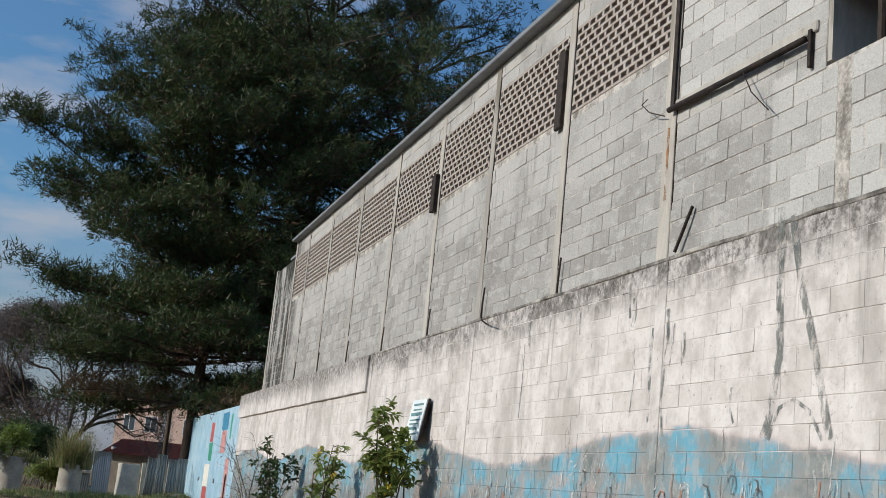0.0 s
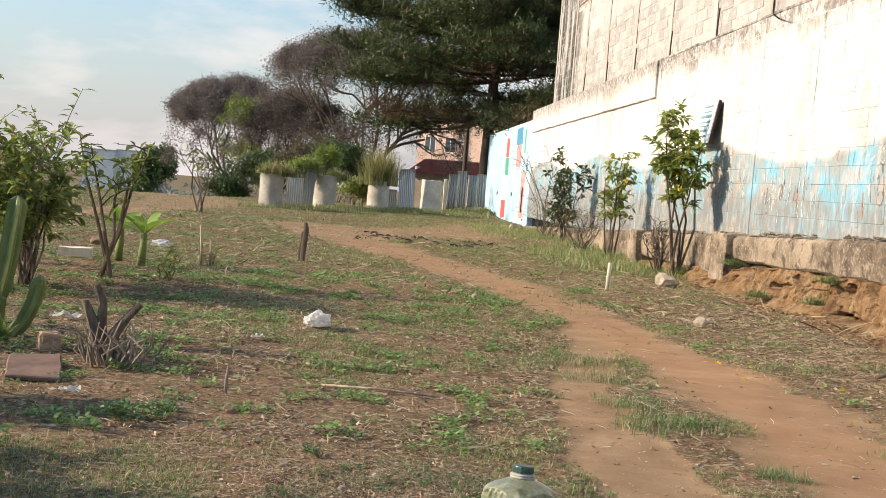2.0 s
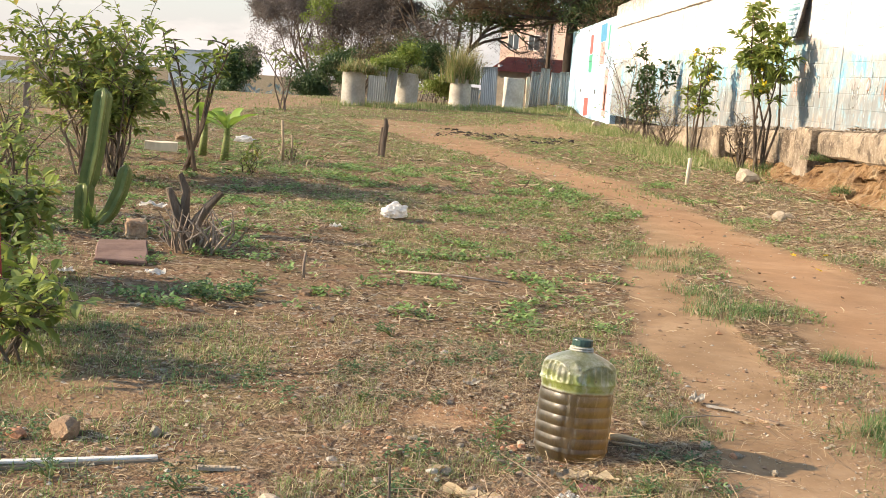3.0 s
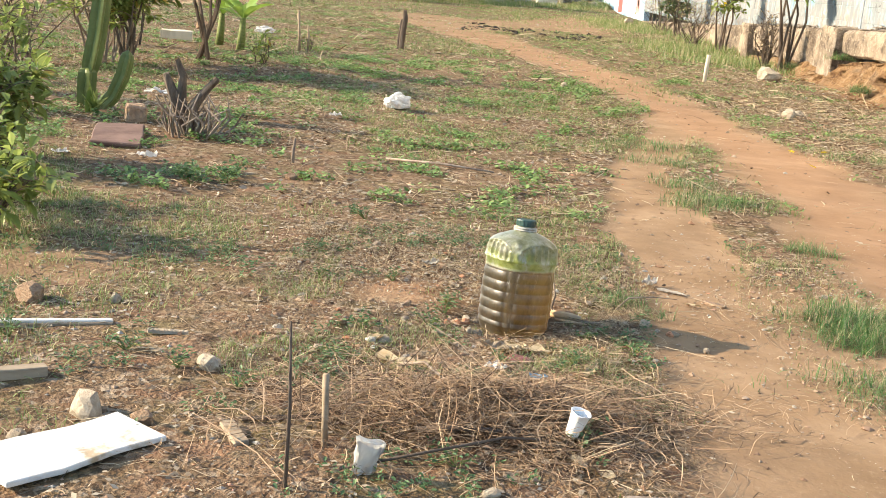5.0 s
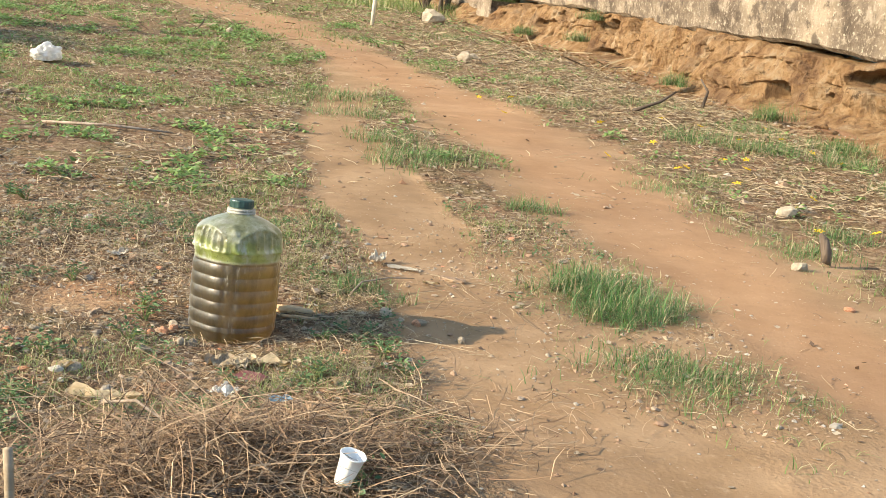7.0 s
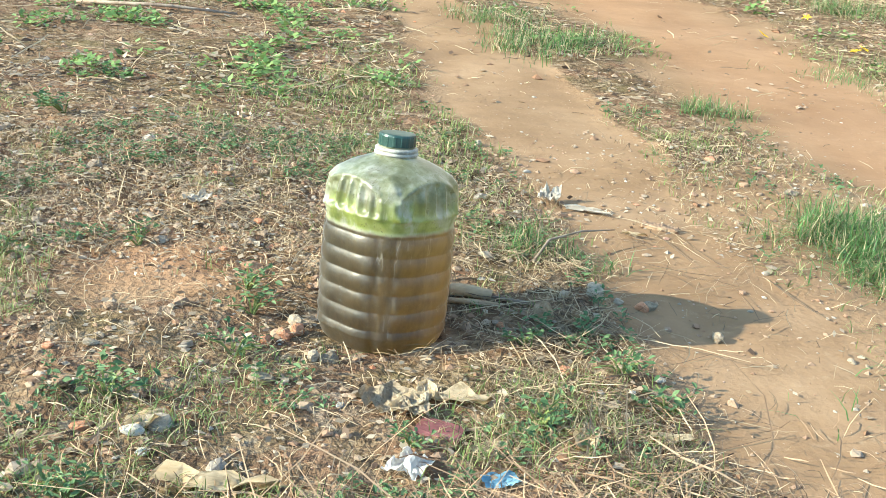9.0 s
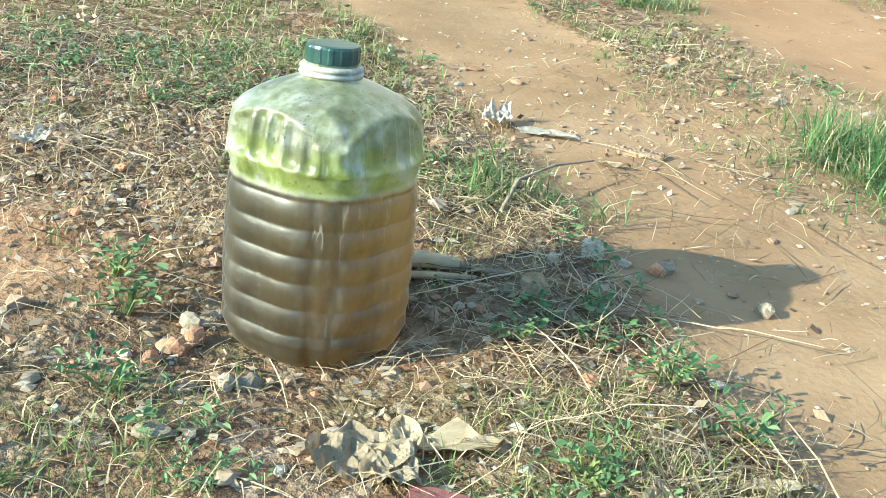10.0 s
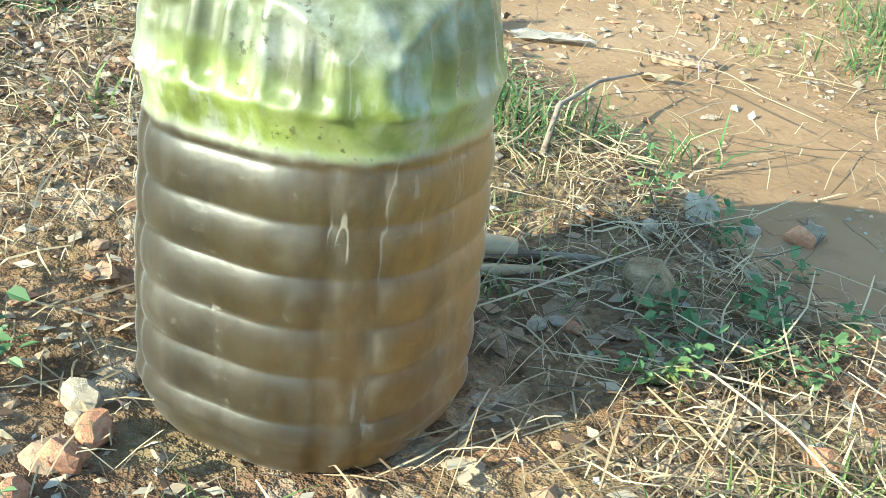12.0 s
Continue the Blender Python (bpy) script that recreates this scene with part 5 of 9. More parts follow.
def umbrella_tree(x, y, top, width, depth, seed, label, n_clump, each, size, trunk_h, lean=0.0, fresh=()):
    """A flat-domed tree: bare forking limbs that carry a shell of fine leaf clumps."""
    r = random.Random(seed)
    z0 = gz(x, y) - 0.1
    H = top - z0
    ob = thing("umbrella_tree", pose(x, y, z0), label, "tree", "trees beyond the fence")
    part("trunk", tube_bm([(0, 0, 0), (0.10 * lean, 0.05, trunk_h * 0.5), (0.25 * lean, 0.1, trunk_h)], [0.034 * H, 0.027 * H, 0.022 * H], 9), M_BARK, ob, smooth=True)
    fork, R = Vector((0.25 * lean, 0.1, trunk_h)), width / 2

    def roof(px, py):
        q = min(1.0, math.hypot(px - lean, py) / R)
        return H - depth * (1 - math.sqrt(1 - q * q)) + 0.075 * H * noise.noise(Vector((px * 0.55 + seed, py * 0.55, 0))) + 0.03 * H * noise.noise(Vector((px * 1.4, py * 1.4, seed)))
    ends, bm = [], bmesh.new()
    for k in range(7):
        a = 2 * math.pi * (k + r.random() * 0.6) / 7
        branching(ob, "limbs", M_BARK, fork, (math.cos(a), math.sin(a), r.uniform(0.5, 1.1)), H * 0.30, 0.012 * H, 5, r, 0.85, ends, 0.08, 0.74, (2, 3), bm)
    ex = sorted(math.hypot(e.x, e.y) for e in ends)[int(len(ends) * 0.85)]
    ez = sorted(e.z for e in ends)[int(len(ends) * 0.9)]

    def fit(v):
        if v.z <= trunk_h:
            return v
        px, py = fork.x + (v.x - fork.x) * R / ex, fork.y + (v.y - fork.y) * R / ex
        px += lean * 0.8 * min(1.0, (v.z - trunk_h) / (H * 0.4))
        d = math.hypot(px - lean, py)
        if d > R:
            px, py = lean + (px - lean) * R / d, py * R / d
        pz = trunk_h + (v.z - trunk_h) * (H - trunk_h) / max(0.1, ez - trunk_h)
        return Vector((px, py, min(pz, roof(px, py) - 0.1)))
    for v in bm.verts:
        v.co = fit(v.co)
    part("branch_frame", bm, M_BARK, ob)
    pts = [tuple(fit(e)) for e in ends]
    r.shuffle(pts)
    pts = [(p[0], p[1], p[2] - 0.25) for p in pts[: n_clump // 4]]
    for k in range(n_clump):
        q, a = math.sqrt(r.random()), r.uniform(0, 2 * math.pi)
        q *= 0.90 + 0.22 * noise.noise(Vector((1.6 * math.cos(a), 1.6 * math.sin(a), seed * 1.7)))
        px, py = lean + R * q * math.cos(a), R * q * math.sin(a)
        if noise.noise(Vector((px * 1.1, py * 1.1, seed))) > -0.12:
            pts.append((px, py, roof(px, py) - abs(r.gauss(0, 0.05 * H))))
    cards(pts, size, each, M_BROWNLEAF, "crown", ob, seed, 0.24, corners=3)
    for fx, fy, fz, n in fresh:
        cards([(fx + r.gauss(0, 0.5), fy + r.gauss(0, 0.4), fz - z0 + r.gauss(0, 0.28)) for _ in range(n)], 0.16, 22, M_LIMELEAF, "fresh_foliage", ob, seed + 5, 0.16)
    return ob


umbrella_tree(0.6, 70.0, 9.5, 12.4, 4.4, 21, "spreading tree with sparse purplish-brown leaves", 2900, 62, 0.10, 2.4, -0.9)
umbrella_tree(-9.5, 90.0, 7.65, 10.8, 4.4, 22, "low umbrella tree with dense brown crown", 2000, 62, 0.125, 2.2, -0.5)
umbrella_tree(-5.4, 74.0, 6.0, 7.8, 3.4, 24, "dense round brown-leaved tree with some fresh green", 1500, 62, 0.105, 1.4, 0.9, [(-2.0, -2.4, 4.9, 30), (-2.3, -2.4, 4.4, 22), (-1.8, -2.0, 2.4, 30), (-0.9, -2.6, 2.0, 30), (0.6, -2.6, 1.9, 20)])
broad_tree(-20.4, 120.0, 6.6, 3.2, 23, "rounded dark green tree far off", M_DARKLEAF, 16000, 0.3, trunk_h=0.1, spread_r=0.35)


# ---- concrete rings with plants, and the scrap fence ----
def concrete_ring(x, y, radius, height, seed, lean=0.0):
    r = random.Random(seed)
    ob = thing("concrete_ring_planter", pose(x, y, gz(x, y) - 0.03, lean, lean * 0.6, seed * 40), "pale concrete well ring set upright as a planter", "planter", "planters along the fence")
    bm = lathe_bm([(radius * 1.06, 0), (radius * 1.05, 0.06), (radius, 0.10), (radius * 0.98, height * 0.5), (radius * 0.985, height * 0.97), (radius * 0.96, height), (radius * 0.86, height), (radius * 0.86, height - 0.12)], 36)
    part("ring", roughen(bm, 0.014, 4, seed), M_RING, ob, smooth=True)
    bm = lathe_bm([(radius * 0.87, height - 0.2), (radius * 0.87, height - 0.07)], 20)
    part("soil", roughen(bm, 0.03, 5, seed), M_SOIL, ob)
    return ob


M_SOIL = plain_mat("dark_soil", (0.09, 0.06, 0.04), (0.17, 0.115, 0.075), 20, 0.97, 0.7, 0.02)


def blades(points, mat, name, parent, seed, n_each, length, width, droop=0.4, spread_r=0.05, upright=1.0, plain=False):
    """Curved blades, three quads long, that rise from points and bend over."""
    r = np.random.RandomState(seed)
    P = np.repeat(np.asarray(points, dtype=np.float64), n_each, axis=0)
    n = len(P)
    P[:, :2] += r.normal(0, spread_r, (n, 2))
    a = r.uniform(0, 2 * np.pi, n)
    out = np.stack([np.cos(a), np.sin(a), np.zeros(n)], 1)
    side = np.stack([-np.sin(a), np.cos(a), np.zeros(n)], 1) * (width * r.uniform(0.6, 1.2, n))[:, None]
    ln = length * r.uniform(0.45, 1.2, n)
    lay = r.uniform(0.1, 1.0, n) * droop
    rows = []
    steps = ((0, 1.0), (1.0, 0.15)) if plain else ((0, 1.0), (0.4, 0.9), (0.75, 0.55), (1.0, 0.08))
    for t, w in steps:
        h = ln * t * (upright - 0.35 * lay * t)
        c = P + out * (ln * lay * t * t)[:, None]
        c[:, 2] += h * (1 - 0.25 * lay)
        rows += [c - side * w, c + side * w]
    V = np.stack(rows, 1).reshape(-1, 3)
    b = np.arange(n)[:, None] * 2 * len(steps)
    F = np.concatenate([b + 2 * k + np.array([[0, 1, 3, 2]]) for k in range(len(steps) - 1)], 0)
    return tagged(linked(name, raw_mesh(name, V, F, mat), parent), kind="stuff")


ring_at = [(-2.72, 37.0, 0.37, 1.06, 1), (-1.2, 40.5, 0.38, 1.10, 2), (0.62, 42.0, 0.38, 1.0, 3), (2.70, 45.9, 0.40, 1.22, 4)]
for x, y, rad, h, sd in ring_at:
    concrete_ring(x, y, rad, h, sd, 1.5 if sd == 2 else 0)


def pot_plant(x, y, z, kind, seed):
    r = random.Random(seed)
    if kind == "tuft":
        ob = thing("grass_clump", pose(x, y, z), "drooping dry and green grass clump in a planter", "plant")
        pts = [(r.gauss(0, 0.16), r.gauss(0, 0.16), 0) for _ in range(60)]
        blades(pts, M_REED, "foliage", ob, seed, 14, 0.50, 0.010, 2.2)
        blades(pts[:40], M_GRASS, "fresh_foliage", ob, seed + 1, 10, 0.5, 0.010, 1.2, 0.1)
    elif kind == "reed":
        ob = thing("reed_clump", pose(x, y, z), "tall straw-coloured reed clump in a planter", "plant")
        pts = [(r.gauss(0, 0.24), r.gauss(0, 0.24), -0.05) for _ in range(110)]
        blades(pts, M_REED, "foliage", ob, seed, 12, 1.5, 0.009, 0.9)
        blades(pts, M_GRASS, "fresh_foliage", ob, seed + 1, 6, 0.9, 0.012, 0.8)
    else:
        ob = thing("leafy_shrub", pose(x, y, z), "bushy yellow-green shrub by the planters", "shrub")
        ends = []
        bm = bmesh.new()
        for k in range(5):
            a = r.uniform(0, 6.28)
            branching(ob, "stems", M_BARK, (0, 0, 0), (math.cos(a) * 0.4, math.sin(a) * 0.4, 1), 0.36, 0.014, 3, r, 0.6, ends, 0.25, 0.75, (2, 3), bm)
        part("stem_frame", bm, M_BARK, ob)
        cards(ends, 0.09, 14, M_GREENLEAF if kind == "shrub" else M_LIMELEAF, "foliage", ob, seed, 0.10)
    return ob


pot_plant(-2.72, 37.0, 1.0, "tuft", 31)
pot_plant(-2.45, 37.1, 0.95, "tuft", 37)
pot_plant(-1.25, 40.5, 1.05, "lime", 32)
pot_plant(-0.95, 40.8, 0.95, "tuft", 36)
pot_plant(0.62, 42.0, 0.95, "reed", 33)
pot_plant(-2.1, 39.6, 0.5, "lime", 34)
pot_plant(-1.75, 39.8, 0.6, "shrub", 38)
pot_plant(-0.2, 42.6, 0.1, "shrub", 35)
pot_plant(0.05, 42.9, 0.0, "shrub", 39)


def bush(x, y, width, height, seed, mat, label, leaf=0.11, n=16):
    """A wide bush: many stems from the ground that fork into a leafy mass."""
    r = random.Random(seed)
    ob = thing("undergrowth_bush", pose(x, y, gz(x, y) - 0.05), label, "bush", "undergrowth behind the fence")
    ends, bm = [], bmesh.new()
    for k in range(7):
        a = r.uniform(0, 6.28)
        branching(ob, "stems", M_BARK, (r.gauss(0, width * 0.15), r.gauss(0, width * 0.15), 0), (math.cos(a) * 0.5, math.sin(a) * 0.5, 1), height * 0.36, 0.02, 4, r, 0.7, ends, 0.15, 0.75, (2, 3), bm)
    ex = sorted(math.hypot(e.x, e.y) for e in ends)[int(len(ends) * 0.9)]
    ez = sorted(e.z for e in ends)[int(len(ends) * 0.95)]
    for v in bm.verts:
        v.co = Vector((v.co.x * width / 2 / ex, v.co.y * width / 2 / ex, v.co.z * height / ez))
    tagged(part("stem_frame", bm, M_BARK, ob), kind="stuff")
    cards([(e.x * width / 2 / ex, e.y * width / 2 / ex, e.z * height / ez) for e in ends], leaf, n, mat, "foliage", ob, seed, 0.16, corners=3)
    return ob


for i, (x, y, w, h, m, lab) in enumerate([(-4.3, 56, 2.6, 2.3, M_DARKLEAF, "dark green bush under the trees"), (-2.2, 55, 2.6, 2.6, M_DRYBUSH, "brownish half-dry bush behind the planters"), (-0.6, 52, 2.2, 2.3, M_DARKLEAF, "dark green bush behind the planters"), (-6.6, 60, 2.4, 1.8, M_DARKLEAF, "low dark bush at the field's edge")]):
    bush(x, y, w, h, 300 + i, m, lab)


def corrugated(m, width, height, label, group="scrap sheets of the fence", bend=0.0, waves=0.076, amp=0.012):
    ob = thing("corrugated_sheet", m, label, "fence panel", group)
    bm = bmesh.new()
    n, k = int(width / waves * 6), 6
    grid = []
    for j in range(k + 1):
        z = height * j / k
        grid.append([bm.verts.new((-width / 2 + width * i / n, amp * math.cos(2 * math.pi * i / 6) + bend * ((i / n - 0.5) ** 2) * 4 + 0.03 * noise.noise(Vector((i * 0.05, z * 1.5, width * 7))), z)) for i in range(n + 1)])
    for a, b in zip(grid, grid[1:]):
        for i in range(n):
            bm.faces.new((a[i], a[i + 1], b[i + 1], b[i]))
    bmesh.ops.solidify(bm, geom=bm.faces[:], thickness=0.003)
    part("sheet", bm, M_ZINC, ob, smooth=True)
    return ob


M_BLUEZINC = plain_mat("bluish_zinc", (0.34, 0.40, 0.47), (0.47, 0.53, 0.60), 2.0, 0.5, 0.2, 0.004, 0.5, 0.3, (1, 1, 0.3), stain=(0.30, 0.29, 0.28))
corrugated(pose(-2.12, 38.9, gz(-2, 39) - 0.05, 0, 0, 30), 0.62, 1.12, "leaning grey corrugated zinc sheet between planters")
corrugated(pose(-1.72, 39.5, gz(-1.7, 39.5) - 0.05, 2, 3, 20), 0.35, 1.28, "narrow dented grey zinc sheet")
corrugated(pose(1.05, 44.0, gz(1, 44) - 0.05, 0, 0, 20), 0.6, 0.75, "low dented grey zinc sheet")
sheet_a = corrugated(pose(1.76, 45.6, gz(1.8, 45.6) - 0.05, 3, -3, 22), 0.66, 1.62, "upright bluish zinc sheet", amp=0.006)
sheet_a.children[0].data.materials[0] = M_BLUEZINC
for i in range(4):
    corrugated(pose(3.55 + 0.43 * i, 47.0 + 0.35 * i, gz(3.6 + 0.43 * i, 47) - 0.05, (0, 3, -2, 1)[i], (2, -1.5, 1, -2)[i], (12, 20, 6, 14)[i]), 0.40, (1.42, 1.53, 1.38, 1.46)[i], "grey corrugated zinc fence sheet", amp=0.024, waves=0.10)
M_POST = plain_mat("bleached_post", (0.50, 0.44, 0.33), (0.62, 0.56, 0.45), 8, 0.9, 0.5, 0.01, stretch=(1, 1, 0.2))
post = thing("fence_post", pose(3.28, 46.6, gz(3.3, 46.6) - 0.05, 2, -1), "bleached wooden fence post between zinc sheets", "post")
part("shaft", roughen(box_bm(-0.06, -0.06, 0, 0.06, 0.06, 1.25, 0.01), 0.012, 5), M_POST, post)


# ---- houses beyond the fence ----
M_PINK = plain_mat("faded_pink_render", (0.62, 0.42, 0.34), (0.72, 0.52, 0.43), 0.6, 0.9, 0.2, 0.01)
M_TILE = plain_mat("red_roof_tile", (0.34, 0.10, 0.07), (0.48, 0.17, 0.115), 3, 0.85, 0.4, 0.02)
M_GLASS = plain_mat("dark_window_glass", (0.06, 0.08, 0.095), (0.10, 0.125, 0.14), 1, 0.1, 0.0, 0.001, 0.6)
M_WHITE = plain_mat("white_render", (0.66, 0.64, 0.61), (0.78, 0.77, 0.74), 0.8, 0.9)
M_BLUESHADE = plain_mat("blue_sheet_and_inner_shade", (0.03, 0.06, 0.12), (0.05, 0.09, 0.17), 2, 0.5)


def window(parent, x, y, z, w, h):
    win = part("window", box_bm(x, y - 0.02, z, x + w, y + 0.06, z + h), M_WHITE, parent)
    for k in range(2):
        a = x + 0.06 + k * (w / 2 - 0.02)
        part("pane", box_bm(a, y - 0.035, z + 0.06, a + w / 2 - 0.10, y - 0.022, z + h - 0.06), M_GLASS, win)


house = thing("pink_house", pose(8, 105, 0, 0, 0, -30) @ pose(-8, -105, 0), "faded pink two-storey house with dark windows", "house")
part("wall", box_bm(4.2, 105, -6, 13.5, 115, 6.4), M_PINK, house)
part("parapet", box_bm(4.1, 104.9, 6.4, 13.6, 115.1, 6.75), M_PINK, house)
part("upper_room", box_bm(4.3, 106, 6.75, 8.0, 114, 8.0), M_BLUESHADE, house, "blue-sheeted upper room")
for x in (4.9, 6.9, 10.4, 11.6):
    window(house, x, 105, 4.1, 1.1 if x < 10 else 0.8, 1.35)
part("pier", box_bm(8.55, 104.85, -6, 9.0, 104.99, 6.4), M_WHITE, house)

M_COTTAGE = plain_mat("stained_cream_render", (0.24, 0.20, 0.16), (0.36, 0.31, 0.25), 1.5, 0.9)
cottage = thing("tiled_cottage", pose(6, 80, 0, 0, 0, -25) @ pose(-6, -80, 0), "low stained house with a red tiled roof", "house")
part("wall", box_bm(3.2, 80, -4, 9.5, 86, 1.9), M_COTTAGE, cottage)


def tiled_roof():
    bm = bmesh.new()
    n, rows = 52, 10
    for side in (0, 1):
        grid = []
        for j in range(rows + 1):
            t = j / rows
            y = 79.6 + 3.4 * t if side == 0 else 86.4 - 3.4 * t
            grid.append([bm.verts.new((2.7 + 7.2 * i / (n * 2), y, 1.85 + 1.05 * t + 0.05 * math.sin(math.pi * i / 1.0 * 0.5) ** 2)) for i in range(n * 2 + 1)])
        for a, b in zip(grid, grid[1:]):
            for i in range(n * 2):
                bm.faces.new((a[i], a[i + 1], b[i + 1], b[i]) if side == 0 else (a[i], b[i], b[i + 1], a[i + 1]))
    bmesh.ops.solidify(bm, geom=bm.faces[:], thickness=0.05)
    return bm


part("roof", tiled_roof(), M_TILE, cottage, "red clay tile roof")
part("gable", box_bm(3.1, 80.4, 1.8, 3.25, 85.6, 2.3), M_WHITE, cottage)
pole = thing("wooden_pole", pose(4.9, 58.0, 0), "dark weathered utility pole behind the fence", "pole")
part("shaft", tube_bm([(0, 0, -1.2), (0.02, 0, 2), (0.0, 0, 5.2)], [0.12, 0.11, 0.09], 10), M_BARK, pole)

# far town and hedge
for x, y, w, h, d in [(-68.5, 300, 7.5, 3.6, 8), (-61.0, 303, 5, 3.9, 8)]:
    b = thing("far_building", pose(x, y, 0), "pale grey flat-roofed building far off", "building", "far buildings")
    part("wall", box_bm(0, 0, -12, w, d, h), M_WHITE, b)
    part("roof", box_bm(-0.2, -0.2, h, w + 0.2, d + 0.2, h + 0.3), M_ZINC, b)
low_wall = thing("low_wall", pose(-13.6, 95, gz(-12, 95)), "low ochre roadside wall far off", "wall")
part("body", box_bm(0, 0, -0.2, 2.4, 0.25, 1.3, 0.03), M_POST, low_wall)


# distance haze is mixed into this pale leaf colour
M_FARLEAF = leaf_mat("haze_tinted_leaves", (0.13, 0.165, 0.155), (0.19, 0.22, 0.205), 0.8, 0.2)


def far_wood():
    r = np.random.RandomState(5)
    pts = []
    for k in range(900):
        x = r.uniform(-190, 60)
        y = 210 + r.uniform(-15, 30)
        pts.append((x, y, -9.5 + r.uniform(0, 7.0) * (0.6 + 0.4 * math.sin(x * 0.11))))
    tagged(cards(pts, 1.3, 26, M_FARLEAF, "far_wood", None, 6, 1.1, corners=3), "line of far trees with haze tinted into their leaves", "trees", kind="stuff")


far_wood()


# ---- ground cover ----
def place(n, x0, x1, y0, y1, density, seed):
    """Random places in a field, kept by a density of 0 to 1."""
    r = np.random.RandomState(seed)
    x, y = r.uniform(x0, x1, n), r.uniform(y0, y1, n)
    keep = r.uniform(0, 1, n) < density(x, y)
    x, y = x[keep], y[keep]
    return np.stack([x, y, ground_z(x, y)], 1)


def turf(x, y):
    """Where the turf is green."""
    patch = smooth(lattice(x * 1.3, y * 1.3, 31) + 0.55 * lattice(x * 4.1, y * 4.1, 32), -0.25, 0.6)
    dry_side = smooth(x, 2.4, 2.9) * smooth(y, 19, 13)
    near_bare = np.exp(-(((x + 0.1) / 0.9) ** 2 + ((y - 2.6) / 0.8) ** 2))
    return np.clip(patch * (1 - bare_at(x, y)) * (1 - 0.93 * dry_side) * (1 - 0.5 * near_bare), 0, 1)


def clump(x, y):
    """Where weeds stand together."""
    return smooth(lattice(x * 6.5, y * 6.5, 35) + 0.5 * lattice(x * 2.1, y * 2.1, 36), 0.15, 0.75)


def dry(x, y):
    d = 0.30 + 0.7 * smooth(lattice(x * 1.1, y * 1.1, 41) + 0.5 * lattice(x * 3.3, y * 3.3, 42), -0.4, 0.6)
    return np.clip(d * (1 - 0.93 * bare_at(x, y)), 0, 1)


def clear_of_bottle(f):
    def g(x, y):
        return f(x, y) * (np.hypot(x - BOTTLE_AT[0], y - BOTTLE_AT[1]) > 0.10)
    return g


def strips(points, mat, name, seed, length, width, label, lift=0.012, curl=0.35, steep=0.18):
    """Straws: narrow curved strips that lie on the ground every which way."""
    r = np.random.RandomState(seed)
    n = len(points)
    P = np.array(points)
    a, bend = r.uniform(0, 2 * np.pi, n), r.normal(0, curl, n)
    ln, w = length * r.lognormal(-0.25, 0.55, n), width * r.uniform(0.5, 1.3, n)
    tilt, arch = r.normal(0, steep, n), np.abs(r.normal(0, 0.10, n))
    rows = []
    for t in (-0.5, -0.17, 0.17, 0.5):
        ang, side = a + bend * t, ln * bend * t * t * 0.6
        c = P + np.stack([np.cos(a) * ln * t - np.sin(a) * side, np.sin(a) * ln * t + np.cos(a) * side, lift * r.uniform(0.1, 1.0, 1) + ln * (np.abs(tilt) * (t + 0.5) + arch * (0.25 - t * t))], 1)
        s = np.stack([-np.sin(ang) * w, np.cos(ang) * w, w * np.sin(a * 7) * 0.7], 1) * (1.15 - 1.1 * abs(t))
        rows += [c - s, c + s]
    V = np.stack(rows, 1).reshape(-1, 3)
    b = np.arange(n)[:, None] * 8
    F = np.concatenate([b + np.array([[0, 1, 3, 2]]), b + np.array([[2, 3, 5, 4]]), b + np.array([[4, 5, 7, 6]])], 0)
    return tagged(linked(name, raw_mesh(name, V, F, mat)), label, "straw", kind="stuff")


def rosettes(points, mat, name, seed, leaves, size, label, parent=None, rise=0.6, fine=False):
    """Low weeds: small pointed leaves round a short stem."""
    r = np.random.RandomState(seed)
    P = np.repeat(np.asarray(points, dtype=np.float64), leaves, axis=0)
    n = len(P)
    a = r.uniform(0, 2 * np.pi, n)
    up = r.uniform(0.0, 1.0, n) ** 1.2 * rise * 2
    reach = size * r.uniform(0.3, 1.6, n)
    c = P + np.stack([np.cos(a) * reach, np.sin(a) * reach, up * size + 0.004], 1)
    a2 = a + r.normal(0, 0.7, n)
    ln = size * r.uniform(0.5, 1.2, n)
    pitch = r.uniform(-0.3, 0.7, n)
    d = np.stack([np.cos(a2) * np.cos(pitch), np.sin(a2) * np.cos(pitch), np.sin(pitch)], 1) * ln[:, None]
    s = np.stack([-np.sin(a2), np.cos(a2), r.normal(0, 0.35, n)], 1) * (ln * 0.27)[:, None]
    up_ = np.array([0, 0, 1.0]) * (ln * 0.10)[:, None]
    if fine:      # pointed ovals folded along the midrib
        V = np.stack([c - d * 0.5, c + s * 0.85 - d * 0.2 + up_, c + s * 0.8 + d * 0.18 + up_, c + d * 0.55 - up_ * 0.5, c - s * 0.8 + d * 0.18 + up_, c - s * 0.85 - d * 0.2 + up_], 1).reshape(-1, 3)
        b = np.arange(n)[:, None] * 6
        F = np.concatenate([b + np.array([[0, 3, 2, 1]]), b + np.array([[0, 5, 4, 3]])], 0)
    else:
        V = np.stack([c - d * 0.5, c + s - d * 0.05, c + d * 0.55, c - s - d * 0.05], 1).reshape(-1, 3)
        F = np.arange(n * 4).reshape(-1, 4)
    ob = linked(name, raw_mesh(name, V, F, mat), parent)
    return tagged(ob, label, "weeds", kind="stuff") if parent is None else ob


_t = (1 + math.sqrt(5)) / 2
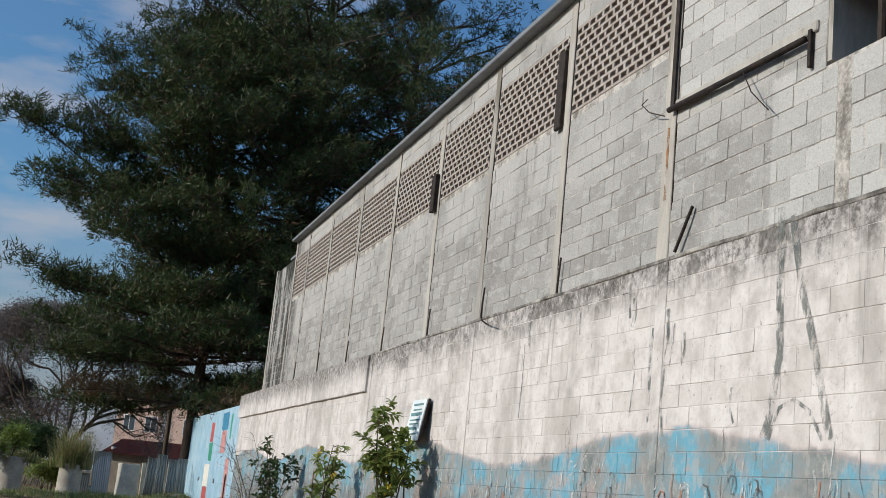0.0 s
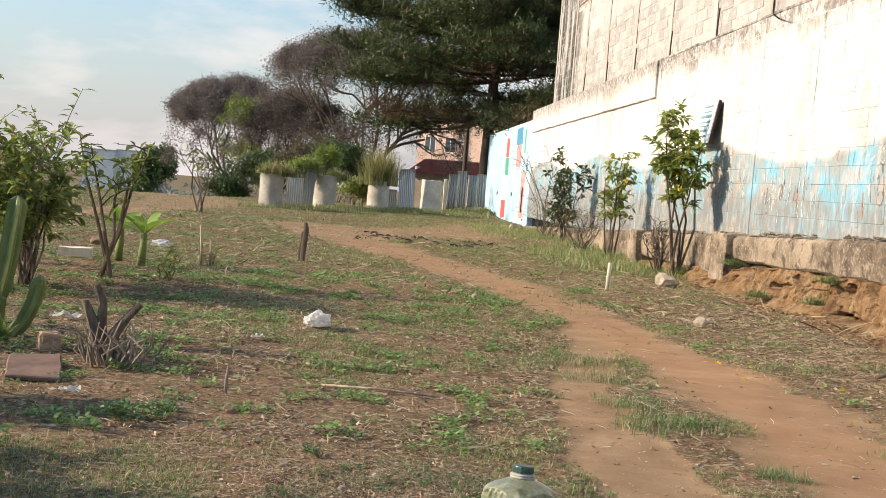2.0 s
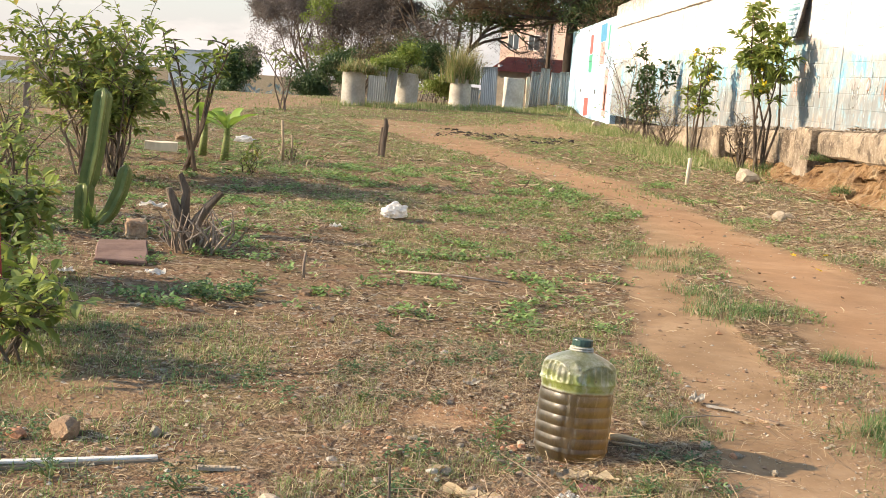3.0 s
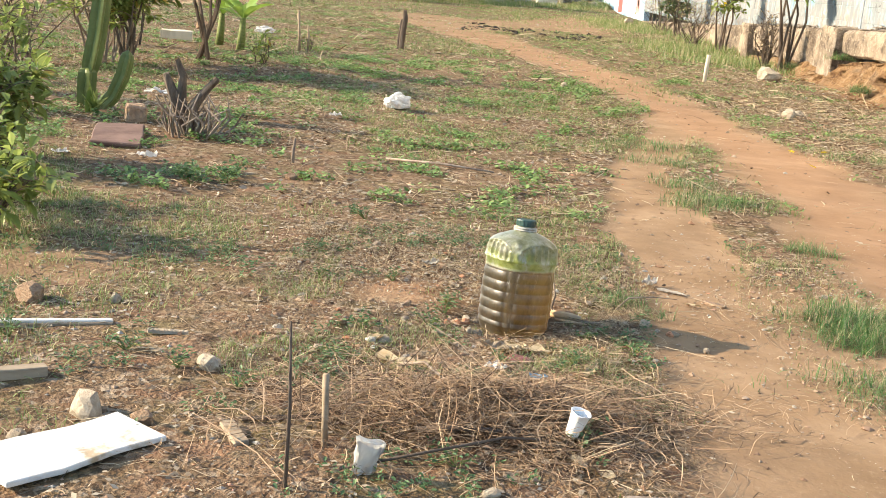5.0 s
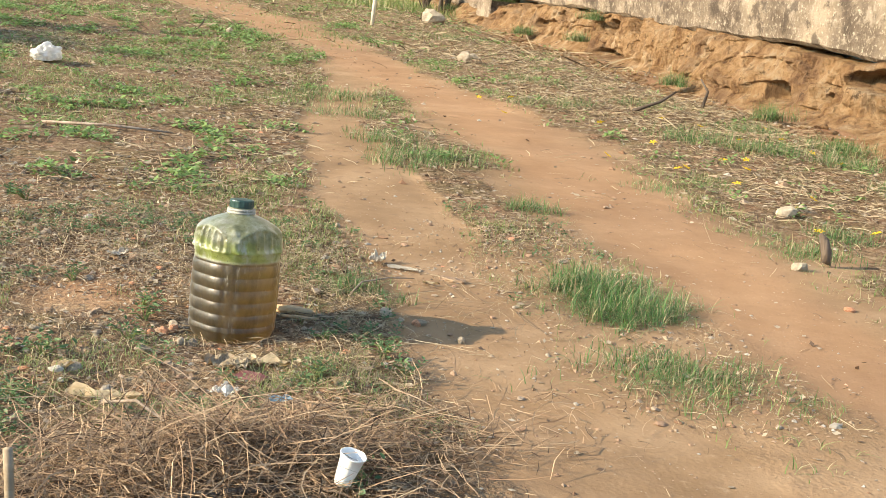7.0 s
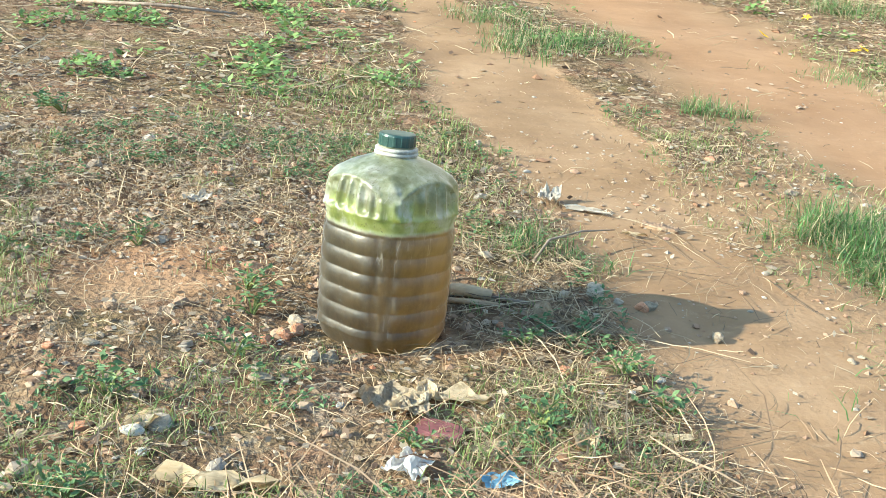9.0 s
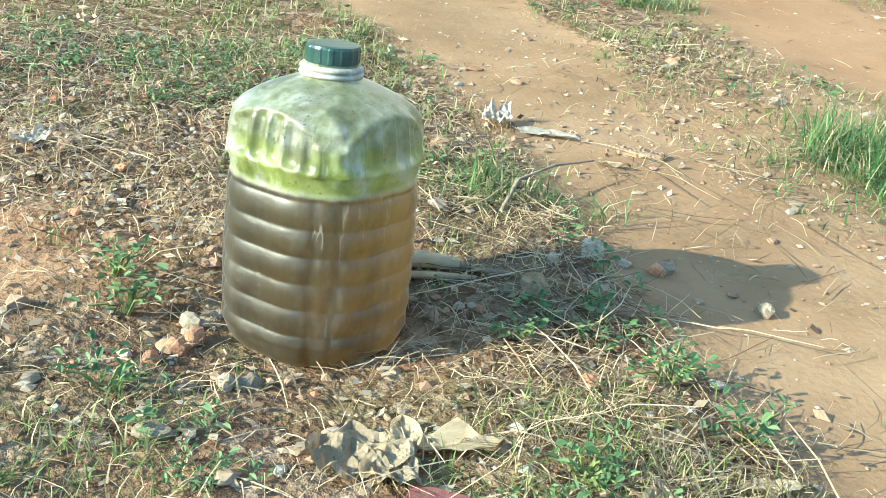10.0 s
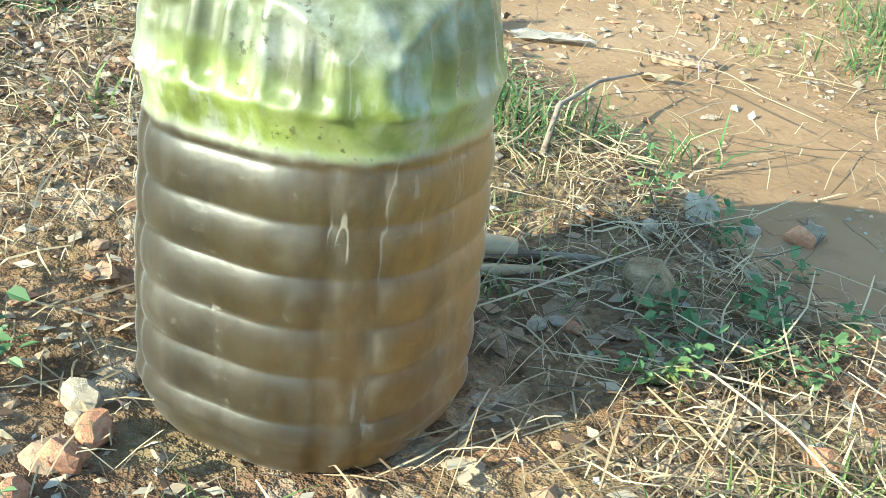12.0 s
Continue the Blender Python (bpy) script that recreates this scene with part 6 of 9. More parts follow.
ICO_V = np.array([(-1, _t, 0), (1, _t, 0), (-1, -_t, 0), (1, -_t, 0), (0, -1, _t), (0, 1, _t), (0, -1, -_t), (0, 1, -_t), (_t, 0, -1), (_t, 0, 1), (-_t, 0, -1), (-_t, 0, 1)]) / math.hypot(1, _t)
ICO_F = np.array([(0, 11, 5), (0, 5, 1), (0, 1, 7), (0, 7, 10), (0, 10, 11), (1, 5, 9), (5, 11, 4), (11, 10, 2), (10, 7, 6), (7, 1, 8), (3, 9, 4), (3, 4, 2), (3, 2, 6), (3, 6, 8), (3, 8, 9), (4, 9, 5), (2, 4, 11), (6, 2, 10), (8, 6, 7), (9, 8, 1)])


OCT_V = np.array([(1, 0, 0), (-1, 0, 0), (0, 1, 0), (0, -1, 0), (0, 0, 1), (0, 0, -1)], dtype=np.float64)
OCT_F = np.array([(0, 2, 4), (2, 1, 4), (1, 3, 4), (3, 0, 4), (2, 0, 5), (1, 2, 5), (3, 1, 5), (0, 3, 5)])


def lumps(points, mat, name, seed, size, label, flat=0.6, rough=False):
    """Clods and pebbles, each an uneven little solid."""
    r = np.random.RandomState(seed)
    n = len(points)
    s = size * np.minimum(r.lognormal(-0.2, 0.5, n), 2.4)
    base_v, base_f = (OCT_V, OCT_F) if rough else (ICO_V, ICO_F)
    k = len(base_v)
    v = base_v[None] * r.uniform(0.7, 1.2, (n, k, 1)) * np.stack([s, s * r.uniform(0.5, 0.9, n), s * flat * r.uniform(0.5, 1.0, n)], 1)[:, None, :]
    a = r.uniform(0, 2 * np.pi, n)
    c, d = np.cos(a)[:, None], np.sin(a)[:, None]
    V = np.stack([v[:, :, 0] * c - v[:, :, 1] * d, v[:, :, 0] * d + v[:, :, 1] * c, v[:, :, 2]], 2) + np.asarray(points)[:, None, :] + np.array([0, 0, 0.15 * size])
    F = (base_f[None] + (np.arange(n) * k)[:, None, None]).reshape(-1, 3)
    return tagged(linked(name, raw_mesh(name, V.reshape(-1, 3), F, mat)), label, "stones", kind="stuff")


def pebble_mat():
    s = Shader("clods_and_pebbles", 0.95, 0.15)
    col = s.ramp(s.island, (0.0, (0.2, 0.112, 0.0702)), (0.35, (0.33, 0.214, 0.146)), (0.6, (0.34, 0.245, 0.17)), (0.86, (0.33, 0.27, 0.21)), (0.95, (0.36, 0.34, 0.30)), (0.98, (0.48, 0.45, 0.40)), (1.0, (0.50, 0.20, 0.11)))
    s.colour(s.mix(s.math("MULTIPLY", s.step(s.noise(s.pos, 90, 4), 0.45, 0.7), 0.4), col, (0.24, 0.16, 0.10)))
    s.bump(s.noise(s.pos, 160, 4, 0.7), 0.5, 0.004)
    return s.mat


M_PEBBLE = pebble_mat()
M_DRYLEAF = leaf_mat("fallen_dry_leaves", (0.24, 0.177, 0.117), (0.54, 0.476, 0.374), 0.7, 0.15, (0.11, 0.0696, 0.0468), 0.25)

# close by the bottle, where the camera comes nearest
NEAREST = (-0.25, 1.75, 2.35, 4.1)
strips(place(32000, *NEAREST, clear_of_bottle(dry), 52), M_STRAW, "straw_nearest", 52, 0.034, 0.00055, "scattered short dry straw and grass stems", curl=0.18)
rosettes(place(3600, *NEAREST, clear_of_bottle(lambda x, y: clump(x, y) * (1 - bare_at(x, y)) * (1 - 0.65 * smooth(x, 0.55, 0.7))), 53), M_WEEDNEAR, "weeds_nearest", 53, 15, 0.0085, "small green weeds among dry litter", rise=1.0, fine=True)
blades(place(9000, *NEAREST, clear_of_bottle(lambda x, y: clump(x + 5, y) * (1 - bare_at(x, y))), 57), M_GRASS, "turf_nearest", None, 57, 5, 0.030, 0.0009, 1.6, 0.012)
lumps(place(15000, *NEAREST, clear_of_bottle(lambda x, y: 0.10 + 0.9 * dry(x, y)), 54), M_PEBBLE, "pebbles_nearest", 54, 0.0040, "reddish clods, grey pebbles and rubble bits", rough=True)
lumps(place(2600, 0.9, 2.7, 2.0, 4.8, lambda x, y: 0.5 * bare_at(x, y), 48), M_PEBBLE, "path_crumbs", 48, 0.0028, "fine crumbs of earth on the trodden path", rough=True)
lumps(place(3200, *NEAREST, clear_of_bottle(lambda x, y: 0.04 + 0.9 * dry(x, y)), 55), M_PEBBLE, "stones_nearest", 55, 0.0085, "small stones and clods on bare earth")
cards(place(8000, *NEAREST, clear_of_bottle(dry), 56) + np.array([0, 0, 0.004]), 0.014, 1, M_DRYLEAF, "dry_leaves_nearest", None, 56, 0.002, 0.55, 0.85)
strips(place(6500, 0.58, 1.15, 2.35, 3.3, lambda x, y: smooth(lattice(x * 5, y * 5, 46), -0.3, 0.4) * (1 - bare_at(x, y)), 46), M_STRAW, "straw_beside_path", 46, 0.045, 0.0006, "matted dry straw beside the trodden path", curl=0.6)
strips(place(1700, 0.50, 1.25, 2.45, 3.45, clear_of_bottle(lambda x, y: smooth(lattice(x * 3.5, y * 3.5, 47), -0.2, 0.4) * (1 - 0.8 * bare_at(x, y))), 47), M_STRAW, "straw_long", 47, 0.095, 0.0006, "long bleached straw lying in mats beside the path", curl=0.45, steep=0.06)
strips(place(900, -0.25, 0.45, 2.45, 3.9, clear_of_bottle(lambda x, y: smooth(lattice(x * 3.5, y * 3.5, 45), 0.0, 0.5)), 45), M_STRAW, "straw_long_turf", 45, 0.10, 0.0006, "long bleached straw lying over weeds", curl=0.45, steep=0.06)
# round it
blades(place(18000, -1.6, 2.6, 1.2, 4.8, clear_of_bottle(turf), 51), M_GRASS, "turf_close", None, 51, 5, 0.034, 0.0013, 1.7, 0.016)
strips(place(24000, -1.6, 2.6, 1.2, 4.8, clear_of_bottle(dry), 58), M_STRAW, "straw_close", 58, 0.042, 0.00075, "scattered short dry straw and grass stems")
rosettes(place(4200, -1.6, 2.6, 1.2, 4.8, clear_of_bottle(lambda x, y: clump(x, y) * (1 - bare_at(x, y))), 59), M_WEEDNEAR, "weeds_close", 59, 14, 0.012, "small green weeds among dry litter", rise=1.0, fine=True)
lumps(place(15000, -1.6, 2.6, 1.2, 4.8, clear_of_bottle(lambda x, y: 0.08 + 0.92 * dry(x, y)), 50), M_PEBBLE, "pebbles_close", 50, 0.0055, "reddish clods, grey pebbles and rubble bits", rough=True)
cards(place(11000, -1.6, 2.6, 1.2, 4.8, clear_of_bottle(dry), 49) + np.array([0, 0, 0.005]), 0.018, 1, M_DRYLEAF, "dry_leaves_close", None, 49, 0.002, 0.6, 0.85)
# over the nearer field
cards(place(22000, -4.0, 4.2, 4.4, 11.0, dry, 60) + np.array([0, 0, 0.006]), 0.032, 1, M_DRYLEAF, "dry_leaves_near", None, 60, 0.003, 0.5, 0.8)
blades(place(42000, -4.0, 4.2, 4.4, 10.0, turf, 61), M_GRASS, "turf_near", None, 61, 4, 0.034, 0.0021, 1.8, 0.025, plain=True)
strips(place(32000, -4.0, 4.5, 4.4, 10.0, dry, 62), M_STRAW, "straw_near", 62, 0.07, 0.0016, "dry straw over the turf")
rosettes(place(34000, -4.0, 4.2, 4.4, 13.0, lambda x, y: clump(x, y) * (1 - bare_at(x, y)) * (1 - 0.85 * smooth(x, 2.4, 3.0)), 63), M_WEED, "weeds_near", 63, 9, 0.028, "low green weeds across the turf")
lumps(place(9000, -4.0, 4.6, 4.4, 11.0, lambda x, y: 0.08 + 0.9 * dry(x, y), 64), M_PEBBLE, "pebbles_near", 64, 0.010, "clods and pebbles across the turf", rough=True)
blades(place(13000, -4.0, -1.0, 0.4, 4.6, turf, 65), M_GRASS, "turf_left", None, 65, 4, 0.04, 0.002, 1.6, 0.02, plain=True)
strips(place(9000, -4.0, -1.4, 0.8, 4.6, dry, 66), M_STRAW, "straw_left", 66, 0.07, 0.0015, "dry straw between weeds")
# dry mown litter beside the bank
strips(place(36000, 2.4, 4.5, 4.0, 15.5, lambda x, y: smooth(x, 2.4, 3.0) * (0.25 + 0.75 * smooth(lattice(x * 1.4, y * 1.4, 71), -0.4, 0.5)), 67), M_STRAW, "mown_litter", 67, 0.065, 0.0017, "pale mown grass stems littering the slope")
lumps(place(1500, 4.15, 4.62, 4.0, 16.0, lambda x, y: smooth(x, 4.1, 4.5), 69) + np.array([0, 0, 0.005]), M_CLAY, "bank_clods", 69, 0.020, "orange clay clods fallen from the bank")
r_top = np.random.RandomState(77)
y_top = r_top.uniform(5.5, 20.0, 3200)
y_top = y_top[lattice(y_top * 1.1, y_top * 0, 78) > -0.35]
x_top = 5.19 - 0.24 * r_top.uniform(0, 1, len(y_top)) ** 1.6
lumps(np.stack([x_top, y_top, 0.90 - 0.031 * (y_top - 8.3) - 0.004 + 0.05 * (x_top > 5.12) * r_top.uniform(0, 1, len(y_top))], 1), M_CLODS, "footing_rubble", 77, 0.020, "crumbled soil and rubble lying along the footing", rough=True)
lumps(place(3500, 2.4, 4.7, 4.0, 15.5, lambda x, y: smooth(x, 2.4, 3.2), 68), M_PEBBLE, "slope_clods", 68, 0.014, "brown clods and rubble on the slope", rough=True)
# middle and far field
blades(place(80000, -9.0, 5.0, 10.0, 26.0, lambda x, y: 0.12 + 0.88 * turf(x, y), 71), M_GRASS, "turf_middle", None, 71, 3, 0.035, 0.005, 1.8, 0.05, plain=True)
rosettes(place(26000, -9.0, 5.0, 12.0, 27.0, lambda x, y: clump(x * 0.6, y * 0.6) * (1 - bare_at(x, y)), 70), M_WEED, "weeds_middle", 70, 5, 0.036, "low green weeds across the far turf", rise=0.35)
strips(place(20000, -8.0, 4.8, 10.0, 26.0, dry, 72), M_STRAW, "straw_middle", 72, 0.12, 0.0045, "dry stems over the far turf")
lumps(place(2600, -6.0, 4.6, 11.0, 30.0, lambda x, y: 0.3 + 0.7 * bare_at(x, y), 73), M_PEBBLE, "stones_middle", 73, 0.02, "scattered clods and stones on trodden earth", rough=True)
blades(place(80000, -16.0, 5.0, 26.0, 48.0, lambda x, y: 0.15 + 0.85 * turf(x, y), 74), M_GRASS, "turf_far", None, 74, 1, 0.06, 0.014, 1.6, 0.08, plain=True)
blades(place(4200, 2.6, 4.9, 16.5, 34.0, lambda x, y: smooth(x, 2.6, 4.0) * smooth(lattice(x * 0.9, y * 0.9, 75), -0.6, 0.3), 75), M_GRASS, "verge_grass", None, 75, 6, 0.15, 0.005, 0.8, 0.07, plain=True)
blades(place(9000, -4.5, 5.0, 36.0, 49.0, lambda x, y: np.exp(-(((y - 36.2 - 1.35 * (x + 2.7)) / 1.2) ** 2)), 76), M_GRASS, "fence_grass", None, 76, 5, 0.20, 0.009, 0.8, 0.08, plain=True)
for ob_name in ("turf_nearest", "turf_close", "turf_near", "turf_left", "turf_middle", "turf_far", "verge_grass", "fence_grass"):
    tagged(bpy.data.objects[ob_name], "sparse green and dry grass growing from the earth", "grass", kind="stuff")
for ob_name in ("dry_leaves_nearest", "dry_leaves_close", "dry_leaves_near"):
    tagged(bpy.data.objects[ob_name], "curled fallen dry leaves on the earth", "leaves", kind="stuff")


M_HEAP = leaf_mat("brown_straw", (0.21, 0.125, 0.073), (0.60, 0.44, 0.285), 0.75, 0.15, (0.07, 0.042, 0.026), 0.20)


def straw_heap():
    r = np.random.RandomState(81)
    n = 12000
    a, d = r.uniform(0, 2 * np.pi, n), np.minimum(np.abs(r.normal(0, 0.62, n)), 1.7)
    d = d * (1 + 0.35 * lattice(np.cos(a) * 2.2, np.sin(a) * 2.2, 84))
    x, y = 0.40 + 0.48 * d * np.cos(a), 2.22 + 0.26 * d * np.sin(a) + 0.06 * np.cos(a) * d
    z = ground_z(x, y) + r.uniform(0, 1, n) * 0.07 * np.clip(1 - d, 0, 1) ** 0.6
    strips(np.stack([x, y, z], 1), M_HEAP, "straw_heap", 82, 0.07, 0.0007, "tangled heap of dry brown straw and grass", curl=0.8, steep=0.3)
    pick = r.choice(n, 900, replace=False)
    strips(np.stack([x, y, z + 0.01], 1)[pick], M_HEAP, "straw_heap_stems", 83, 0.09, 0.0010, "long tangled dry grass stems on the heap", curl=0.9, steep=0.14)


straw_heap()


def grass_tuft(x, y, n, reach, height, seed, z=None, label="thick fresh green grass tuft"):
    r = random.Random(seed)
    ob = thing("grass_tuft", pose(x, y, gz(x, y) - 0.005 if z is None else z), label, "grass tuft", "grass tufts")
    pts = [(r.gauss(0, reach * 0.5), r.gauss(0, reach * 0.42), 0) for _ in range(n)]
    blades(pts, M_TUFT, "foliage", ob, seed, 12, height * 0.95, 0.0009 + height * 0.0035, 1.6, reach * 0.17)
    blades(pts[: n // 3], M_STRAW, "dead_foliage", ob, seed + 1, 8, height * 0.7, 0.0012 + height * 0.003, 1.3, reach * 0.14)
    return ob


M_TUFT = leaf_mat("lush_grass", (0.05, 0.135, 0.04), (0.15, 0.27, 0.085), 0.45, 0.28, (0.42, 0.37, 0.22), 0.14)
for x, y, n, reach, h, sd in [(1.53, 3.38, 110, 0.14, 0.095, 1), (1.56, 3.20, 120, 0.14, 0.09, 22), (1.50, 3.15, 30, 0.10, 0.07, 2), (1.49, 2.69, 100, 0.21, 0.055, 3), (1.25, 1.91, 40, 0.10, 0.05, 21), (1.66, 4.38, 26, 0.12, 0.07, 4), (1.44, 5.2, 60, 0.22, 0.10, 5),
                              (1.42, 5.7, 36, 0.2, 0.08, 6), (1.46, 7.3, 60, 0.34, 0.09, 7), (1.4, 6.5, 40, 0.25, 0.08, 8), (2.95, 7.4, 40, 0.3, 0.09, 9), (3.3, 6.3, 50, 0.28, 0.11, 10),
                              (3.55, 6.0, 40, 0.22, 0.12, 11), (3.85, 5.7, 40, 0.2, 0.12, 12), (3.75, 5.0, 40, 0.2, 0.1, 13), (2.55, 3.9, 40, 0.2, 0.07, 14), (0.82, 3.33, 22, 0.10, 0.06, 15),
                              (3.1, 8.6, 40, 0.35, 0.08, 16), (2.2, 11.6, 40, 0.4, 0.08, 17), (3.4, 12.2, 40, 0.4, 0.10, 18), (2.75, 5.1, 30, 0.2, 0.06, 19), (2.4, 4.9, 22, 0.18, 0.05, 20), (4.2, 6.35, 60, 0.20, 0.11, 101), (3.85, 6.7, 50, 0.2, 0.09, 102), (3.5, 6.1, 24, 0.12, 0.07, 103), (4.05, 5.3, 50, 0.22, 0.09, 104), (3.55, 7.6, 36, 0.2, 0.08, 105), (2.85, 4.2, 40, 0.16, 0.07, 106)]:
    grass_tuft(x, y, n, reach, h, sd)
for x, y, z, sd in [(4.86, 15.1, 0.30, 31), (4.86, 11.85, 0.33, 32), (4.72, 11.9, 0.10, 33), (4.52, 9.2, 0.0, 34), (4.62, 13.4, 0.03, 35), (4.7, 17.0, 0.05, 36), (4.36, 7.4, 0.0, 37)]:
    grass_tuft(x, y, 40, 0.12, 0.15, sd, z, "grass tuft hanging from the clay bank")


def leafy_weed(x, y, leaves, size, seed, label="low leafy green weed with toothed leaves", rise=0.8):
    ob = thing("weed", pose(x, y, gz(x, y)), label, "weed", "weeds round the bottle")
    r = random.Random(seed)
    bm = bmesh.new()
    tips = []
    for k in range(7):
        a = r.uniform(0, 6.28)
        tip = Vector((math.cos(a) * size * r.uniform(0.6, 2.0), math.sin(a) * size * r.uniform(0.6, 2.0), size * rise * r.uniform(0.5, 1.8)))
        tube_bm([(0, 0, -0.005), tip * 0.5 + Vector((0, 0, size * 0.3)), tip], [0.0022, 0.0016, 0.001], 4, bm, False)
        tips += [tuple(tip), tuple(tip * 0.6)]
    tagged(part("stem_frame", bm, M_WEEDSTEM, ob), kind="stuff")
    rosettes(tips, M_WEEDNEAR, "foliage", seed, max(4, leaves // len(tips)), size * 0.5, "", ob, 0.5, True)
    return ob


M_WEEDSTEM = plain_mat("green_stem", (0.10, 0.15, 0.04), (0.20, 0.22, 0.08), 60, 0.7)
for i, (x, y, n, s) in enumerate([(0.29, 3.06, 50, 0.026), (0.69, 2.93, 60, 0.020), (0.83, 2.70, 60, 0.028), (0.29, 3.15, 60, 0.024), (0.08, 2.78, 80, 0.030), (0.63, 2.66, 50, 0.022), (0.25, 2.90, 60, 0.024),
                                  (0.80, 2.80, 70, 0.026), (0.62, 2.12, 60, 0.03), (-0.82, 4.62, 160, 0.055), (-0.70, 4.75, 120, 0.05), (-0.05, 4.2, 70, 0.035), (0.05, 2.55, 50, 0.025), (-0.3, 2.35, 60, 0.028),
                                  (-0.45, 2.45, 60, 0.028), (-0.15, 2.28, 50, 0.026), (-0.75, 2.5, 60, 0.03), (0.35, 1.95, 50, 0.025), (0.12, 3.35, 50, 0.022), (-0.1, 3.3, 50, 0.022), (0.45, 2.62, 36, 0.018)]):
    leafy_weed(x, y, n, s, 200 + i)


# ---- litter and small things near the bottle ----
def stone(x, y, size, seed, label, mat, name="stone", flat=0.75, sink=0.25, group="stones on the ground"):
    bm = bmesh.new()
    bmesh.ops.create_icosphere(bm, subdivisions=2, radius=1)
    r = random.Random(seed)
    for v in bm.verts:
        v.co *= 1 + 0.32 * noise.noise(v.co * 1.3 + Vector((seed, 0, 0))) + 0.10 * noise.noise(v.co * 4 + Vector((0, seed, 0)))
        for k in range(3):      # a few broken facets
            n = Vector((math.sin(seed * 3 + k * 2.1), math.cos(seed + k * 1.3), math.sin(k + seed))).normalized()
            over = v.co.dot(n) - 0.72
            if over > 0:
                v.co -= n * over
    sx, sy, sz = size, size * r.uniform(0.6, 0.9), size * flat
    m = pose(x, y, gz(x, y) + sz * (1 - sink) * 0.6, r.uniform(-12, 12), r.uniform(-12, 12), r.uniform(0, 360)) @ Matrix.Diagonal((sx, sy, sz, 1))
    return tagged(part(name, bm, mat, None, "", m), label, "stone", group)


M_STONE = plain_mat("grey_rubble", (0.26, 0.205, 0.145), (0.38, 0.315, 0.235), 2.0, 0.9, 0.5, 0.2, stain=(0.32, 0.24, 0.17))
M_BRICK = plain_mat("broken_brick", (0.48, 0.20, 0.11), (0.62, 0.33, 0.20), 2.5, 0.92, 0.5, 0.2)
M_TANLUMP = plain_mat("tan_concrete_lump", (0.30, 0.20, 0.115), (0.52, 0.40, 0.26), 2.0, 0.9, 0.6, 0.2)
M_PALE = plain_mat("pale_mortar_chip", (0.34, 0.275, 0.20), (0.47, 0.40, 0.31), 2.0, 0.9, 0.4, 0.2)
M_CHIPWHITE = plain_mat("whitish_rubble", (0.46, 0.43, 0.37), (0.60, 0.57, 0.51), 2.0, 0.9, 0.5, 0.2)
M_BROWNSTONE = plain_mat("brown_clod", (0.30, 0.19, 0.12), (0.42, 0.29, 0.19), 2.0, 0.95, 0.6, 0.2)
for i, (x, y, s, m, lab) in enumerate([
        (0.748, 3.018, 0.027, M_TANLUMP, "tan broken concrete lump beside the bottle"), (0.872, 3.11, 0.019, M_PALE, "pale rounded pebble on bare earth"), (0.81, 3.10, 0.011, M_PALE, "pale rounded pebble on bare earth"),
        (0.352, 3.005, 0.016, M_BRICK, "orange broken brick chip beside the bottle"), (0.330, 2.985, 0.014, M_BRICK, "orange broken brick chip beside the bottle"), (0.938, 3.06, 0.014, M_BRICK, "orange broken brick chip in shadow"),
        (0.387, 2.90, 0.015, M_STONE, "small pointed grey stone"), (0.363, 2.90, 0.014, M_PALE, "small pale stone on bare earth"), (0.353, 3.04, 0.015, M_PALE, "small pale stone on bare earth"),
        (1.02, 2.94, 0.014, M_STONE, "flat grey stone in the bottle's shadow"), (0.95, 3.06, 0.014, M_STONE, "flat grey stone in the bottle's shadow"), (0.30, 2.96, 0.012, M_BRICK, "small orange brick crumb on earth"),
        (-0.42, 2.07, 0.05, M_PALE, "flat pinkish-white rubble piece"), (-0.295, 2.04, 0.028, M_BROWNSTONE, "brown broken brick lump"), (-0.50, 1.905, 0.022, M_STONE, "grey rounded stone beside the white board"),
        (-0.235, 2.37, 0.032, M_PALE, "flat pale mortar piece on earth"), (-0.82, 2.82, 0.05, M_BROWNSTONE, "flat brown stone in the turf"), (-0.60, 2.86, 0.022, M_PALE, "small pale stone on bare earth"),
        (-0.93, 2.79, 0.026, M_BRICK, "broken orange brick piece in turf"), (2.36, 3.66, 0.028, M_PALE, "white stone beside the path"), (2.80, 4.50, 0.045, M_PALE, "broken white rubble slab"), (2.92, 4.58, 0.028, M_PALE, "broken white rubble piece"),
        (2.62, 3.25, 0.035, M_PALE, "pale stone beside the path"), (3.85, 14.5, 0.16, M_PALE, "dirty pale sack lying at the bank"), (0.9, 4.0, 0.013, M_PALE, "pale pebble at the path's edge"),
        (-0.46, 5.0, 0.03, M_BROWNSTONE, "brown earth clod in the turf"), (-3.08, 14.6, 0.10, M_BROWNSTONE, "brown brick lying in the turf"), (1.13, 10.85, 0.05, M_PALE, "white lump of litter in the turf"),
        (2.95, 9.85, 0.08, M_PALE, "pale crumpled litter on the slope"), (3.1, 10.1, 0.06, M_PALE, "pale crumpled litter on the slope"), (4.3, 33.0, 0.2, M_PALE, "whitish rubble at the wall's foot"), (4.5, 46.2, 0.16, M_PALE, "white lump by the mural wall")]):
    stone(x, y, s, i + 1, lab, m)
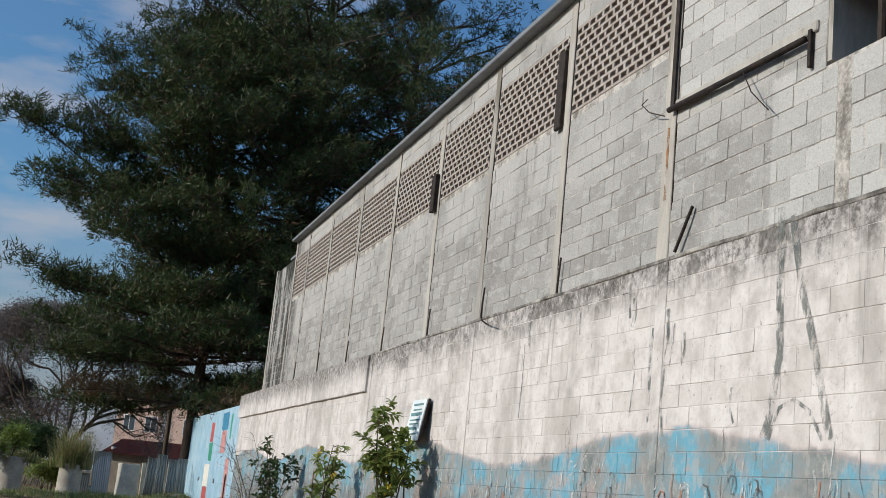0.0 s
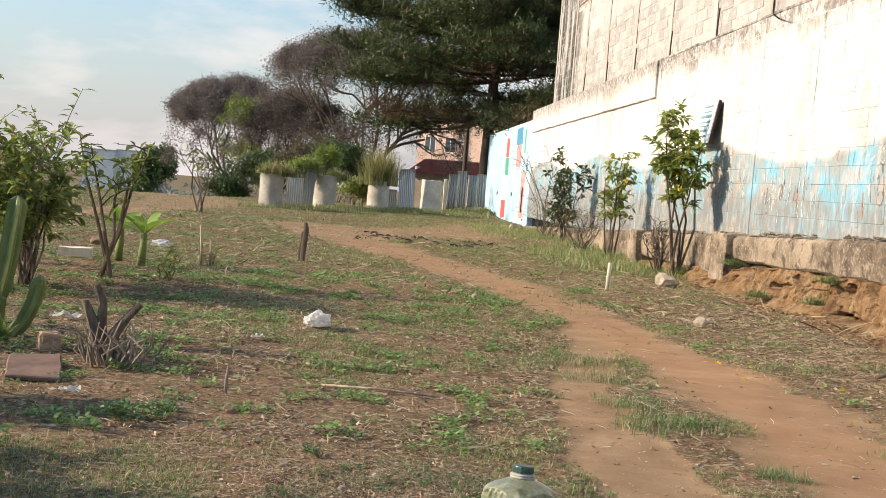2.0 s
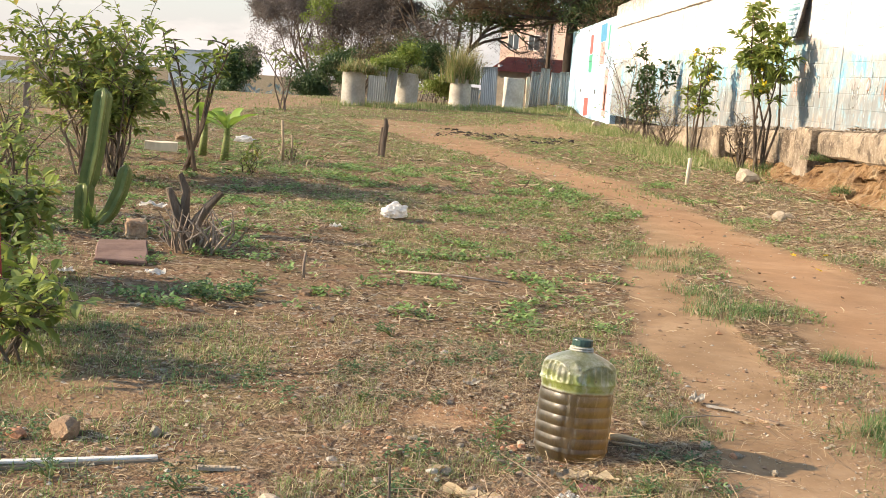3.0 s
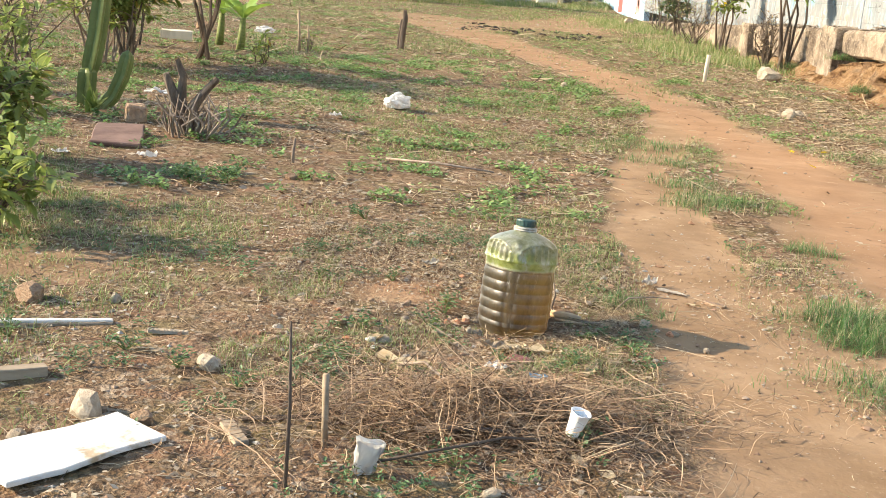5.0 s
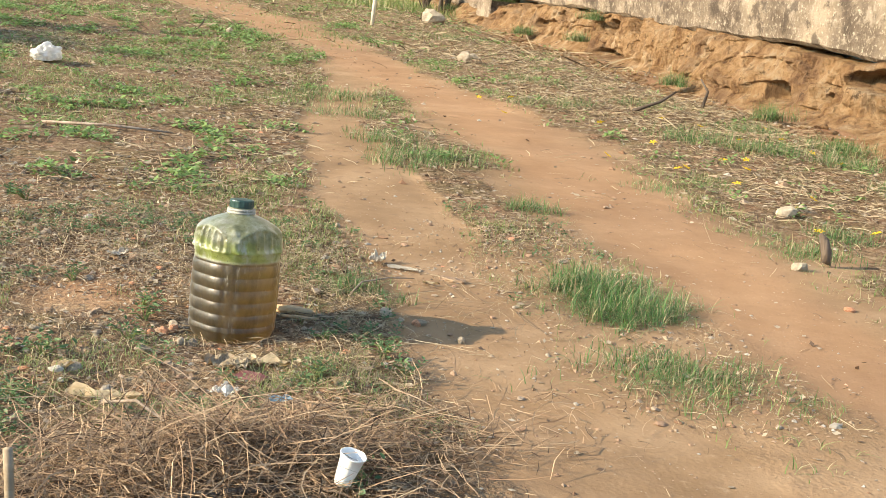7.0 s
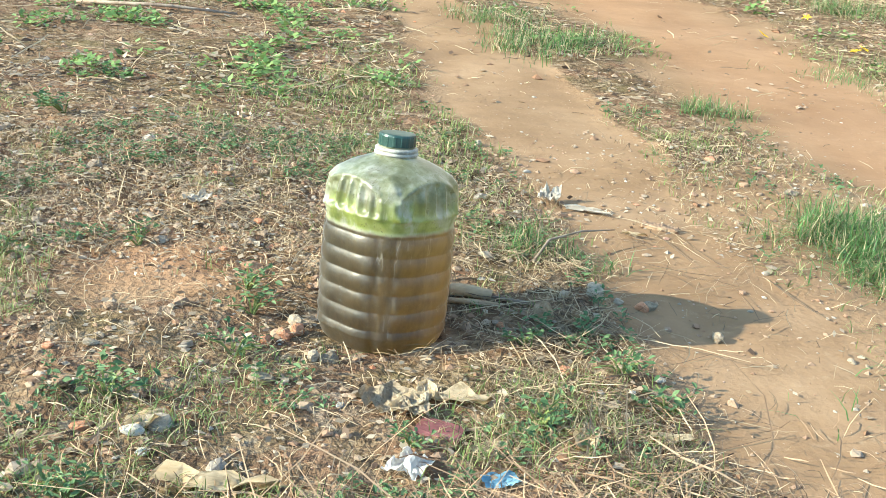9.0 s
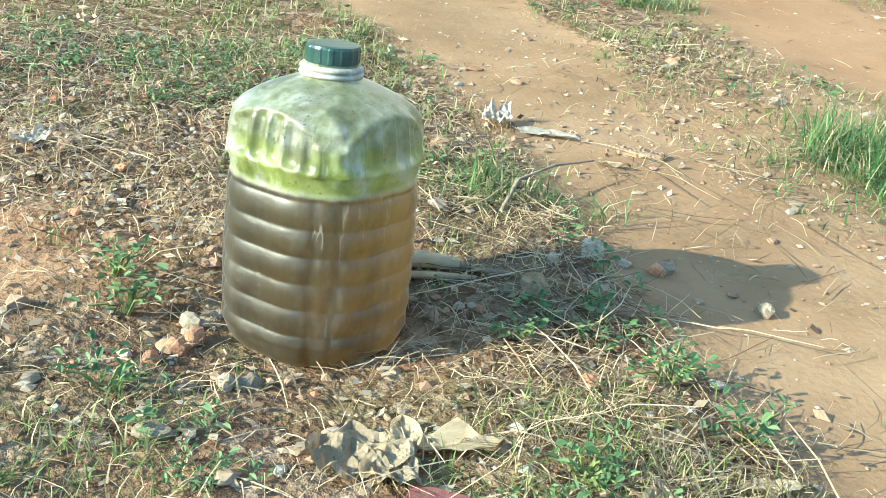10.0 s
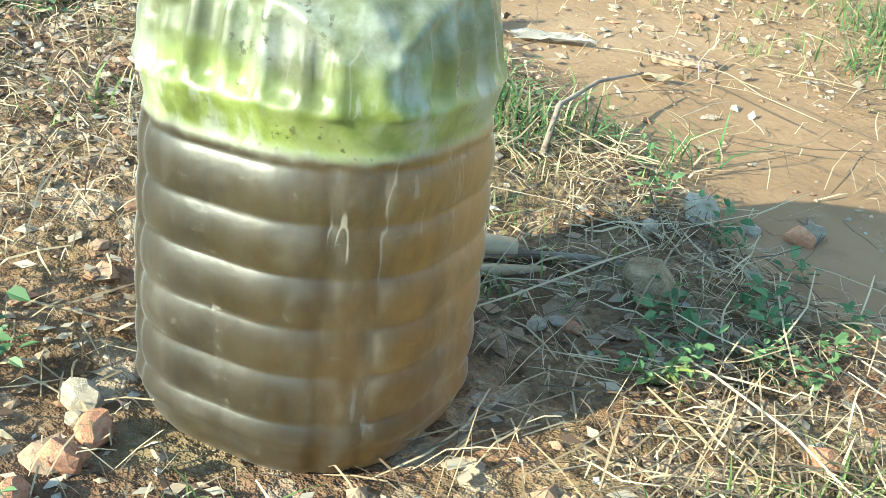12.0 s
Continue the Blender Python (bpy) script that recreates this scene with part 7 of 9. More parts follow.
for i, (x, y, s, m, lab) in enumerate([
        (0.676, 3.010, 0.018, M_BRICK, "small orange brick chip in shadow"), (0.655, 3.022, 0.014, M_PALE, "small white pebble in shadow"), (0.905, 3.085, 0.020, M_PALE, "small pale stone in shadow"), (0.72, 2.82, 0.024, M_BRICK, "orange brick chip among straw"), (0.86, 2.80, 0.022, M_CHIPWHITE, "whitish rubble chip among straw"), (-0.001, 2.912, 0.018, M_BRICK, "broken orange brick lump in the weeds"), (0.055, 2.913, 0.022, M_PALE, "flat pale stone among weeds"), (0.078, 3.092, 0.020, M_PALE, "flat beige stone on bare earth"),
        (0.08, 3.05, 0.024, M_BROWNSTONE, "tan broken clod on bare earth"), (0.059, 2.982, 0.011, M_BROWNSTONE, "small tan clod on earth"), (0.067, 2.946, 0.015, M_PALE, "small beige stone among weeds"),
        (0.022, 2.806, 0.029, M_BROWNSTONE, "flat brown stone among weeds"), (-0.006, 2.83, 0.016, M_PALE, "small beige stone among weeds"), (0.049, 2.707, 0.025, M_BRICK, "reddish broken brick lump in the weeds"),
        (0.023, 2.68, 0.018, M_BROWNSTONE, "tan clod among weeds"), (0.05, 2.789, 0.018, M_STONE, "grey stone among weeds"), (0.111, 2.668, 0.030, M_CHIPWHITE, "whitish broken rubble piece"),
        (0.144, 2.689, 0.034, M_PALE, "flat beige mortar piece"), (0.125, 2.629, 0.018, M_CHIPWHITE, "whitish rubble chip on earth"), (0.333, 3.438, 0.020, M_BRICK, "broken orange brick piece in turf"), (0.344, 3.336, 0.016, M_BRICK, "orange brick crumb on bare earth"),
        (0.26, 3.308, 0.020, M_BRICK, "broken orange brick piece on bare earth"), (0.28, 2.811, 0.032, M_STONE, "flat grey stone flake"), (0.31, 2.803, 0.014, M_PALE, "small pointed pale stone"),
        (0.347, 3.022, 0.015, M_PALE, "small beige stone beside the bottle"), (1.209, 2.85, 0.016, M_PALE, "pale pebble on the trodden path"), (1.235, 2.865, 0.013, M_PALE, "pale pebble on the trodden path"), (1.225, 2.83, 0.011, M_STONE, "grey pebble on the trodden path"),
        (1.446, 2.033, 0.012, M_BROWNSTONE, "brown pebble on the trodden path"), (1.42, 2.05, 0.012, M_PALE, "pale pebble on the trodden path"), (1.38, 2.06, 0.013, M_BROWNSTONE, "brown pebble on the trodden path"), (2.273, 3.235, 0.035, M_BRICK, "pale orange brick piece on the path"),
        (0.086, 1.922, 0.028, M_BROWNSTONE, "dark brown clod beside a stake"), (0.419, 1.84, 0.036, M_PALE, "rounded beige stone in the straw")]):
    stone(x, y, s * 0.55, i + 51, lab, m, flat=0.5)


def crumpled(x, y, w, h, seed, mat, label, name, category, subdiv=3, rough_=0.55):
    bm = bmesh.new()
    bmesh.ops.create_icosphere(bm, subdivisions=subdiv, radius=1)
    for v in bm.verts:
        p = v.co * 2.2 + Vector((seed, 0, 0))
        v.co *= 1 + rough_ * noise.noise(p) + rough_ * 0.6 * (0.4 - abs(noise.noise(p * 1.9))) + rough_ * 0.3 * (0.3 - abs(noise.noise(p * 4.3)))
        v.co.z = max(v.co.z, -0.55)
    m = pose(x, y, gz(x, y) + h * 0.45, 0, 0, seed * 50) @ Matrix.Diagonal((w / 2, w * 0.38, h * 0.6, 1))
    return tagged(part(name, bm, mat, None, "", m), label, category)


def film_mat():
    s = Shader("white_plastic_film", 0.35, 0.5)
    s.colour(s.ramp(s.noise(s.local(), 3, 5), (0.3, (0.74, 0.73, 0.70)), (0.7, (0.86, 0.855, 0.835)))).thin(0.35)
    s.bump(s.noise(s.local(), 4, 3, 0.6), 0.3, 0.1)
    return s.mat


M_FILM = film_mat()
M_PAPER = plain_mat("greyish_paper", (0.52, 0.47, 0.40), (0.68, 0.64, 0.57), 20, 0.85, 0.4, 0.003)
M_TISSUE = plain_mat("dirty_paper", (0.33, 0.265, 0.185), (0.50, 0.42, 0.315), 3, 0.9, 0.4, 0.1)
crumpled(-0.2, 7.95, 0.18, 0.10, 1, M_FILM, "crumpled white plastic bag on the turf", "plastic_bag", "bag", 4, 0.38)
crumpled(-2.39, 15.0, 0.22, 0.08, 4, M_FILM, "white plastic bag lying in the turf", "plastic_bag", "bag")


def scrap(x, y, a, b, h, yaw, seed, mat, label, name="litter", category="litter"):
    """A thin crumpled sheet of paper or film with folded corners."""
    bm, n = bmesh.new(), 10
    grid = []
    for i in range(n + 1):
        row = []
        for j in range(n + 1):
            u, v = i / n - 0.5, j / n - 0.5
            q = Vector((u * 2.4, v * 2.4, seed * 3.7))
            w = 1 + 0.35 * noise.noise(Vector((math.atan2(v, u) * 1.3, seed, 0)))
            row.append(bm.verts.new((u * a * w, v * b * w, h * (0.25 + 0.9 * abs(noise.noise(q)) + 0.45 * abs(noise.noise(q * 2.3)) + 0.5 * max(0.0, abs(u) - 0.3)))))
        grid.append(row)
    for p, q in zip(grid, grid[1:]):
        for j in range(n):
            bm.faces.new((p[j], p[j + 1], q[j + 1], q[j]))
    bmesh.ops.solidify(bm, geom=bm.faces[:], thickness=0.0008)
    return tagged(part(name, bm, mat, None, "", pose(x, y, gz(x, y), 0, 0, yaw)), label, category)


def bent_leaf(x, y, ln, w, yaw, seed, mat, label, name="dry_leaf", category="leaf", lift=0.006):
    bm, n, k = bmesh.new(), 8, 4
    grid = []
    for i in range(n + 1):
        t = i / n
        half = w / 2 * math.sin(math.pi * min(1, 0.12 + 0.88 * t)) ** 0.6
        grid.append([bm.verts.new(((t - 0.5) * ln, half * (2 * j / k - 1), lift + 0.25 * w * (2 * j / k - 1) ** 2 + 0.012 * ln / 0.06 * noise.noise(Vector((t * 3, j, seed))))) for j in range(k + 1)])
    for a, b in zip(grid, grid[1:]):
        for j in range(k):
            bm.faces.new((a[j], a[j + 1], b[j + 1], b[j]))
    bmesh.ops.solidify(bm, geom=bm.faces[:], thickness=0.0012)
    return tagged(part(name, bm, mat, None, "", pose(x, y, gz(x, y), 0, 0, yaw), smooth=True), label, category)


M_CORN = plain_mat("papery_husk", (0.50, 0.40, 0.26), (0.68, 0.58, 0.42), 30, 0.85, 0.5, 0.003, stretch=(0.15, 1, 1))
bent_leaf(0.54, 2.735, 0.085, 0.034, -12, 1, M_CORN, "papery beige dead leaf lying flat")
bent_leaf(0.47, 2.72, 0.07, 0.03, 30, 2, M_CORN, "curled beige dead leaf")
bent_leaf(0.50, 2.765, 0.05, 0.03, 80, 3, M_CORN, "curled beige dead leaf")
bent_leaf(0.13, 2.69, 0.06, 0.028, 40, 4, M_CORN, "curled beige dead leaf")
bent_leaf(0.62, 2.0, 0.12, 0.022, -35, 5, M_CORN, "long dry husk in the straw")
bent_leaf(1.06, 3.40, 0.05, 0.014, -30, 6, M_CORN, "pale dry husk strip")
bent_leaf(0.75, 2.70, 0.066, 0.016, 8, 7, M_PALE, "narrow white plastic sliver", "plastic_sliver", "litter", 0.010)


def chip(x, y, z, a, b, c, yaw, tilt, mat, label, name, category, seed=0, bev=0.002):
    bm = box_bm(-a / 2, -b / 2, 0, a / 2, b / 2, c, min(bev, c * 0.3))
    bmesh.ops.subdivide_edges(bm, edges=[e for e in bm.edges if e.calc_length() > max(a, b) * 0.5], cuts=5)
    roughen(bm, min(a, b) * 0.05, 2.5 / max(a, b), seed)
    return tagged(part(name, bm, mat, None, "", pose(x, y, gz(x, y) + z, tilt, tilt * 0.4, yaw)), label, category)


M_PURPLE = plain_mat("plum_tile", (0.14, 0.05, 0.05), (0.24, 0.095, 0.095), 30, 0.5, 0.3, 0.002)
M_CHALK = plain_mat("flaking_white_paint", (0.62, 0.58, 0.52), (0.80, 0.78, 0.73), 9, 0.7, 0.5, 0.003, stain=(0.36, 0.27, 0.185))
M_BOARD = plain_mat("peeling_white_board", (0.70, 0.66, 0.59), (0.84, 0.82, 0.78), 14, 0.6, 0.5, 0.004, stain=(0.45, 0.34, 0.22))
chip(0.492, 2.655, 0.002, 0.060, 0.036, 0.0035, -32, 8, M_PURPLE, "broken plum-red tile shard", "tile_shard", "tile")
M_BLUEFILM = plain_mat("light_blue_plastic", (0.20, 0.42, 0.58), (0.34, 0.56, 0.68), 20, 0.4, 0.3, 0.003)
for x, y, a, b, h, yaw, m, lab in [
        (0.80, 6.75, 0.09, 0.06, 0.03, 20, M_TISSUE, "small grey crumpled litter"), (-0.52, 7.1, 0.07, 0.05, 0.04, 60, M_FILM, "small white plastic scrap"), (-1.15, 5.14, 0.085, 0.06, 0.04, 15, M_FILM, "white crumpled plastic scrap"),
        (-1.52, 5.05, 0.07, 0.05, 0.025, 40, M_FILM, "white plastic scrap beside the slab"), (-1.70, 7.4, 0.15, 0.09, 0.05, 10, M_FILM, "white plastic scrap behind the cactus"), (0.945, 3.60, 0.055, 0.045, 0.04, 70, M_PAPER, "upright crumpled dirty paper tissue"),
        (1.02, 3.545, 0.085, 0.024, 0.012, -28, M_PAPER, "flattened dirty paper strip"), (0.225, 3.525, 0.052, 0.036, 0.022, 25, M_PAPER, "small crushed pale paper box"), (0.44, 2.75, 0.075, 0.06, 0.026, 35, M_TISSUE, "crumpled papery dead leaf heap"),
        (0.47, 2.71, 0.06, 0.04, 0.02, 80, M_TISSUE, "crumpled papery dead leaf"), (0.62, 3.37, 0.032, 0.024, 0.012, 12, M_FILM, "white plastic crumb"), (0.433, 2.564, 0.055, 0.045, 0.028, 50, M_FILM, "crumpled clear plastic scrap in litter"), (0.536, 2.525, 0.045, 0.03, 0.012, 5, M_BLUEFILM, "light blue plastic scrap in litter")]:
    scrap(x, y, a, b, h, yaw, x * 3 + y, m, lab)
bent_leaf(0.205, 2.567, 0.15, 0.035, -8, 8, M_CORN, "long beige dead husk lying flat")
bent_leaf(0.671, 2.602, 0.05, 0.034, 60, 9, M_CORN, "curled brown dead leaf")
bent_leaf(0.798, 2.615, 0.06, 0.02, -15, 10, M_CORN, "beige dead husk beside a weed")
chip(1.135, 3.45, 0.0, 0.075, 0.022, 0.010, -30, 3, M_BROWNSTONE, "flat brown tile chip on the path", "tile_shard", "tile")
chip(-0.385, 1.84, 0.012, 0.35, 0.155, 0.012, 54, 2.5, M_BOARD, "white-painted chipboard panel, peeling and chipped", "white_board", "board", 3)
chip(-0.80, 2.575, 0.012, 0.54, 0.018, 0.008, 21, 2, M_CHALK, "narrow white-painted wooden strip", "wood_strip", "board", 4)
chip(-0.80, 2.57, 0.0, 0.54, 0.022, 0.012, 21, 0, M_TIMBER, "bare underside strip of weathered wood", "wood_strip", "board", 5)
chip(-0.93, 2.42, 0.01, 0.10, 0.07, 0.004, 10, 8, M_CHALK, "white flaking board scrap", "board_scrap", "board", 6)
chip(-0.90, 2.50, 0.012, 0.06, 0.03, 0.004, 60, 10, M_CHALK, "small white board scrap", "board_scrap", "board", 7)
chip(-0.10, 2.01, 0.0, 0.11, 0.03, 0.014, -62, 3, M_TIMBER, "short weathered wood offcut", "wood_offcut", "wood", 8)
chip(-0.66, 2.19, 0.0, 0.22, 0.03, 0.025, 35, 4, M_TIMBER, "weathered wooden batten in the weeds", "wood_offcut", "wood", 9)
chip(0.72, 1.86, 0.0, 0.10, 0.04, 0.014, 10, 3, M_DEADWOOD, "short weathered wood offcut", "wood_offcut", "wood", 10)
chip(-0.385, 2.585, 0.0, 0.10, 0.012, 0.012, 8, 2, M_STONE, "grey plastic tube piece", "tube_piece", "litter", 11)


def stick(pts, radii, label, name="stick", category="stick", mat=None, sides=8):
    base = Vector(pts[0])
    z0 = gz(base.x, base.y)
    loc = [Vector(p) - Vector((base.x, base.y, 0)) for p in pts]
    bm = tube_bm(loc, radii, sides)
    return tagged(part(name, roughen(bm, radii[0] * 0.3, 30), mat or M_DEADWOOD, None, "", pose(base.x, base.y, z0), smooth=True), label, category)


stick([(0.60, 3.135, 0.010), (0.645, 3.118, 0.011), (0.685, 3.10, 0.010)], [0.010, 0.011, 0.0085], "short broken tan branch behind the bottle", mat=M_BRANCH)
stick([(0.61, 3.105, 0.006), (0.66, 3.09, 0.006), (0.70, 3.08, 0.005)], [0.005, 0.005, 0.003], "split pale wood piece behind the bottle", mat=M_BRANCH)
stick([(0.67, 3.11, 0.006), (0.73, 3.075, 0.008), (0.80, 3.03, 0.006)], [0.0035, 0.003, 0.002], "thin brown twig behind the bottle", "twig", "twig")
stick([(0.80, 3.24, 0.004), (0.84, 3.28, 0.03), (0.92, 3.33, 0.028), (1.0, 3.36, 0.02)], [0.003, 0.0025, 0.002, 0.001], "thin dark dry twig")
stick([(0.60, 3.17, 0.005), (0.61, 3.18, 0.05), (0.60, 3.2, 0.09)], [0.004, 0.003, 0.002], "thin upright twig behind the bottle")
stick([(0.085, 1.995, -0.02), (0.082, 1.995, 0.07), (0.078, 1.99, 0.15)], [0.0075, 0.007, 0.0065], "short upright wooden stake", "stake", "stake", M_TIMBER)
stick([(0.04, 1.78, -0.02), (0.038, 1.79, 0.15), (0.030, 1.80, 0.31)], [0.004, 0.0035, 0.002], "thin upright dry twig", "twig", "twig", M_BARK)
stick([(-0.10, 2.09, 0.008), (0.05, 2.13, 0.012), (0.22, 2.21, 0.010)], [0.006, 0.006, 0.004], "thin brown stick lying on the ground", mat=M_BARK)
stick([(0.26, 2.06, 0.03), (0.36, 2.075, 0.035), (0.48, 2.10, 0.03)], [0.006, 0.0065, 0.006], "brown stick lying on the straw", mat=M_BARK)
stick([(0.13, 1.86, 0.01), (0.30, 1.90, 0.045), (0.44, 1.99, 0.05), (0.52, 2.05, 0.03)], [0.0035, 0.0033, 0.003, 0.002], "long thin dark twig over the straw", "twig", "twig", M_BARK)
stick([(0.20, 2.50, 0.02), (0.26, 2.38, 0.07), (0.34, 2.27, 0.05)], [0.003, 0.003, 0.002], "thin dark twig over the straw", "twig", "twig")
stick([(-0.52, 5.42, 0.0), (-0.52, 5.42, 0.06), (-0.515, 5.42, 0.12)], [0.008, 0.008, 0.006], "short cut stem standing in the turf", "stake", "stake")
stick([(-0.1, 5.75, 0.01), (0.2, 5.7, 0.015), (0.45, 5.62, 0.01)], [0.006, 0.006, 0.004], "thin stick lying in the turf")
stick([(2.806, 13.03, -0.03), (2.81, 13.03, 0.15), (2.815, 13.03, 0.30)], [0.022, 0.022, 0.020], "pale short wooden stake in the grass", "stake", "stake", M_POST)
stick([(-1.54, 12.3, -0.03), (-1.55, 12.3, 0.2), (-1.57, 12.3, 0.42)], [0.016, 0.014, 0.013], "thin pale stake in the turf", "stake", "stake", M_TIMBER)
stick([(-1.46, 12.35, -0.03), (-1.46, 12.35, 0.15), (-1.47, 12.35, 0.27)], [0.013, 0.012, 0.01], "short thin stake in the turf", "stake", "stake", M_TIMBER)
stick([(3.42, 4.70, 0.02), (3.62, 4.86, 0.16), (3.95, 5.12, 0.40), (4.2, 5.3, 0.58)], [0.020, 0.018, 0.017, 0.016], "pale wooden tool handle leaning on the bank", "tool_handle", "handle", M_TIMBER)
stick([(5.1, 8.35, 0.86), (5.06, 8.25, 0.98), (4.95, 8.05, 1.06), (4.9, 7.85, 1.05)], [0.014, 0.012, 0.009, 0.005], "bare dark twig lying on the footing", "twig", "twig", M_BARK)
stick([(3.3, 7.2, 0.02), (3.5, 7.25, 0.08), (3.62, 7.3, 0.14)], [0.012, 0.01, 0.006], "short dark root stub", mat=M_BARK)
stick([(4.05, 7.75, 0.02), (4.10, 7.8, 0.12), (4.06, 7.85, 0.2)], [0.013, 0.010, 0.006], "dark broken root on the bank", mat=M_BARK)


def root_chunk():
    ob = tagged(part("root_chunk", roughen(tube_bm([(0, 0, 0.11), (0.02, 0, 0.09), (0.03, -0.005, 0.05), (0.035, 0, 0.02), (0.06, 0.01, 0.004)], [0.007, 0.016, 0.019, 0.014, 0.006], 9), 0.006, 30), M_BARK, None, "",
                     pose(2.47, 3.74, gz(2.47, 3.74)), smooth=True), "grey horn-shaped root stump in the grass", "root")
    return ob


root_chunk()


def cup(x, y, z, tilt, yaw, label):
    ob = thing("plastic_cup", pose(x, y, gz(x, y) + z, tilt, 12, yaw) @ Matrix.Scale(0.68, 4), label, "cup")
    bm = bmesh.new()
    prof = [(0.021, 0), (0.0215, 0.004), (0.026, 0.04), (0.0305, 0.078), (0.033, 0.080), (0.0335, 0.082), (0.032, 0.083), (0.0300, 0.081), (0.0255, 0.04), (0.0205, 0.003)]
    rings = [[bm.verts.new((r * math.cos(2 * math.pi * k / 40) * (1 + 0.04 * math.sin(3 * math.pi * k / 20 + zz * 60)), r * math.sin(2 * math.pi * k / 40), zz + 0.004 * noise.noise(Vector((k * 0.2, zz * 20, 0))))) for k in range(40)] for r, zz in prof]
    for a, b in zip(rings, rings[1:]):
        for k in range(40):
            bm.faces.new((a[k], a[(k + 1) % 40], b[(k + 1) % 40], b[k]))
    bm.faces.new(list(reversed(rings[0])))
    bm.faces.new(rings[-1])
    part("body", bm, M_CUP, ob, smooth=True)
    return ob


M_CUP = plain_mat("white_cup_plastic", (0.80, 0.79, 0.76), (0.86, 0.85, 0.83), 20, 0.4, 0.05, 0.001)
cup(0.585, 2.11, 0.035, 10, 20, "white disposable plastic cup tilted in the straw")


def crushed_cup():
    bm = bmesh.new()
    rows = []
    for j in range(7):
        t = j / 6
        rows.append([bm.verts.new(((0.022 + 0.012 * t) * math.cos(a) * (1 + 0.5 * noise.noise(Vector((a, t * 2, 3)))), 0.35 * (0.022 + 0.012 * t) * math.sin(a) + 0.012 * noise.noise(Vector((a * 2, t * 3, 8))), 0.085 * t + 0.012 * noise.noise(Vector((a * 1.5, t, 1))))) for a in (2 * math.pi * k / 22 for k in range(22))])
    for a, b in zip(rows, rows[1:]):
        for k in range(22):
            bm.faces.new((a[k], a[(k + 1) % 22], b[(k + 1) % 22], b[k]))
    bmesh.ops.solidify(bm, geom=bm.faces[:], thickness=0.0008)
    tagged(part("crushed_cup", bm, M_FILM, None, "", pose(0.17, 1.87, gz(0.17, 1.87), 8, 10, 15) @ Matrix.Scale(0.85, 4), smooth=True), "crushed translucent plastic cup standing in litter", "cup")


crushed_cup()

# fallen yellow blossom beside the bank
for i in range(26):
    rr = random.Random(400 + i)
    x, y = rr.uniform(2.3, 4.2), rr.uniform(4.2, 7.6)
    bm = bmesh.new()
    for k in range(5):
        a = 2 * math.pi * k / 5
        c, s_ = math.cos(a), math.sin(a)
        vs = [bm.verts.new(p) for p in ((0, 0, 0.006), (0.012 * c - 0.006 * s_, 0.012 * s_ + 0.006 * c, 0.012), (0.026 * c, 0.026 * s_, 0.010), (0.012 * c + 0.006 * s_, 0.012 * s_ - 0.006 * c, 0.012))]
        bm.faces.new(vs)
    tagged(part("yellow_flower", bm, M_YELLOW, None, "", pose(x, y, gz(x, y) + 0.01, rr.uniform(-25, 25), rr.uniform(-25, 25), rr.uniform(0, 360))), "small fallen yellow blossom on the ground", "flower", "fallen yellow blossom")


# ---- plants and things of the plot ----
def leaf_shapes(points, dirs, mat, name, parent, seed, size, aspect=0.42, droop=0.25):
    """Single pointed leaves, folded along the midrib, that spring from twigs."""
    r = np.random.RandomState(seed)
    P, D = np.asarray(points, dtype=np.float64), np.asarray(dirs, dtype=np.float64)
    n = len(P)
    D = D / (np.linalg.norm(D, axis=1, keepdims=True) + 1e-9)
    S = np.cross(D, np.array([0, 0, 1.0]) + r.normal(0, 0.3, (n, 3)))
    S /= np.linalg.norm(S, axis=1, keepdims=True) + 1e-9
    U = np.cross(S, D)
    ln = (size * r.uniform(0.6, 1.25, n))[:, None]
    w = ln * aspect * 0.5
    base, tip = P, P + D * ln - np.array([0, 0, 1.0]) * ln * droop
    mid = P + D * ln * 0.45 - U * ln * 0.04
    m2 = P + D * ln * 0.75 - np.array([0, 0, 1.0]) * ln * droop * 0.5
    V = np.stack([base, mid - S * w + U * w * 0.35, m2 - S * w * 0.7 + U * w * 0.25, tip, m2 + S * w * 0.7 + U * w * 0.25, mid + S * w + U * w * 0.35, mid, m2], 1).reshape(-1, 3)
    b = np.arange(n)[:, None] * 8
    F = np.concatenate([b + np.array([q]) for q in ((0, 6, 1, 1), (6, 7, 2, 1), (7, 3, 2, 2), (0, 5, 6, 6), (5, 4, 7, 6), (4, 3, 7, 7))], 0)
    quads = F[F[:, 2] != F[:, 3]]
    tris = F[F[:, 2] == F[:, 3]][:, :3]
    tri = np.concatenate([tris, quads[:, [0, 1, 2]], quads[:, [0, 2, 3]]], 0)
    return tagged(linked(name, raw_mesh(name, V, tri, mat), parent), kind="stuff")


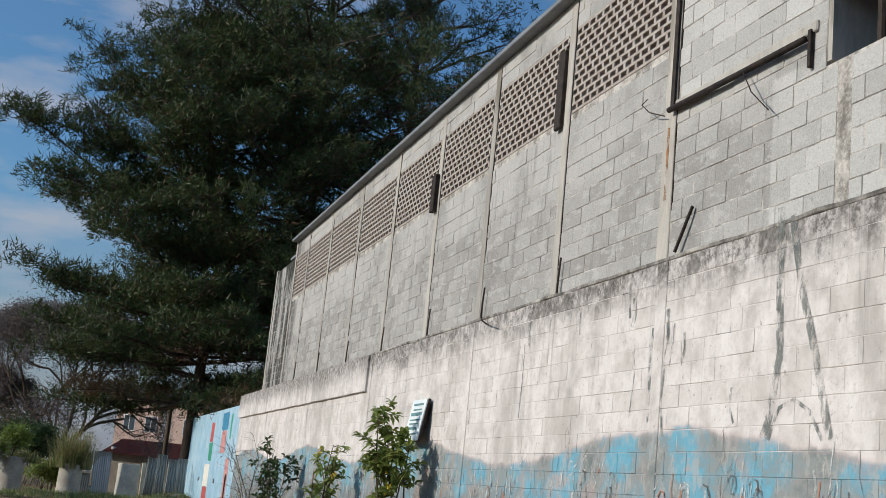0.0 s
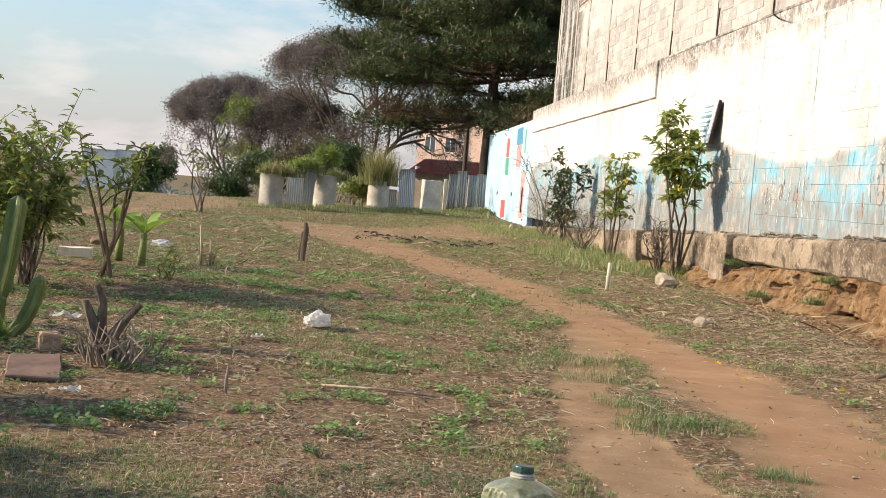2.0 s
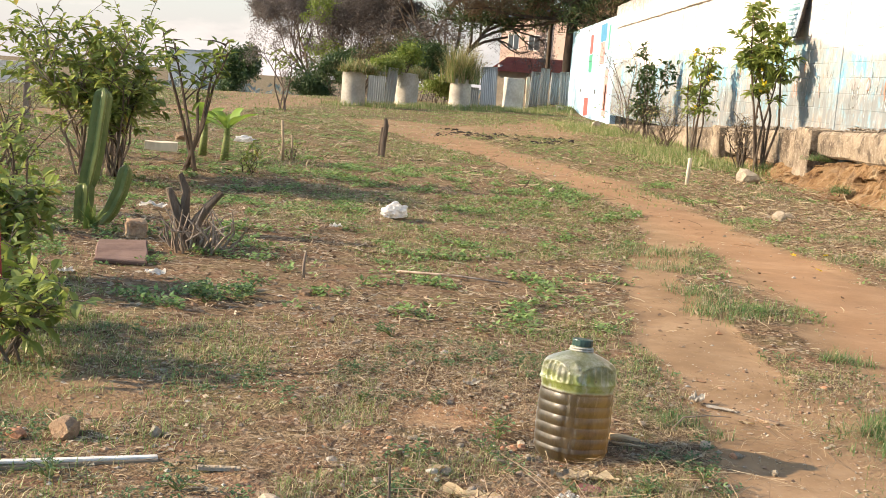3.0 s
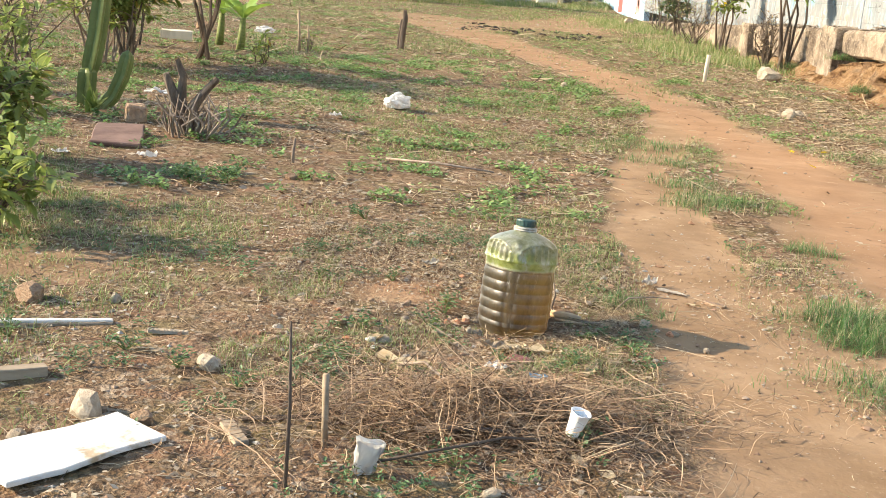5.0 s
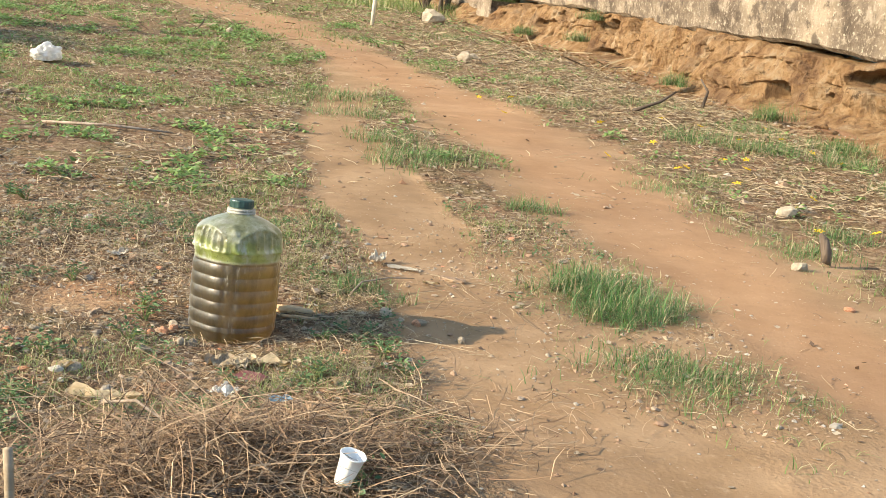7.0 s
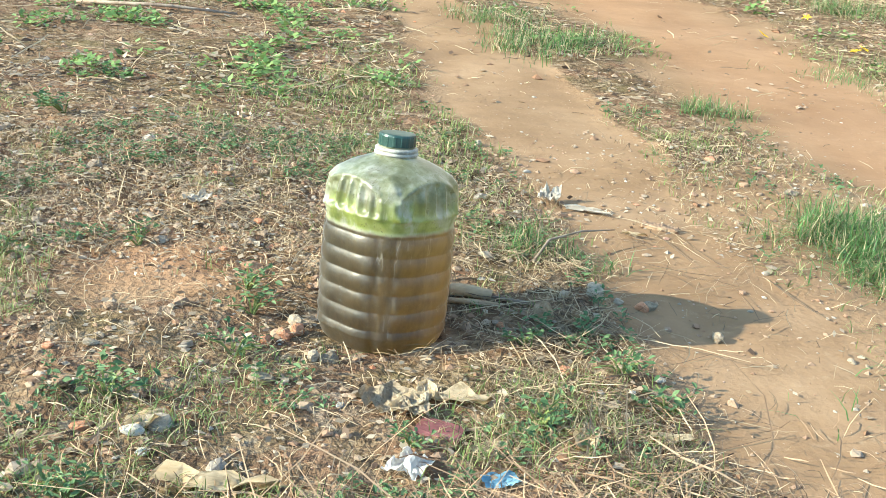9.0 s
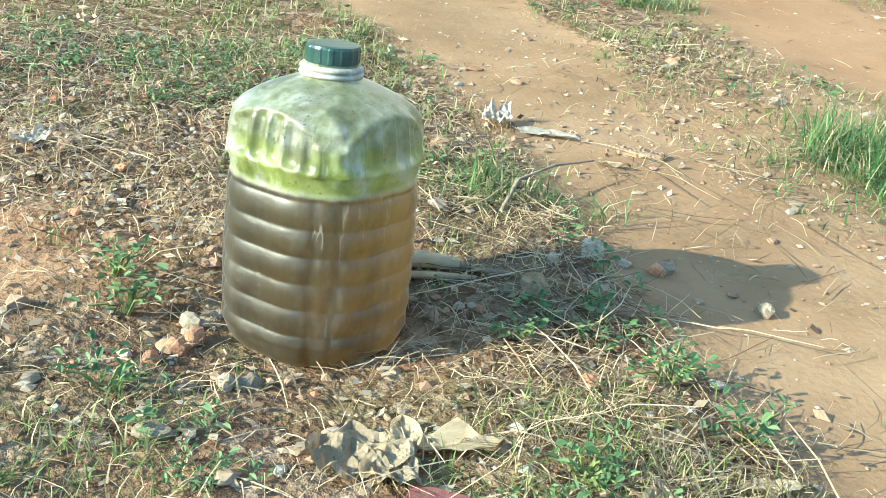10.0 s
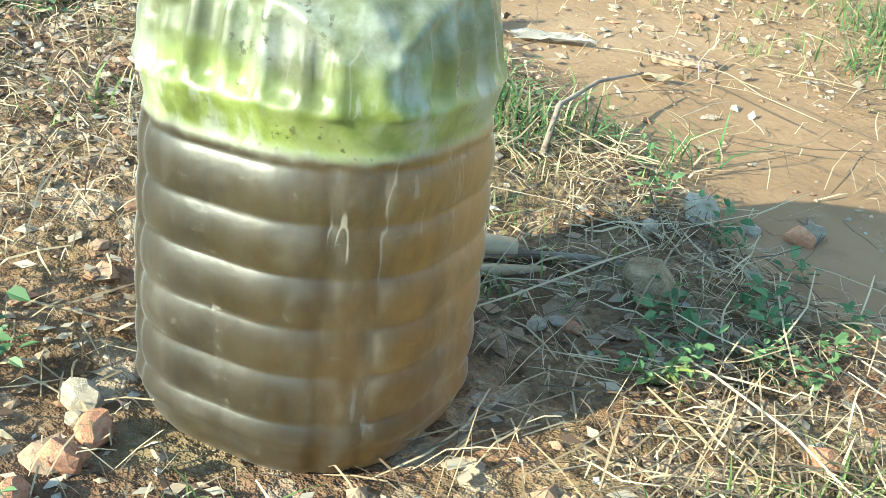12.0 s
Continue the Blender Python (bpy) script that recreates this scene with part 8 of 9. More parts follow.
def shrub(x, y, height, width, stems, leaf_size, leaves, mat, seed, label, name="shrub", z=None, bark=None, bare_foot=0.15, wild=0.5, group="garden shrubs", yellow=0, radius=0.012):
    """A shrub of real stems and side twigs with single leaves along them."""
    r = random.Random(seed)
    ob = thing(name, pose(x, y, gz(x, y) - 0.02 if z is None else z), label, "shrub", group)
    pts, ways, tops, twigs = [], [], [], bmesh.new()
    for k in range(stems):
        a = r.uniform(0, 2 * math.pi)
        lean = r.uniform(0.1, 1.0) * width / 2
        top = Vector((math.cos(a) * lean, math.sin(a) * lean, height * r.uniform(0.65, 1.0)))
        f = Vector((r.uniform(-0.04, 0.04), r.uniform(-0.04, 0.04), 0)) * (1 + width)
        line = [f, f.lerp(top, 0.35) + Vector((r.gauss(0, 0.05), r.gauss(0, 0.05), 0.04)) * width, f.lerp(top, 0.7) + Vector((r.gauss(0, 0.06), r.gauss(0, 0.06), 0.04)) * width, top]
        part("stem", tube_bm(line, [radius, radius * 0.8, radius * 0.55, radius * 0.25], 6), bark or M_BARK, ob)
        for j in range(int(5 + wild * 6)):
            t = r.uniform(bare_foot + 0.1, 1.0)
            q = t * 3
            base = line[min(2, int(q))].lerp(line[min(3, int(q) + 1)], q - int(q))
            side = Vector((r.gauss(0, 1), r.gauss(0, 1), r.uniform(0.0, 0.9))).normalized()
            tip = base + side * width * r.uniform(0.12, 0.34)
            tube_bm([base, base.lerp(tip, 0.5) + Vector((0, 0, 0.02 * width)), tip], [radius * 0.4, radius * 0.3, radius * 0.15], 4, twigs, False)
            tops.append(tip)
            for i in range(max(2, leaves // (stems * int(5 + wild * 6)))):
                s = r.uniform(0.25, 1.05)
                p = base.lerp(tip, s)
                d = (side * 0.5 + Vector((r.gauss(0, 1), r.gauss(0, 1), r.gauss(0.1, 0.6)))).normalized()
                pts.append(tuple(p))
                ways.append(tuple(d))
    tagged(part("twig_frame", twigs, bark or M_BARK, ob), kind="stuff")
    leaf_shapes(pts, ways, mat, "foliage", ob, seed, leaf_size)
    if yellow:
        cards([tuple(r.choice(tops)) for _ in range(yellow)], 0.07, 12, M_YELLOW, "blossom", ob, seed + 3, 0.035)
    return ob


# shrubs that grow out along the wall's foot
shrub(4.62, 17.05, 2.45, 0.95, 6, 0.16, 1100, M_GREENLEAF, 61, "tall leafy green shrub with yellow blossom by the wall", "flowering_shrub", group="shrubs along the wall", bare_foot=0.42, wild=0.7, yellow=3, radius=0.02)
shrub(4.55, 21.3, 1.95, 0.95, 5, 0.15, 480, M_GREENLEAF, 62, "thin green shrub with yellow blossom by the wall", "flowering_shrub", group="shrubs along the wall", bare_foot=0.3, wild=0.6, yellow=4, radius=0.018)
shrub(4.6, 26.4, 2.05, 1.1, 9, 0.15, 900, M_DARKLEAF, 63, "dense dark-leaved shrub against the painted wall", group="shrubs along the wall")
shrub(4.7, 30.5, 2.5, 2.0, 6, 0.07, 260, M_BROWNLEAF, 64, "nearly bare twiggy shrub with pinkish leaves", group="shrubs along the wall", wild=1.0)
shrub(4.4, 17.2, 0.85, 0.55, 24, 0.05, 90, M_STRAW, 65, "dry brown stems round the shrub's foot", "dry_weed", group="shrubs along the wall", wild=0.2, radius=0.010)
shrub(4.4, 23.2, 0.9, 1.6, 26, 0.06, 420, M_REED, 66, "tall dry weeds along the wall's foot", "dry_weed", group="shrubs along the wall", wild=0.3, radius=0.007)
shrub(4.4, 27.5, 0.8, 1.8, 20, 0.06, 320, M_GREENLEAF, 67, "straggling green weeds along the wall's foot", "weed_clump", group="shrubs along the wall", wild=0.3, radius=0.007)

# the garden
shrub(-2.7, 9.5, 1.32, 1.7, 14, 0.10, 2600, M_GREENLEAF, 71, "large sprawling shrub with sparse yellow-green leaves", bare_foot=0.25, wild=1.0, bark=M_DEADWOOD)
shrub(-2.45, 9.3, 0.85, 0.7, 12, 0.085, 1500, M_GREENLEAF, 72, "dense bright green shrub with thin stems", bare_foot=0.4)
shrub(-3.15, 8.9, 0.8, 0.9, 10, 0.06, 160, M_REED, 73, "dry reddish twiggy weeds", "dry_weed", wild=0.8, radius=0.006)
shrub(-2.12, 10.5, 1.4, 0.75, 5, 0.13, 150, M_LIMELEAF, 74, "young tree with bright green leaves on bare stems", "sapling", bare_foot=0.4, radius=0.02)
shrub(-2.75, 6.95, 0.66, 0.55, 4, 0.09, 130, M_LIMELEAF, 75, "young shrub with bright green leaves", "sapling", bare_foot=0.35, radius=0.010)
shrub(-2.25, 6.2, 0.62, 0.6, 7, 0.075, 260, M_GREENLEAF, 76, "citrus seedling with glossy green leaves", "sapling", bare_foot=0.25, radius=0.008)
shrub(-1.72, 4.85, 0.42, 0.62, 12, 0.085, 800, M_GREENLEAF, 77, "low bushy shrub with glossy green leaves", bare_foot=0.1, radius=0.007)
shrub(-1.95, 4.6, 0.5, 0.5, 9, 0.06, 480, M_LIMELEAF, 78, "low bushy shrub with yellowish leaves", bare_foot=0.15, radius=0.006)
shrub(-1.20, 3.53, 0.30, 0.42, 8, 0.075, 300, M_GREENLEAF, 79, "small leafy shrub beside a red rod", bare_foot=0.2, radius=0.006)
shrub(-1.42, 3.85, 0.34, 0.45, 7, 0.072, 260, M_LIMELEAF, 80, "small leafy shrub with pale leaves", bare_foot=0.2, radius=0.006)
shrub(-3.6, 7.6, 0.75, 0.5, 5, 0.09, 150, M_LIMELEAF, 81, "young shrub with bright green leaves", "sapling", bare_foot=0.4, radius=0.010)
shrub(-3.1, 11.6, 0.95, 0.9, 8, 0.08, 330, M_GREENLEAF, 82, "spreading green garden shrub", bare_foot=0.3, wild=0.8)
shrub(-1.45, 12.4, 0.22, 0.25, 3, 0.05, 30, M_GREENLEAF, 83, "tiny seedling beside two stakes", "sapling", radius=0.005)
shrub(-1.6, 10.4, 0.30, 0.3, 5, 0.07, 60, M_GREENLEAF, 84, "small green seedling in turf", "sapling", radius=0.005)
# bare stems that stand near the far side path
shrub(-3.6, 27.5, 1.6, 1.6, 5, 0.16, 90, M_LIMELEAF, 85, "young tree with bright leaves on thin stems", "sapling", bare_foot=0.5, radius=0.02)


def banana(x, y, seed, label):
    r = random.Random(seed)
    ob = thing("banana_plant", pose(x, y, gz(x, y)) @ Matrix.Scale(1.25, 4), label, "plant", "banana plants")
    part("trunk", tube_bm([(0, 0, -0.02), (0.01, 0, 0.12), (0.015, 0, 0.26)], [0.035, 0.03, 0.022], 10), M_WEEDSTEM, ob, smooth=True)
    for k in range(8):
        a, ln, w = 2 * math.pi * k / 8 + r.uniform(-0.4, 0.4), r.uniform(0.26, 0.40), r.uniform(0.08, 0.125)
        up = r.uniform(0.5, 2.4)
        out, side = Vector((math.cos(a), math.sin(a), up)).normalized(), Vector((-math.sin(a), math.cos(a), 0))
        bm = bmesh.new()
        grid = []
        for i in range(11):
            t = i / 10
            half = w / 2 * math.sin(math.pi * min(1.0, max(0.02, (t - 0.12) / 0.88))) ** 0.55 if t > 0.12 else 0.008
            c = Vector((0.015, 0, 0.24)) + out * ln * t + Vector((0, 0, -0.32 * ln * t * t))
            grid.append([bm.verts.new(c + side * half * s + Vector((0, 0, 0.35 * half * abs(s)))) for s in (-1, -0.5, 0, 0.5, 1)])
        for p, q in zip(grid, grid[1:]):
            for j in range(4):
                bm.faces.new((p[j], p[j + 1], q[j + 1], q[j]))
        part("leaf", bm, M_BANANA, ob, smooth=True)
    return ob


M_BANANA = leaf_mat("banana_leaf", (0.17, 0.29, 0.045), (0.27, 0.40, 0.08), 0.4, 0.4)
banana(-2.08, 11.9, 1, "young banana plant with broad light green leaves")
banana(-2.38, 12.3, 2, "young banana plant with broad drooping leaves")


def cactus():
    ob = thing("columnar_cactus", pose(-1.88, 6.57, gz(-1.88, 6.57) - 0.02, 0, 0, 15), "columnar green cactus with three ribbed arms", "cactus")

    def column(line, rad):
        bm = bmesh.new()
        pts = [Vector(p) for p in line]
        n, rings = 18, []
        path = []
        for i in range(n + 1):
            q = i / n * (len(pts) - 1)
            k = min(len(pts) - 2, int(q))
            path.append(pts[k].lerp(pts[k + 1], q - k))
        for i, p in enumerate(path):
            d = (path[min(i + 1, n)] - path[max(i - 1, 0)]).normalized()
            sx = Vector((1, 0, 0)) - d * d.x
            sx.normalize()
            sy = d.cross(sx)
            t = i / n
            rr = rad * min(1.0, 0.75 + t * 2) * (math.sqrt(max(0.02, 1 - ((t - 0.86) / 0.14) ** 2)) if t > 0.86 else 1)
            ring = []
            for k in range(20):
                a = 2 * math.pi * k / 20
                star = 1.0 if k % 4 == 0 else 0.8 if k % 2 else 0.62
                ring.append(bm.verts.new(p + (sx * math.cos(a) + sy * math.sin(a)) * rr * star))
            rings.append(ring)
        for a, b in zip(rings, rings[1:]):
            for k in range(20):
                bm.faces.new((a[k], a[(k + 1) % 20], b[(k + 1) % 20], b[k]))
        bm.faces.new(rings[-1])
        return bm
    part("stub", column([(-0.02, 0, 0), (-0.02, 0, 0.12), (-0.015, 0, 0.25)], 0.058), M_CACTUS, ob)
    part("arm", column([(-0.01, 0.02, 0.20), (0.03, 0.02, 0.42), (0.055, 0.02, 0.64), (0.07, 0.02, 0.78)], 0.058), M_CACTUS, ob)
    part("arm", column([(0.05, -0.02, 0.0), (0.13, -0.02, 0.10), (0.18, -0.02, 0.22), (0.21, -0.02, 0.36)], 0.046), M_CACTUS, ob)
    return ob


def cactus_mat():
    s = Shader("cactus_skin", 0.5, 0.35)
    n = s.noise(s.local(), 9, 5)
    s.colour(s.ramp(n, (0.3, (0.0864, 0.122, 0.0338)), (0.55, (0.137, 0.175, 0.0525)), (0.75, (0.216, 0.224, 0.0975))))
    s.bump(s.noise(s.local(), 60, 3), 0.3, 0.003)
    return s.mat


M_CACTUS = cactus_mat()
cactus()
# agave at the cactus's foot
agave = thing("agave", pose(-1.78, 6.35, gz(-1.78, 6.35)), "small agave rosette with pointed leaves", "plant")
blades([(0, 0, 0)], M_GREENLEAF, "foliage", agave, 9, 18, 0.17, 0.02, 0.8, 0.01)


M_STUMP = plain_mat("dead_stump_wood", (0.075, 0.055, 0.04), (0.19, 0.145, 0.11), 16, 0.92, 0.8, 0.008, stretch=(1, 1, 0.2))


def stump():
    ob = thing("dead_stump", pose(-1.2, 6.0, gz(-1.2, 6.0) - 0.02), "dead forked tree stump with dry twigs round its foot", "stump")
    for line, rad in [([(0, 0, 0), (-0.02, 0, 0.16), (-0.08, 0, 0.30), (-0.10, 0, 0.37)], [0.05, 0.038, 0.026, 0.020]),
                      ([(0.0, 0, 0.05), (-0.01, 0.01, 0.22), (-0.015, 0.01, 0.36), (-0.05, 0.0, 0.45)], [0.045, 0.03, 0.022, 0.012]),
                      ([(0.02, 0, 0.08), (0.07, 0, 0.20), (0.13, 0, 0.28), (0.19, 0, 0.36)], [0.042, 0.028, 0.020, 0.015])]:
        part("limb", roughen(roughen(tube_bm([Vector(p) * 0.9 for p in line], [q * 0.95 for q in rad], 9), 0.014, 12), 0.006, 45), M_STUMP, ob)
    r = random.Random(3)
    for k in range(60):
        a = r.uniform(0, 6.28)
        d = r.uniform(0.03, 0.15)
        x, y = math.cos(a) * d + 0.05, math.sin(a) * d
        part("twig", tube_bm([(x, y, 0), (x * 1.4 + r.gauss(0, 0.03), y * 1.4, r.uniform(0.05, 0.15)), (x * 1.2 + r.gauss(0, 0.05), y + r.gauss(0, 0.05), r.uniform(0.1, 0.25))], [0.007, 0.006, 0.003], 5), M_DEADWOOD, ob)
    return ob


stump()
dark_post = thing("dead_post", pose(-0.625, 14.4, gz(-0.625, 14.4) - 0.03), "blackened split wooden post standing in the turf", "post")
part("shaft", roughen(tube_bm([(0, 0, 0), (0.01, 0, 0.2), (0.025, 0, 0.40), (0.02, 0, 0.49)], [0.035, 0.038, 0.034, 0.02], 9), 0.008, 12), M_BARK, dark_post)
part("splinter", roughen(tube_bm([(-0.035, 0, 0), (-0.03, 0, 0.18), (-0.015, 0, 0.38)], [0.02, 0.018, 0.012], 7), 0.006, 12), M_BARK, dark_post)

M_REDROD = plain_mat("red_painted_rod", (0.20, 0.02, 0.02), (0.30, 0.04, 0.035), 30, 0.5)
stick([(-1.27, 3.61, -0.03), (-1.283, 3.615, 0.25), (-1.30, 3.62, 0.55)], [0.008, 0.008, 0.0075], "thin dark red metal rod stuck upright", "red_rod", "rod", M_REDROD)
M_SLAB = plain_mat("reddish_slab", (0.12, 0.072, 0.058), (0.20, 0.125, 0.10), 5, 0.85, 0.4, 0.01)
chip(-1.42, 5.6, 0.012, 0.24, 0.52, 0.022, 14, 3, M_SLAB, "flat reddish concrete slab lying on the ground", "slab", "slab", 12, 0.006)
chip(-1.52, 6.25, -0.01, 0.11, 0.10, 0.10, 25, 3, M_BROWNSTONE, "rough grey concrete cube beside the slab", "concrete_cube", "block", 13, 0.01)
chip(-2.68, 6.0, -0.01, 0.55, 0.12, 0.24, 4, 2, M_CONC, "grey concrete block lying at the garden's edge", "concrete_block", "block", 14, 0.01)
chip(-2.15, 5.68, 0.0, 0.24, 0.14, 0.02, -10, 2, M_SLAB, "reddish broken clay tile", "clay_tile", "tile", 15)
chip(-2.55, 11.2, 0.12, 0.30, 0.12, 0.08, 8, 2, M_POST, "pale timber block behind the seedling", "timber_block", "wood", 16)
chip(-2.25, 8.05, 0.0, 0.4, 0.1, 0.02, 20, 1, M_SLAB, "narrow reddish slab in the turf", "slab", "slab", 17)
bucket = thing("white_bucket", pose(-2.42, 6.4, gz(-2.42, 6.4) - 0.005, 6, 4), "dirty white plastic bucket with a dark rim", "bucket")
part("body", lathe_bm([(0.055, 0), (0.058, 0.01), (0.068, 0.15), (0.072, 0.155), (0.072, 0.165), (0.064, 0.165), (0.055, 0.02)], 28), M_CHALK, bucket, smooth=True)
part("rim", lathe_bm([(0.069, 0.158), (0.075, 0.158), (0.075, 0.172), (0.069, 0.172)], 28), M_STONE, bucket)

# a pair of white boards on a post at the plot's edge
board_sign = thing("board_sign", pose(-5.55, 16.2, gz(-5.55, 16.2) - 0.05), "two blank white boards nailed to a weathered post", "sign")
part("shaft", box_bm(-0.045, -0.03, 0, 0.045, 0.03, 0.86, 0.006), M_DEADWOOD, board_sign)
part("panel", box_bm(-0.40, -0.045, 0.52, -0.02, -0.032, 0.82, 0.003), M_CHALK, board_sign, "blank white board")
part("panel", box_bm(0.05, -0.045, 0.50, 0.42, -0.032, 0.78, 0.003), M_CHALK, board_sign, "blank white board")

M_CHAR = plain_mat("charred_wood", (0.02, 0.017, 0.015), (0.06, 0.05, 0.042), 14, 0.95)
# burnt branches lying where the ways meet
for i in range(10):
    rr = random.Random(600 + i)
    x, y, a, ln = rr.uniform(0.0, 2.2), rr.uniform(20.5, 24.0), rr.uniform(-1.5, 1.5), rr.uniform(0.08, 0.22)
    stick([(x, y, 0.015), (x + ln * 0.5 * math.cos(a), y + ln * 0.5 * math.sin(a), 0.02), (x + ln * math.cos(a), y + ln * math.sin(a), 0.012)], [0.015, 0.013, 0.007], "dark charred branch lying on bare earth", "charred_branch", "branch", M_CHAR)


lumps(place(420, 0.0, 2.6, 20.3, 24.2, lambda x, y: smooth(lattice(x * 2.1, y * 2.1, 91), -0.2, 0.4), 91), M_CHAR, "charred_bits", 91, 0.035, "blackened bits where a fire burnt", rough=True)


# ---- fittings and marks on the long wall ----
def notice():
    ob = thing("notice_board", pose(5.12, 17.62, 2.27, 0, 0, 0), "white notice board tilted out from the wall", "sign")
    m = pose(-0.06, 0, 0, 0, 10, 0)
    part("panel", box_bm(-0.012, -0.36, -0.32, 0.012, 0.36, 0.32, 0.004), M_NOTICE, ob, "white printed board", m)
    part("back", box_bm(0.014, -0.37, -0.33, 0.05, 0.37, 0.33, 0.004), M_STEEL, ob, "dark frame behind the board", m)
    r = random.Random(2)
    for k, (z, h, w) in enumerate([(0.24, 0.03, 0.5), (0.16, 0.022, 0.42), (0.09, 0.05, 0.56), (0.0, 0.02, 0.5), (-0.06, 0.02, 0.46), (-0.13, 0.04, 0.36), (-0.22, 0.02, 0.5)]):
        part("text_bar", box_bm(-0.016, -w / 2, z - h / 2, -0.0135, w / 2, z + h / 2), M_NOTICEBAR, ob, "", m)


M_NOTICE = plain_mat("white_notice", (0.62, 0.68, 0.70), (0.76, 0.80, 0.80), 6, 0.5)
M_NOTICEBAR = plain_mat("faded_print", (0.10, 0.22, 0.24), (0.16, 0.30, 0.32), 8, 0.6)
notice()


def ribbons(strokes, mat, name, parent, x):
    """Flat painted strokes on the wall: lists of (y, z) with a half width."""
    V, F = [], []
    for pts, w in strokes:
        base = len(V)
        for i, (y, z) in enumerate(pts):
            ya, za = pts[max(i - 1, 0)]
            yb, zb = pts[min(i + 1, len(pts) - 1)]
            d = math.hypot(yb - ya, zb - za) or 1
            ny, nz = -(zb - za) / d * w, (yb - ya) / d * w
            V += [(x, y + ny, z + nz), (x, y - ny, z - nz)]
        for i in range(len(pts) - 1):
            F.append((base + 2 * i, base + 2 * i + 1, base + 2 * i + 3, base + 2 * i + 2))
    return tagged(linked(name, raw_mesh(name, V, F, mat), parent), kind="stuff")


def scribbles():
    r = random.Random(90)
    white, dark, rust = [], [], []
    for k in range(620):
        y = 6.4 + 26 * r.random() ** 1.15
        z = r.gauss(1.45, 0.14)
        kind = r.random()
        h = r.uniform(0.06, 0.3)
        if math.sin(y * 2.3) + math.sin(y * 5.1 + 1) < -0.5:
            continue
        if kind < 0.6:
            line = [(y, z), (y + r.uniform(-0.03, 0.03), z - h * 0.5), (y + r.uniform(-0.05, 0.05), z - h)]
        elif kind < 0.8:
            line = [(y, z), (y + 0.04, z - h), (y + 0.09, z - h * 0.2), (y + 0.12, z - h)]
        else:
            line = [(y + 0.07 * math.cos(a), z - 0.1 + 0.08 * math.sin(a)) for a in (0.3, 1.3, 2.3, 3.3, 4.3, 5.2)]
        (white if r.random() < 0.62 else dark if r.random() < 0.75 else rust).append((line, r.uniform(0.005, 0.016) if kind < 0.6 else 0.009))
    for k in range(46):     # cracks and old runners
        y = 6.2 + 20 * r.random()
        z = r.uniform(1.3, 2.1)
        n = 7
        line = [(y + 0.06 * math.sin(i * 1.7 + k) + r.gauss(0, 0.015), z - i * r.uniform(0.05, 0.16)) for i in range(n)]
        line = [(a, max(b, 0.92)) for a, b in line]
        dark.append((line, 0.0032))
    ribbons(white, M_WHITEMARK, "white_strokes", wall_lower, WALL_X - 0.006)
    ribbons(dark, M_DARKMARK, "dark_strokes", wall_lower, WALL_X - 0.0075)
    ribbons(rust, M_SMEAR2, "rust_strokes", wall_lower, WALL_X - 0.0068)
    grey = [([(8.28, 3.72), (8.25, 3.0), (8.22, 2.5), (8.34, 2.0), (8.42, 1.86)], 0.05), ([(8.12, 3.62), (7.95, 3.0), (7.72, 2.4), (7.60, 2.0), (7.55, 1.85)], 0.045),
            ([(8.34, 1.86), (8.2, 2.1), (8.0, 2.16), (7.8, 2.06), (7.64, 1.85)], 0.018)]
    for y0, z0, h, w in [(10.9, 3.45, 0.35, 0.03), (10.8, 3.3, 0.3, 0.05), (10.1, 3.1, 0.5, 0.04), (9.95, 2.95, 0.4, 0.02), (9.75, 2.85, 0.3, 0.03), (10.35, 2.95, 0.9, 0.05), (10.1, 2.6, 0.7, 0.025), (10.75, 2.9, 0.8, 0.015),
                          (13.6, 3.35, 0.3, 0.06), (13.7, 3.1, 0.9, 0.02), (15.3, 3.4, 0.15, 0.03), (12.1, 3.3, 0.25, 0.02), (8.9, 2.3, 0.3, 0.02)]:
        grey.append(([(y0, z0), (y0 - 0.05 + 0.1 * r.random(), z0 - h * 0.5), (y0 + 0.12 * (r.random() - 0.5), z0 - h)], w * 0.75))
    ribbons(grey, M_GREYSMEAR, "grey_strokes", wall_lower, WALL_X - 0.005)


M_SMEAR2 = flat_paint("rusty_marks", (0.40, 0.20, 0.13))


def thin_paint(name, a, b, cover):
    """Paint so thin and worn that the wall shows through it in patches."""
    s = Shader(name, 0.95, 0.1)
    s.colour(s.ramp(s.noise(s.pos, 9, 5), (0.35, a), (0.65, b)))
    clear = s.nt.nodes.new("ShaderNodeBsdfTransparent")
    both = s.nt.nodes.new("ShaderNodeMixShader")
    s.link(s.math("MULTIPLY", s.step(s.noise(s.scaled(s.pos, (1, 1, 0.4)), 11, 6, 0.72), 0.40, 0.62), cover), both.inputs[0])
    s.link(clear.outputs[0], both.inputs[1])
    s.link(s.bsdf.outputs[0], both.inputs[2])
    s.link(both.outputs[0], s.out.inputs[0])
    return s.mat


M_GREYSMEAR = thin_paint("thin_grey_paint", (0.13, 0.15, 0.145), (0.26, 0.27, 0.26), 0.85)
M_RUSTRUN = thin_paint("rust_run", (0.40, 0.16, 0.04), (0.48, 0.32, 0.20), 0.7)
M_WHITEMARK = thin_paint("white_marks", (0.56, 0.56, 0.55), (0.70, 0.69, 0.67), 0.95)
M_DARKMARK = thin_paint("dark_marks", (0.10, 0.095, 0.09), (0.20, 0.185, 0.175), 0.9)
scribbles()


def fitting(name, bm, mat, label, category, m=None, smooth=False):
    return tagged(part(name, bm, mat, None, "", m, smooth), label, category)


